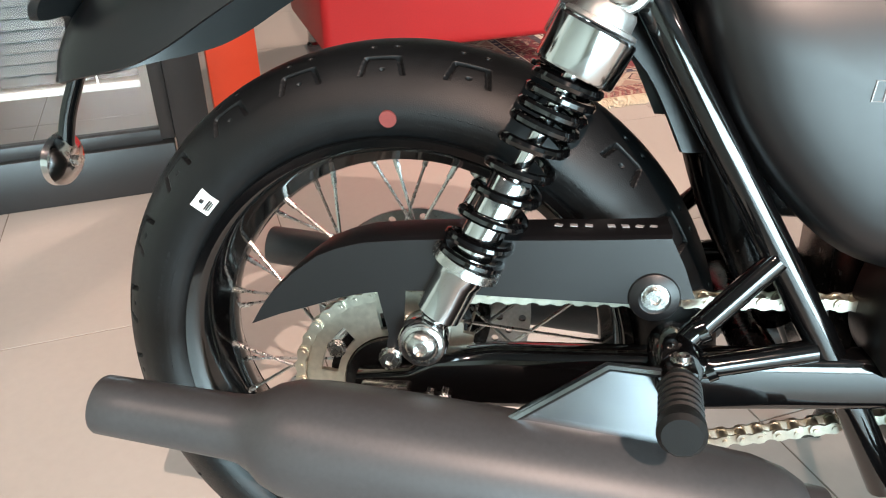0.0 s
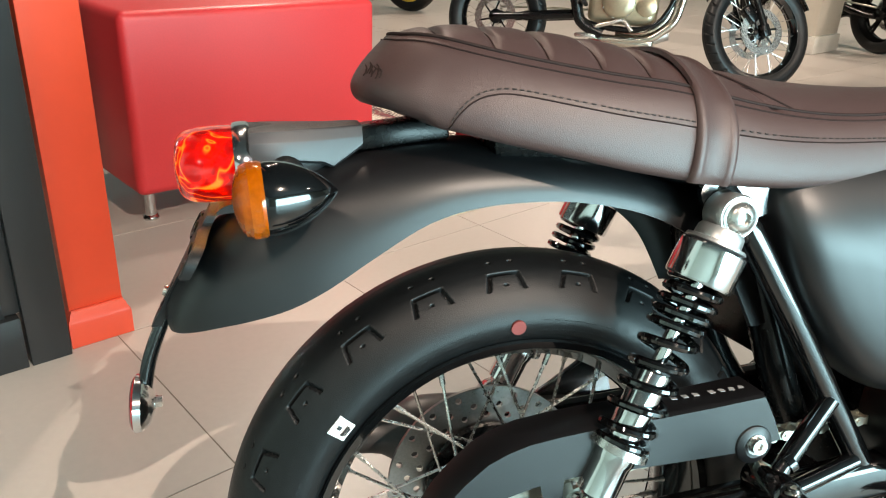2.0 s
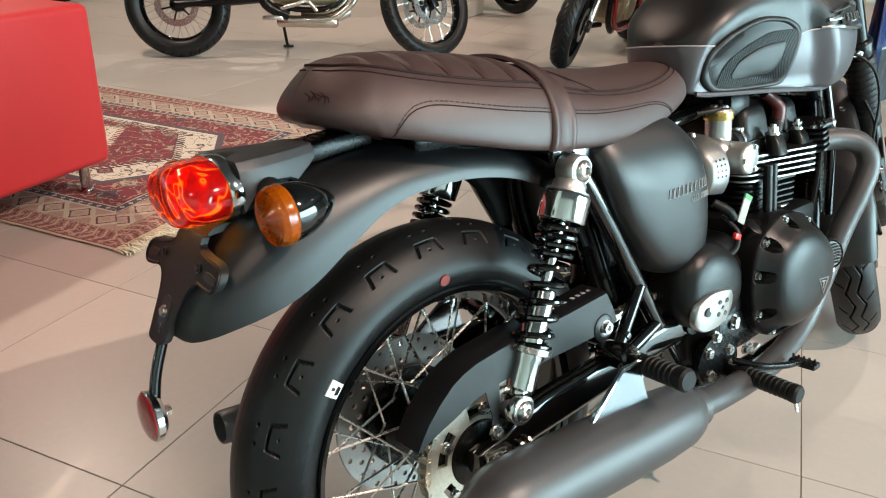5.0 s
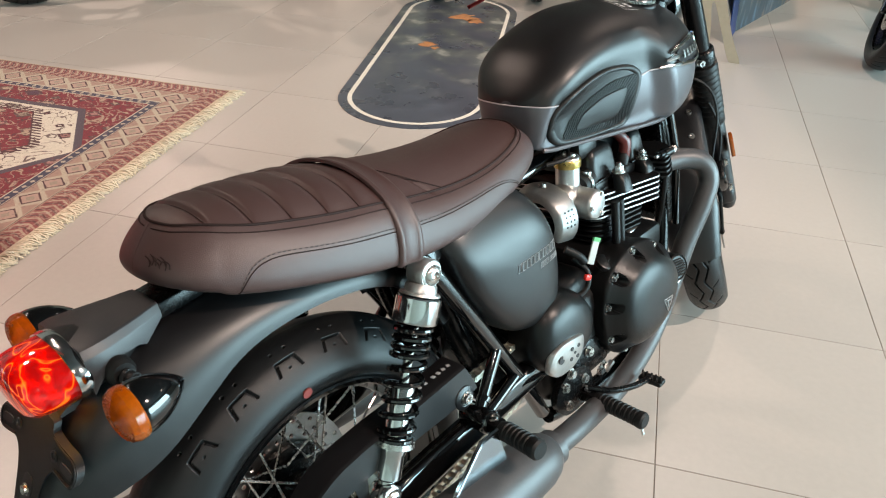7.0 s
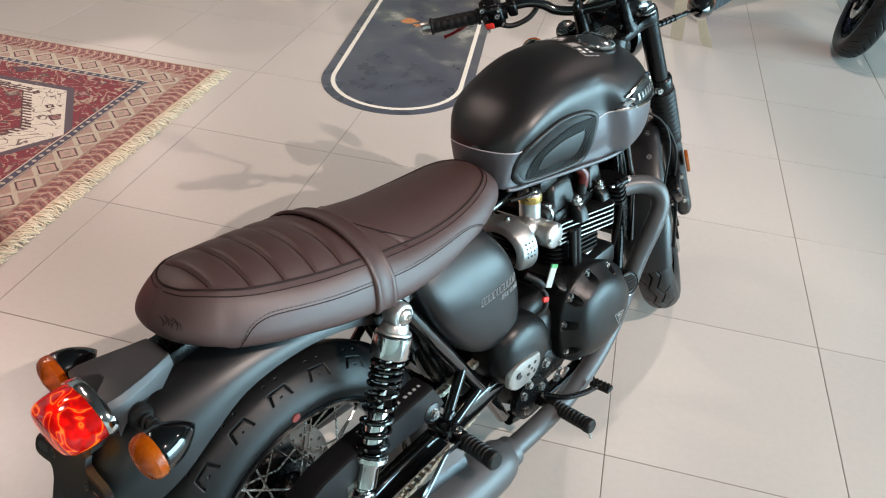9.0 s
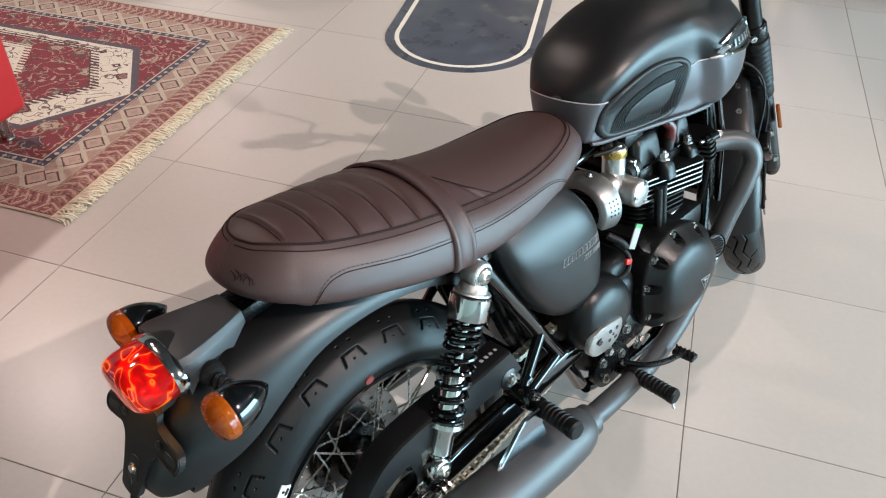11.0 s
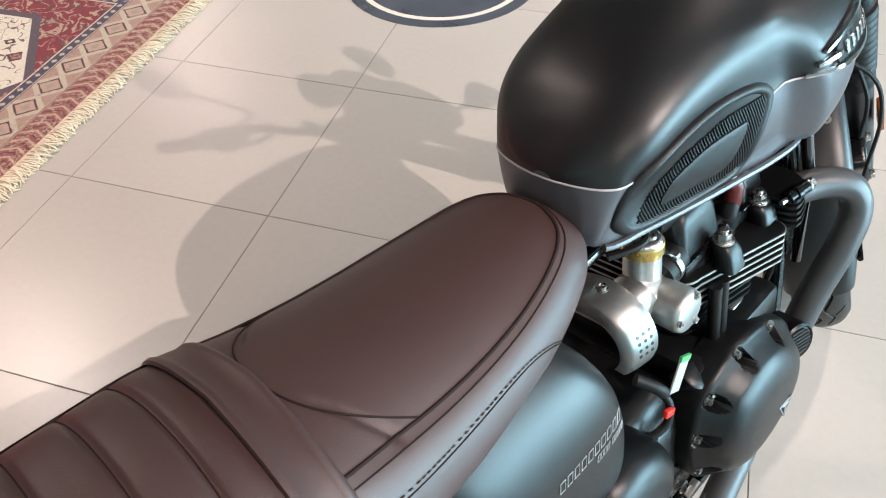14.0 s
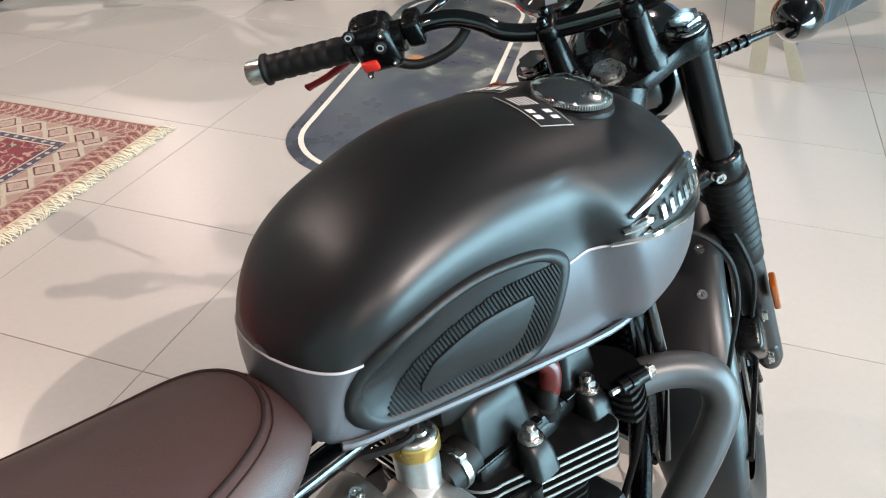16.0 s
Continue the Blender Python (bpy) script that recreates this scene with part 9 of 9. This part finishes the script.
        rod("foot_peg", ob, [(mid - 0.22, 0.13 * s, 0.34 + lift), (mid - 0.22, 0.24 * s, 0.35 + lift)], 0.014, PEG_RUBBER)
    if high:
        # low collector box that sweeps up ahead of the rear wheel
        bm = bmesh.new()
        box(bm, (mid + 0.02, -0.03, 0.235), (0.40, 0.20, 0.075), bevel=0.028, segments=3)
        part("exhaust_box", bm, pipe_mat, ob, "satin steel exhaust box")
        for y in (-0.115, -0.075):
            rod("exhaust_pipe", ob, [(mid - 0.10, y, 0.245), (mid + 0.16, y, 0.255), (mid + 0.26, y, 0.31), (mid + 0.33, y, 0.385), (mid + 0.36, y + 0.02, 0.52)], 0.021, pipe_mat, "bright steel exhaust pipe", n=14)
        rod("exhaust_link", ob, [(mid - 0.10, -0.13, 0.27), (mid - 0.24, -0.15, 0.34), (mid - 0.32, -0.165, 0.52), (0.20, -0.18, 0.66)], 0.034, SATIN_BLACK, n=16)
        rod("muffler", ob, [(0.24, -0.18, 0.64), (-0.22, -0.20, 0.86)], [0.055, 0.062], pipe_mat, "satin steel high muffler", n=20)
        rod("heat_guard", ob, [(mid - 0.18, -0.15, 0.30), (mid - 0.05, -0.16, 0.34), (mid + 0.02, -0.15, 0.36), (mid + 0.08, -0.15, 0.30)], 0.013, STEEL)
        bm = bmesh.new()
        box(bm, (mid - 0.20, -0.145, 0.255), (0.13, 0.035, 0.030), bevel=0.008)
        part("foot_plate", bm, STEEL, ob)
        skin("skid_plate", ob, [(mid - 0.14, 0.10, 0.20, 0.235), (mid + 0.1, 0.11, 0.20, 0.25), (mid + 0.30, 0.09, 0.27, 0.34)], ALUMINIUM)
    else:
        rod("muffler", ob, [(mid - 0.06, -0.15, 0.20), (mid - 0.20, -0.17, 0.24), (0.0, -0.19, 0.30), (-0.18, -0.20, 0.36)], [0.028] * 5 + [0.046] * 5 + [0.052] * 5 + [0.05], pipe_mat, "tapered muffler", n=20)
    # stand, shock, plate hanger
    rod("side_stand", ob, [(mid - 0.16, 0.13, 0.27), (mid - 0.14, 0.33, 0.07)], 0.011, SATIN_BLACK)
    lx = 0.37 if high else 0.33
    bm = bmesh.new()
    # the foot lies flat on the floor under the leaning frame
    box(bm, (mid - 0.135, lx, math.tan(radians(lean)) * lx + 0.012), (0.07, 0.05, 0.010), Matrix.Rotation(radians(lean), 4, "X"), bevel=0.003)
    tube(bm, [(mid - 0.14, 0.32, 0.08), (mid - 0.135, lx, math.tan(radians(lean)) * lx + 0.015)], 0.011, 8)
    part("stand_foot", bm, SATIN_BLACK, ob)
    rod("shock", ob, [(0.24, 0, 0.42), (0.34, 0, 0.70 + lift)], 0.032, SATIN_BLACK, n=14)
    rod("chain_run", ob, [(0.0, 0.085, rr + 0.07), (mid - 0.22, 0.085, rr + 0.09)], 0.008, ZINC)
    # bodywork
    skin("fuel_tank", ob, [(mid - 0.16, 0.05, 0.80 + lift, 0.86 + lift), (mid - 0.12, 0.11, 0.76 + lift, 0.93 + lift), (mid + 0.05, 0.15, 0.74 + lift, 1.00 + lift), (mid + 0.22, 0.15, 0.76 + lift, 1.00 + lift), (head.x - 0.02, 0.08, 0.80 + lift, 0.96 + lift), (head.x, 0.03, 0.86 + lift, 0.92 + lift)], paint, "painted fuel tank")
    skin("seat", ob, [(-0.24, 0.05, 0.86 + lift, 0.90 + lift), (-0.15, 0.11, 0.83 + lift, 0.93 + lift), (0.10, 0.14, 0.80 + lift, 0.90 + lift), (mid - 0.28, 0.13, 0.77 + lift, 0.85 + lift), (mid - 0.10, 0.08, 0.78 + lift, 0.87 + lift)], PLASTIC, "black seat")
    skin("tail_unit", ob, [(-0.34, 0.04, 0.80 + lift, 0.84 + lift), (-0.25, 0.07, 0.79 + lift, 0.86 + lift), (0.0, 0.10, 0.75 + lift, 0.83 + lift), (0.15, 0.10, 0.70 + lift, 0.80 + lift)], paint)
    skin("side_panel", ob, [(0.18, 0.10, 0.55 + lift, 0.74 + lift), (0.30, 0.125, 0.50 + lift, 0.76 + lift), (mid - 0.18, 0.12, 0.52 + lift, 0.76 + lift)], SHOW_BLACK)
    skin("radiator", ob, [(mid + 0.26, 0.13, 0.46 + lift, 0.80 + lift), (mid + 0.30, 0.13, 0.45 + lift, 0.81 + lift)], SATIN_BLACK)
    bm = bmesh.new()
    rows = []
    for k in range(17):
        th = radians(-70 + 110 * k / 16)
        rows.append([((rr + 0.035) * math.sin(th), rw * 0.55 * t, rr + (rr + 0.035 - 0.02 * t * t) * math.cos(th)) for t in (-1, -0.6, 0, 0.6, 1)])
    loft(bm, [o + [(x * 0.985, y * 0.95, z - 0.004) for x, y, z in o[::-1]] for o in rows])
    part("rear_mudguard", bm, SATIN_BLACK, ob)
    return tagged(ob, label, "motorcycle", "motorcycles on show")


ORANGE_PLASTIC = material("orange_indicator_plastic", (0.70, 0.20, 0.015), 0.25, vary=0.08)
YELLOW_RIM = material("yellow_gold_rim", (0.62, 0.45, 0.06), 0.3, metal=0.6, vary=0.08)
show_bike("tall adventure motorcycle with bright steel exhaust on its stand", (-1.985, 2.02), (-0.60, 2.85), 9.0, 32, "tall", STONE_PAINT, ENGINE_SAND, GLOSS_BLACK, 0.330, 0.350, 0.150, 0.110, block_groove)
show_bike("red street motorcycle with black cast wheels", (0.47, 4.52), (0.30, 3.10), 8.0, 10, "red", CANDY_RED, ENGINE_SAND, SATIN_BLACK, 0.318, 0.306, 0.165, 0.122, road_groove, "cast", SATIN_BLACK)
show_bike("tall dark motorcycle with gold-rimmed knobbly tyres", (1.12, 4.78), (0.93, 3.30), 9.0, 14, "tall", SHOW_BLACK, SATIN_BLACK, YELLOW_RIM, 0.330, 0.345, 0.150, 0.110, block_groove)
show_bike("black street motorcycle with a wide front tyre", (3.28, 4.02), (2.885, 2.63), 8.0, 12, "road", SHOW_BLACK, SATIN_BLACK, SATIN_BLACK, 0.318, 0.306, 0.165, 0.125, road_groove, "cast", SATIN_BLACK)
show_bike("black street motorcycle with cast wheels beside the pillar", (-0.79, 5.37), (-2.08, 5.93), 8.0, 15, "road", SHOW_BLACK, SATIN_BLACK, SATIN_BLACK, 0.312, 0.306, 0.150, 0.115, road_groove, "cast", SATIN_BLACK)
show_bike("black motorcycle with gold wheel rims further back", (-4.57, 3.42), (-5.90, 2.95), 8.0, 15, "road", SHOW_BLACK, SATIN_BLACK, YELLOW_RIM, 0.315, 0.306, 0.150, 0.115, road_groove)


# ---- printed cardboard display stand ----
def city_print(name, ground, low, high):
    """Night print with upright streaks of light on a dark ground."""
    m = material(name, ground, 0.32, vary=0.3, grain=6, stain=2.5)
    n, l = m.node_tree.nodes, m.node_tree.links
    bsdf = n["Principled BSDF"]
    old = bsdf.inputs["Base Color"].links[0].from_socket
    tc, mp, tex, r, mix = n.new("ShaderNodeTexCoord"), n.new("ShaderNodeMapping"), n.new("ShaderNodeTexNoise"), n.new("ShaderNodeValToRGB"), n.new("ShaderNodeMix")
    mp.inputs["Scale"].default_value = (22, 22, 3.0)
    tex.inputs["Scale"].default_value, tex.inputs["Detail"].default_value = 1.6, 5
    l.new(tc.outputs["Object"], mp.inputs[0])
    l.new(mp.outputs[0], tex.inputs["Vector"])
    el = r.color_ramp.elements
    el[0].position, el[0].color = low, (0.0, 0.0, 0.0, 1)
    el[1].position, el[1].color = high, (1, 1, 1, 1)
    l.new(tex.outputs[0], r.inputs[0])
    tint = n.new("ShaderNodeTexNoise")
    tint.inputs["Scale"].default_value = 4.0
    l.new(tc.outputs["Object"], tint.inputs["Vector"])
    hue = n.new("ShaderNodeValToRGB")
    e = hue.color_ramp.elements
    e[0].position, e[0].color = 0.45, (0.16, 0.30, 0.42, 1)
    e[1].position, e[1].color = 0.60, (0.50, 0.22, 0.08, 1)
    l.new(tint.outputs[0], hue.inputs[0])
    mix.data_type = "RGBA"
    l.new(r.outputs[0], mix.inputs[0])
    l.new(old, mix.inputs[6])
    l.new(hue.outputs[0], mix.inputs[7])
    l.new(mix.outputs[2], bsdf.inputs["Base Color"])
    return m


CITY = city_print("blue_city_print", (0.020, 0.055, 0.20), 0.54, 0.74)
CARD = material("cream_card_edge", (0.52, 0.43, 0.32), 0.6, vary=0.08, grain=40)
SLATE_PRINT = city_print("slate_city_print", (0.070, 0.090, 0.105), 0.47, 0.80)
stand = empty("display_stand", pose(2.17, 3.03, 0))


def card_panel(name, corners, mat, label="", thick=0.006):
    """A flat sheet of card between four corners, relative to the stand's base."""
    a, b, c, d = (Vector(p) for p in corners)
    nrm = (b - a).cross(d - a).normalized() * thick
    bm = bmesh.new()
    n = 6
    low, high = [a.lerp(b, k / n) for k in range(n + 1)], [d.lerp(c, k / n) for k in range(n + 1)]
    ring = low + high[::-1]
    loft(bm, [ring, [p + nrm for p in ring]])
    return part(name, bm, mat, stand, label)


card_panel("front_panel", ((-0.01, -0.01, 0.004), (0.391, 0.406, 0.180), (0.385, 0.400, 0.490), (-0.127, -0.132, 0.291)), SLATE_PRINT, "lower panel printed in slate blue")
card_panel("print_panel", ((-0.127, -0.132, 0.303), (0.385, 0.400, 0.502), (0.370, 0.385, 1.55), (-0.15, -0.13, 1.55)), CITY, "blue panel with a printed night city")
card_panel("side_panel", ((-0.06, -0.26, 0.004), (-0.008, -0.008, 0.004), (-0.11, -0.04, 1.54), (-0.16, -0.24, 1.54)), CITY)
bm = bmesh.new()
tube(bm, [(-0.127, -0.136, 0.297), (0.385, 0.396, 0.496)], 0.010, 6, squash=0.5)
part("white_strip", bm, WHITE_PRINT, stand, "white strip between the panels")


def card_leg(foot, outline):
    """A flat curved leg cut out of card, standing square to the panels."""
    bm = bmesh.new()
    slab(bm, round_outline(outline, 4), 0.012, lambda u, v, w: (foot[0] + u, foot[1] - 0.25 * u + w, v))
    return part("card_leg", bm, CARD, stand, "cream curved card leg")


card_leg((-0.04, -0.61), [(0.030, 0.0), (-0.037, 0.138), (-0.105, 0.32), (-0.141, 0.459), (-0.170, 0.596), (-0.185, 0.95), (-0.19, 1.5), (-0.26, 1.5), (-0.245, 0.95), (-0.230, 0.596), (-0.262, 0.43), (-0.240, 0.30), (-0.216, 0.15), (-0.20, 0.0), (-0.14, 0.0), (-0.152, 0.16), (-0.172, 0.28), (-0.155, 0.29), (-0.086, 0.13), (-0.026, 0.0)])
card_leg((0.64, 1.33), [(0.05, 0.0), (0.01, 0.20), (-0.01, 0.50), (-0.03, 0.90), (-0.04, 1.5), (-0.11, 1.5), (-0.10, 0.90), (-0.08, 0.50), (-0.09, 0.20), (-0.14, 0.0)])
tagged(stand, "tall printed card display stand with a blue night city", "display stand")

# ---- floor tiles: the near ones as pieces, the far ones joined ----
def tile_mesh():
    bm = bmesh.new()
    h, b = 0.2987, 0.0006
    rings = [[(sx * (h - g), sy * (h - g), z) for sx, sy in ((-1, -1), (1, -1), (1, 1), (-1, 1))] for g, z in ((0, -0.006), (0, -b), (b, 0.0))]
    loft(bm, rings)
    return bm


near_tile = None
far_bm = bmesh.new()
for i in range(-12, 14):
    for j in range(-10, 15):
        x, y = 0.6 * i + 0.3, 0.6 * j + 0.3
        if -6 <= i < 6 and -5 <= j < 11:
            if near_tile is None:
                ob = part("tile", tile_mesh(), FLOOR_TILE, floor, angle=10)
                near_tile = ob.data
                ob.location = (x, y, 0)
            else:
                shared("tile", near_tile, floor, pose(x, y, 0, 0, 0, 90 * ((i * 7 + j * 3) % 4)))
        else:
            h = 0.2985
            far_bm.faces.new([far_bm.verts.new((x + sx * h, y + sy * h, 0.0)) for sx, sy in ((-1, -1), (1, -1), (1, 1), (-1, 1))])
tagged(part("far_tiles", far_bm, FLOOR_TILE, floor), kind="stuff")
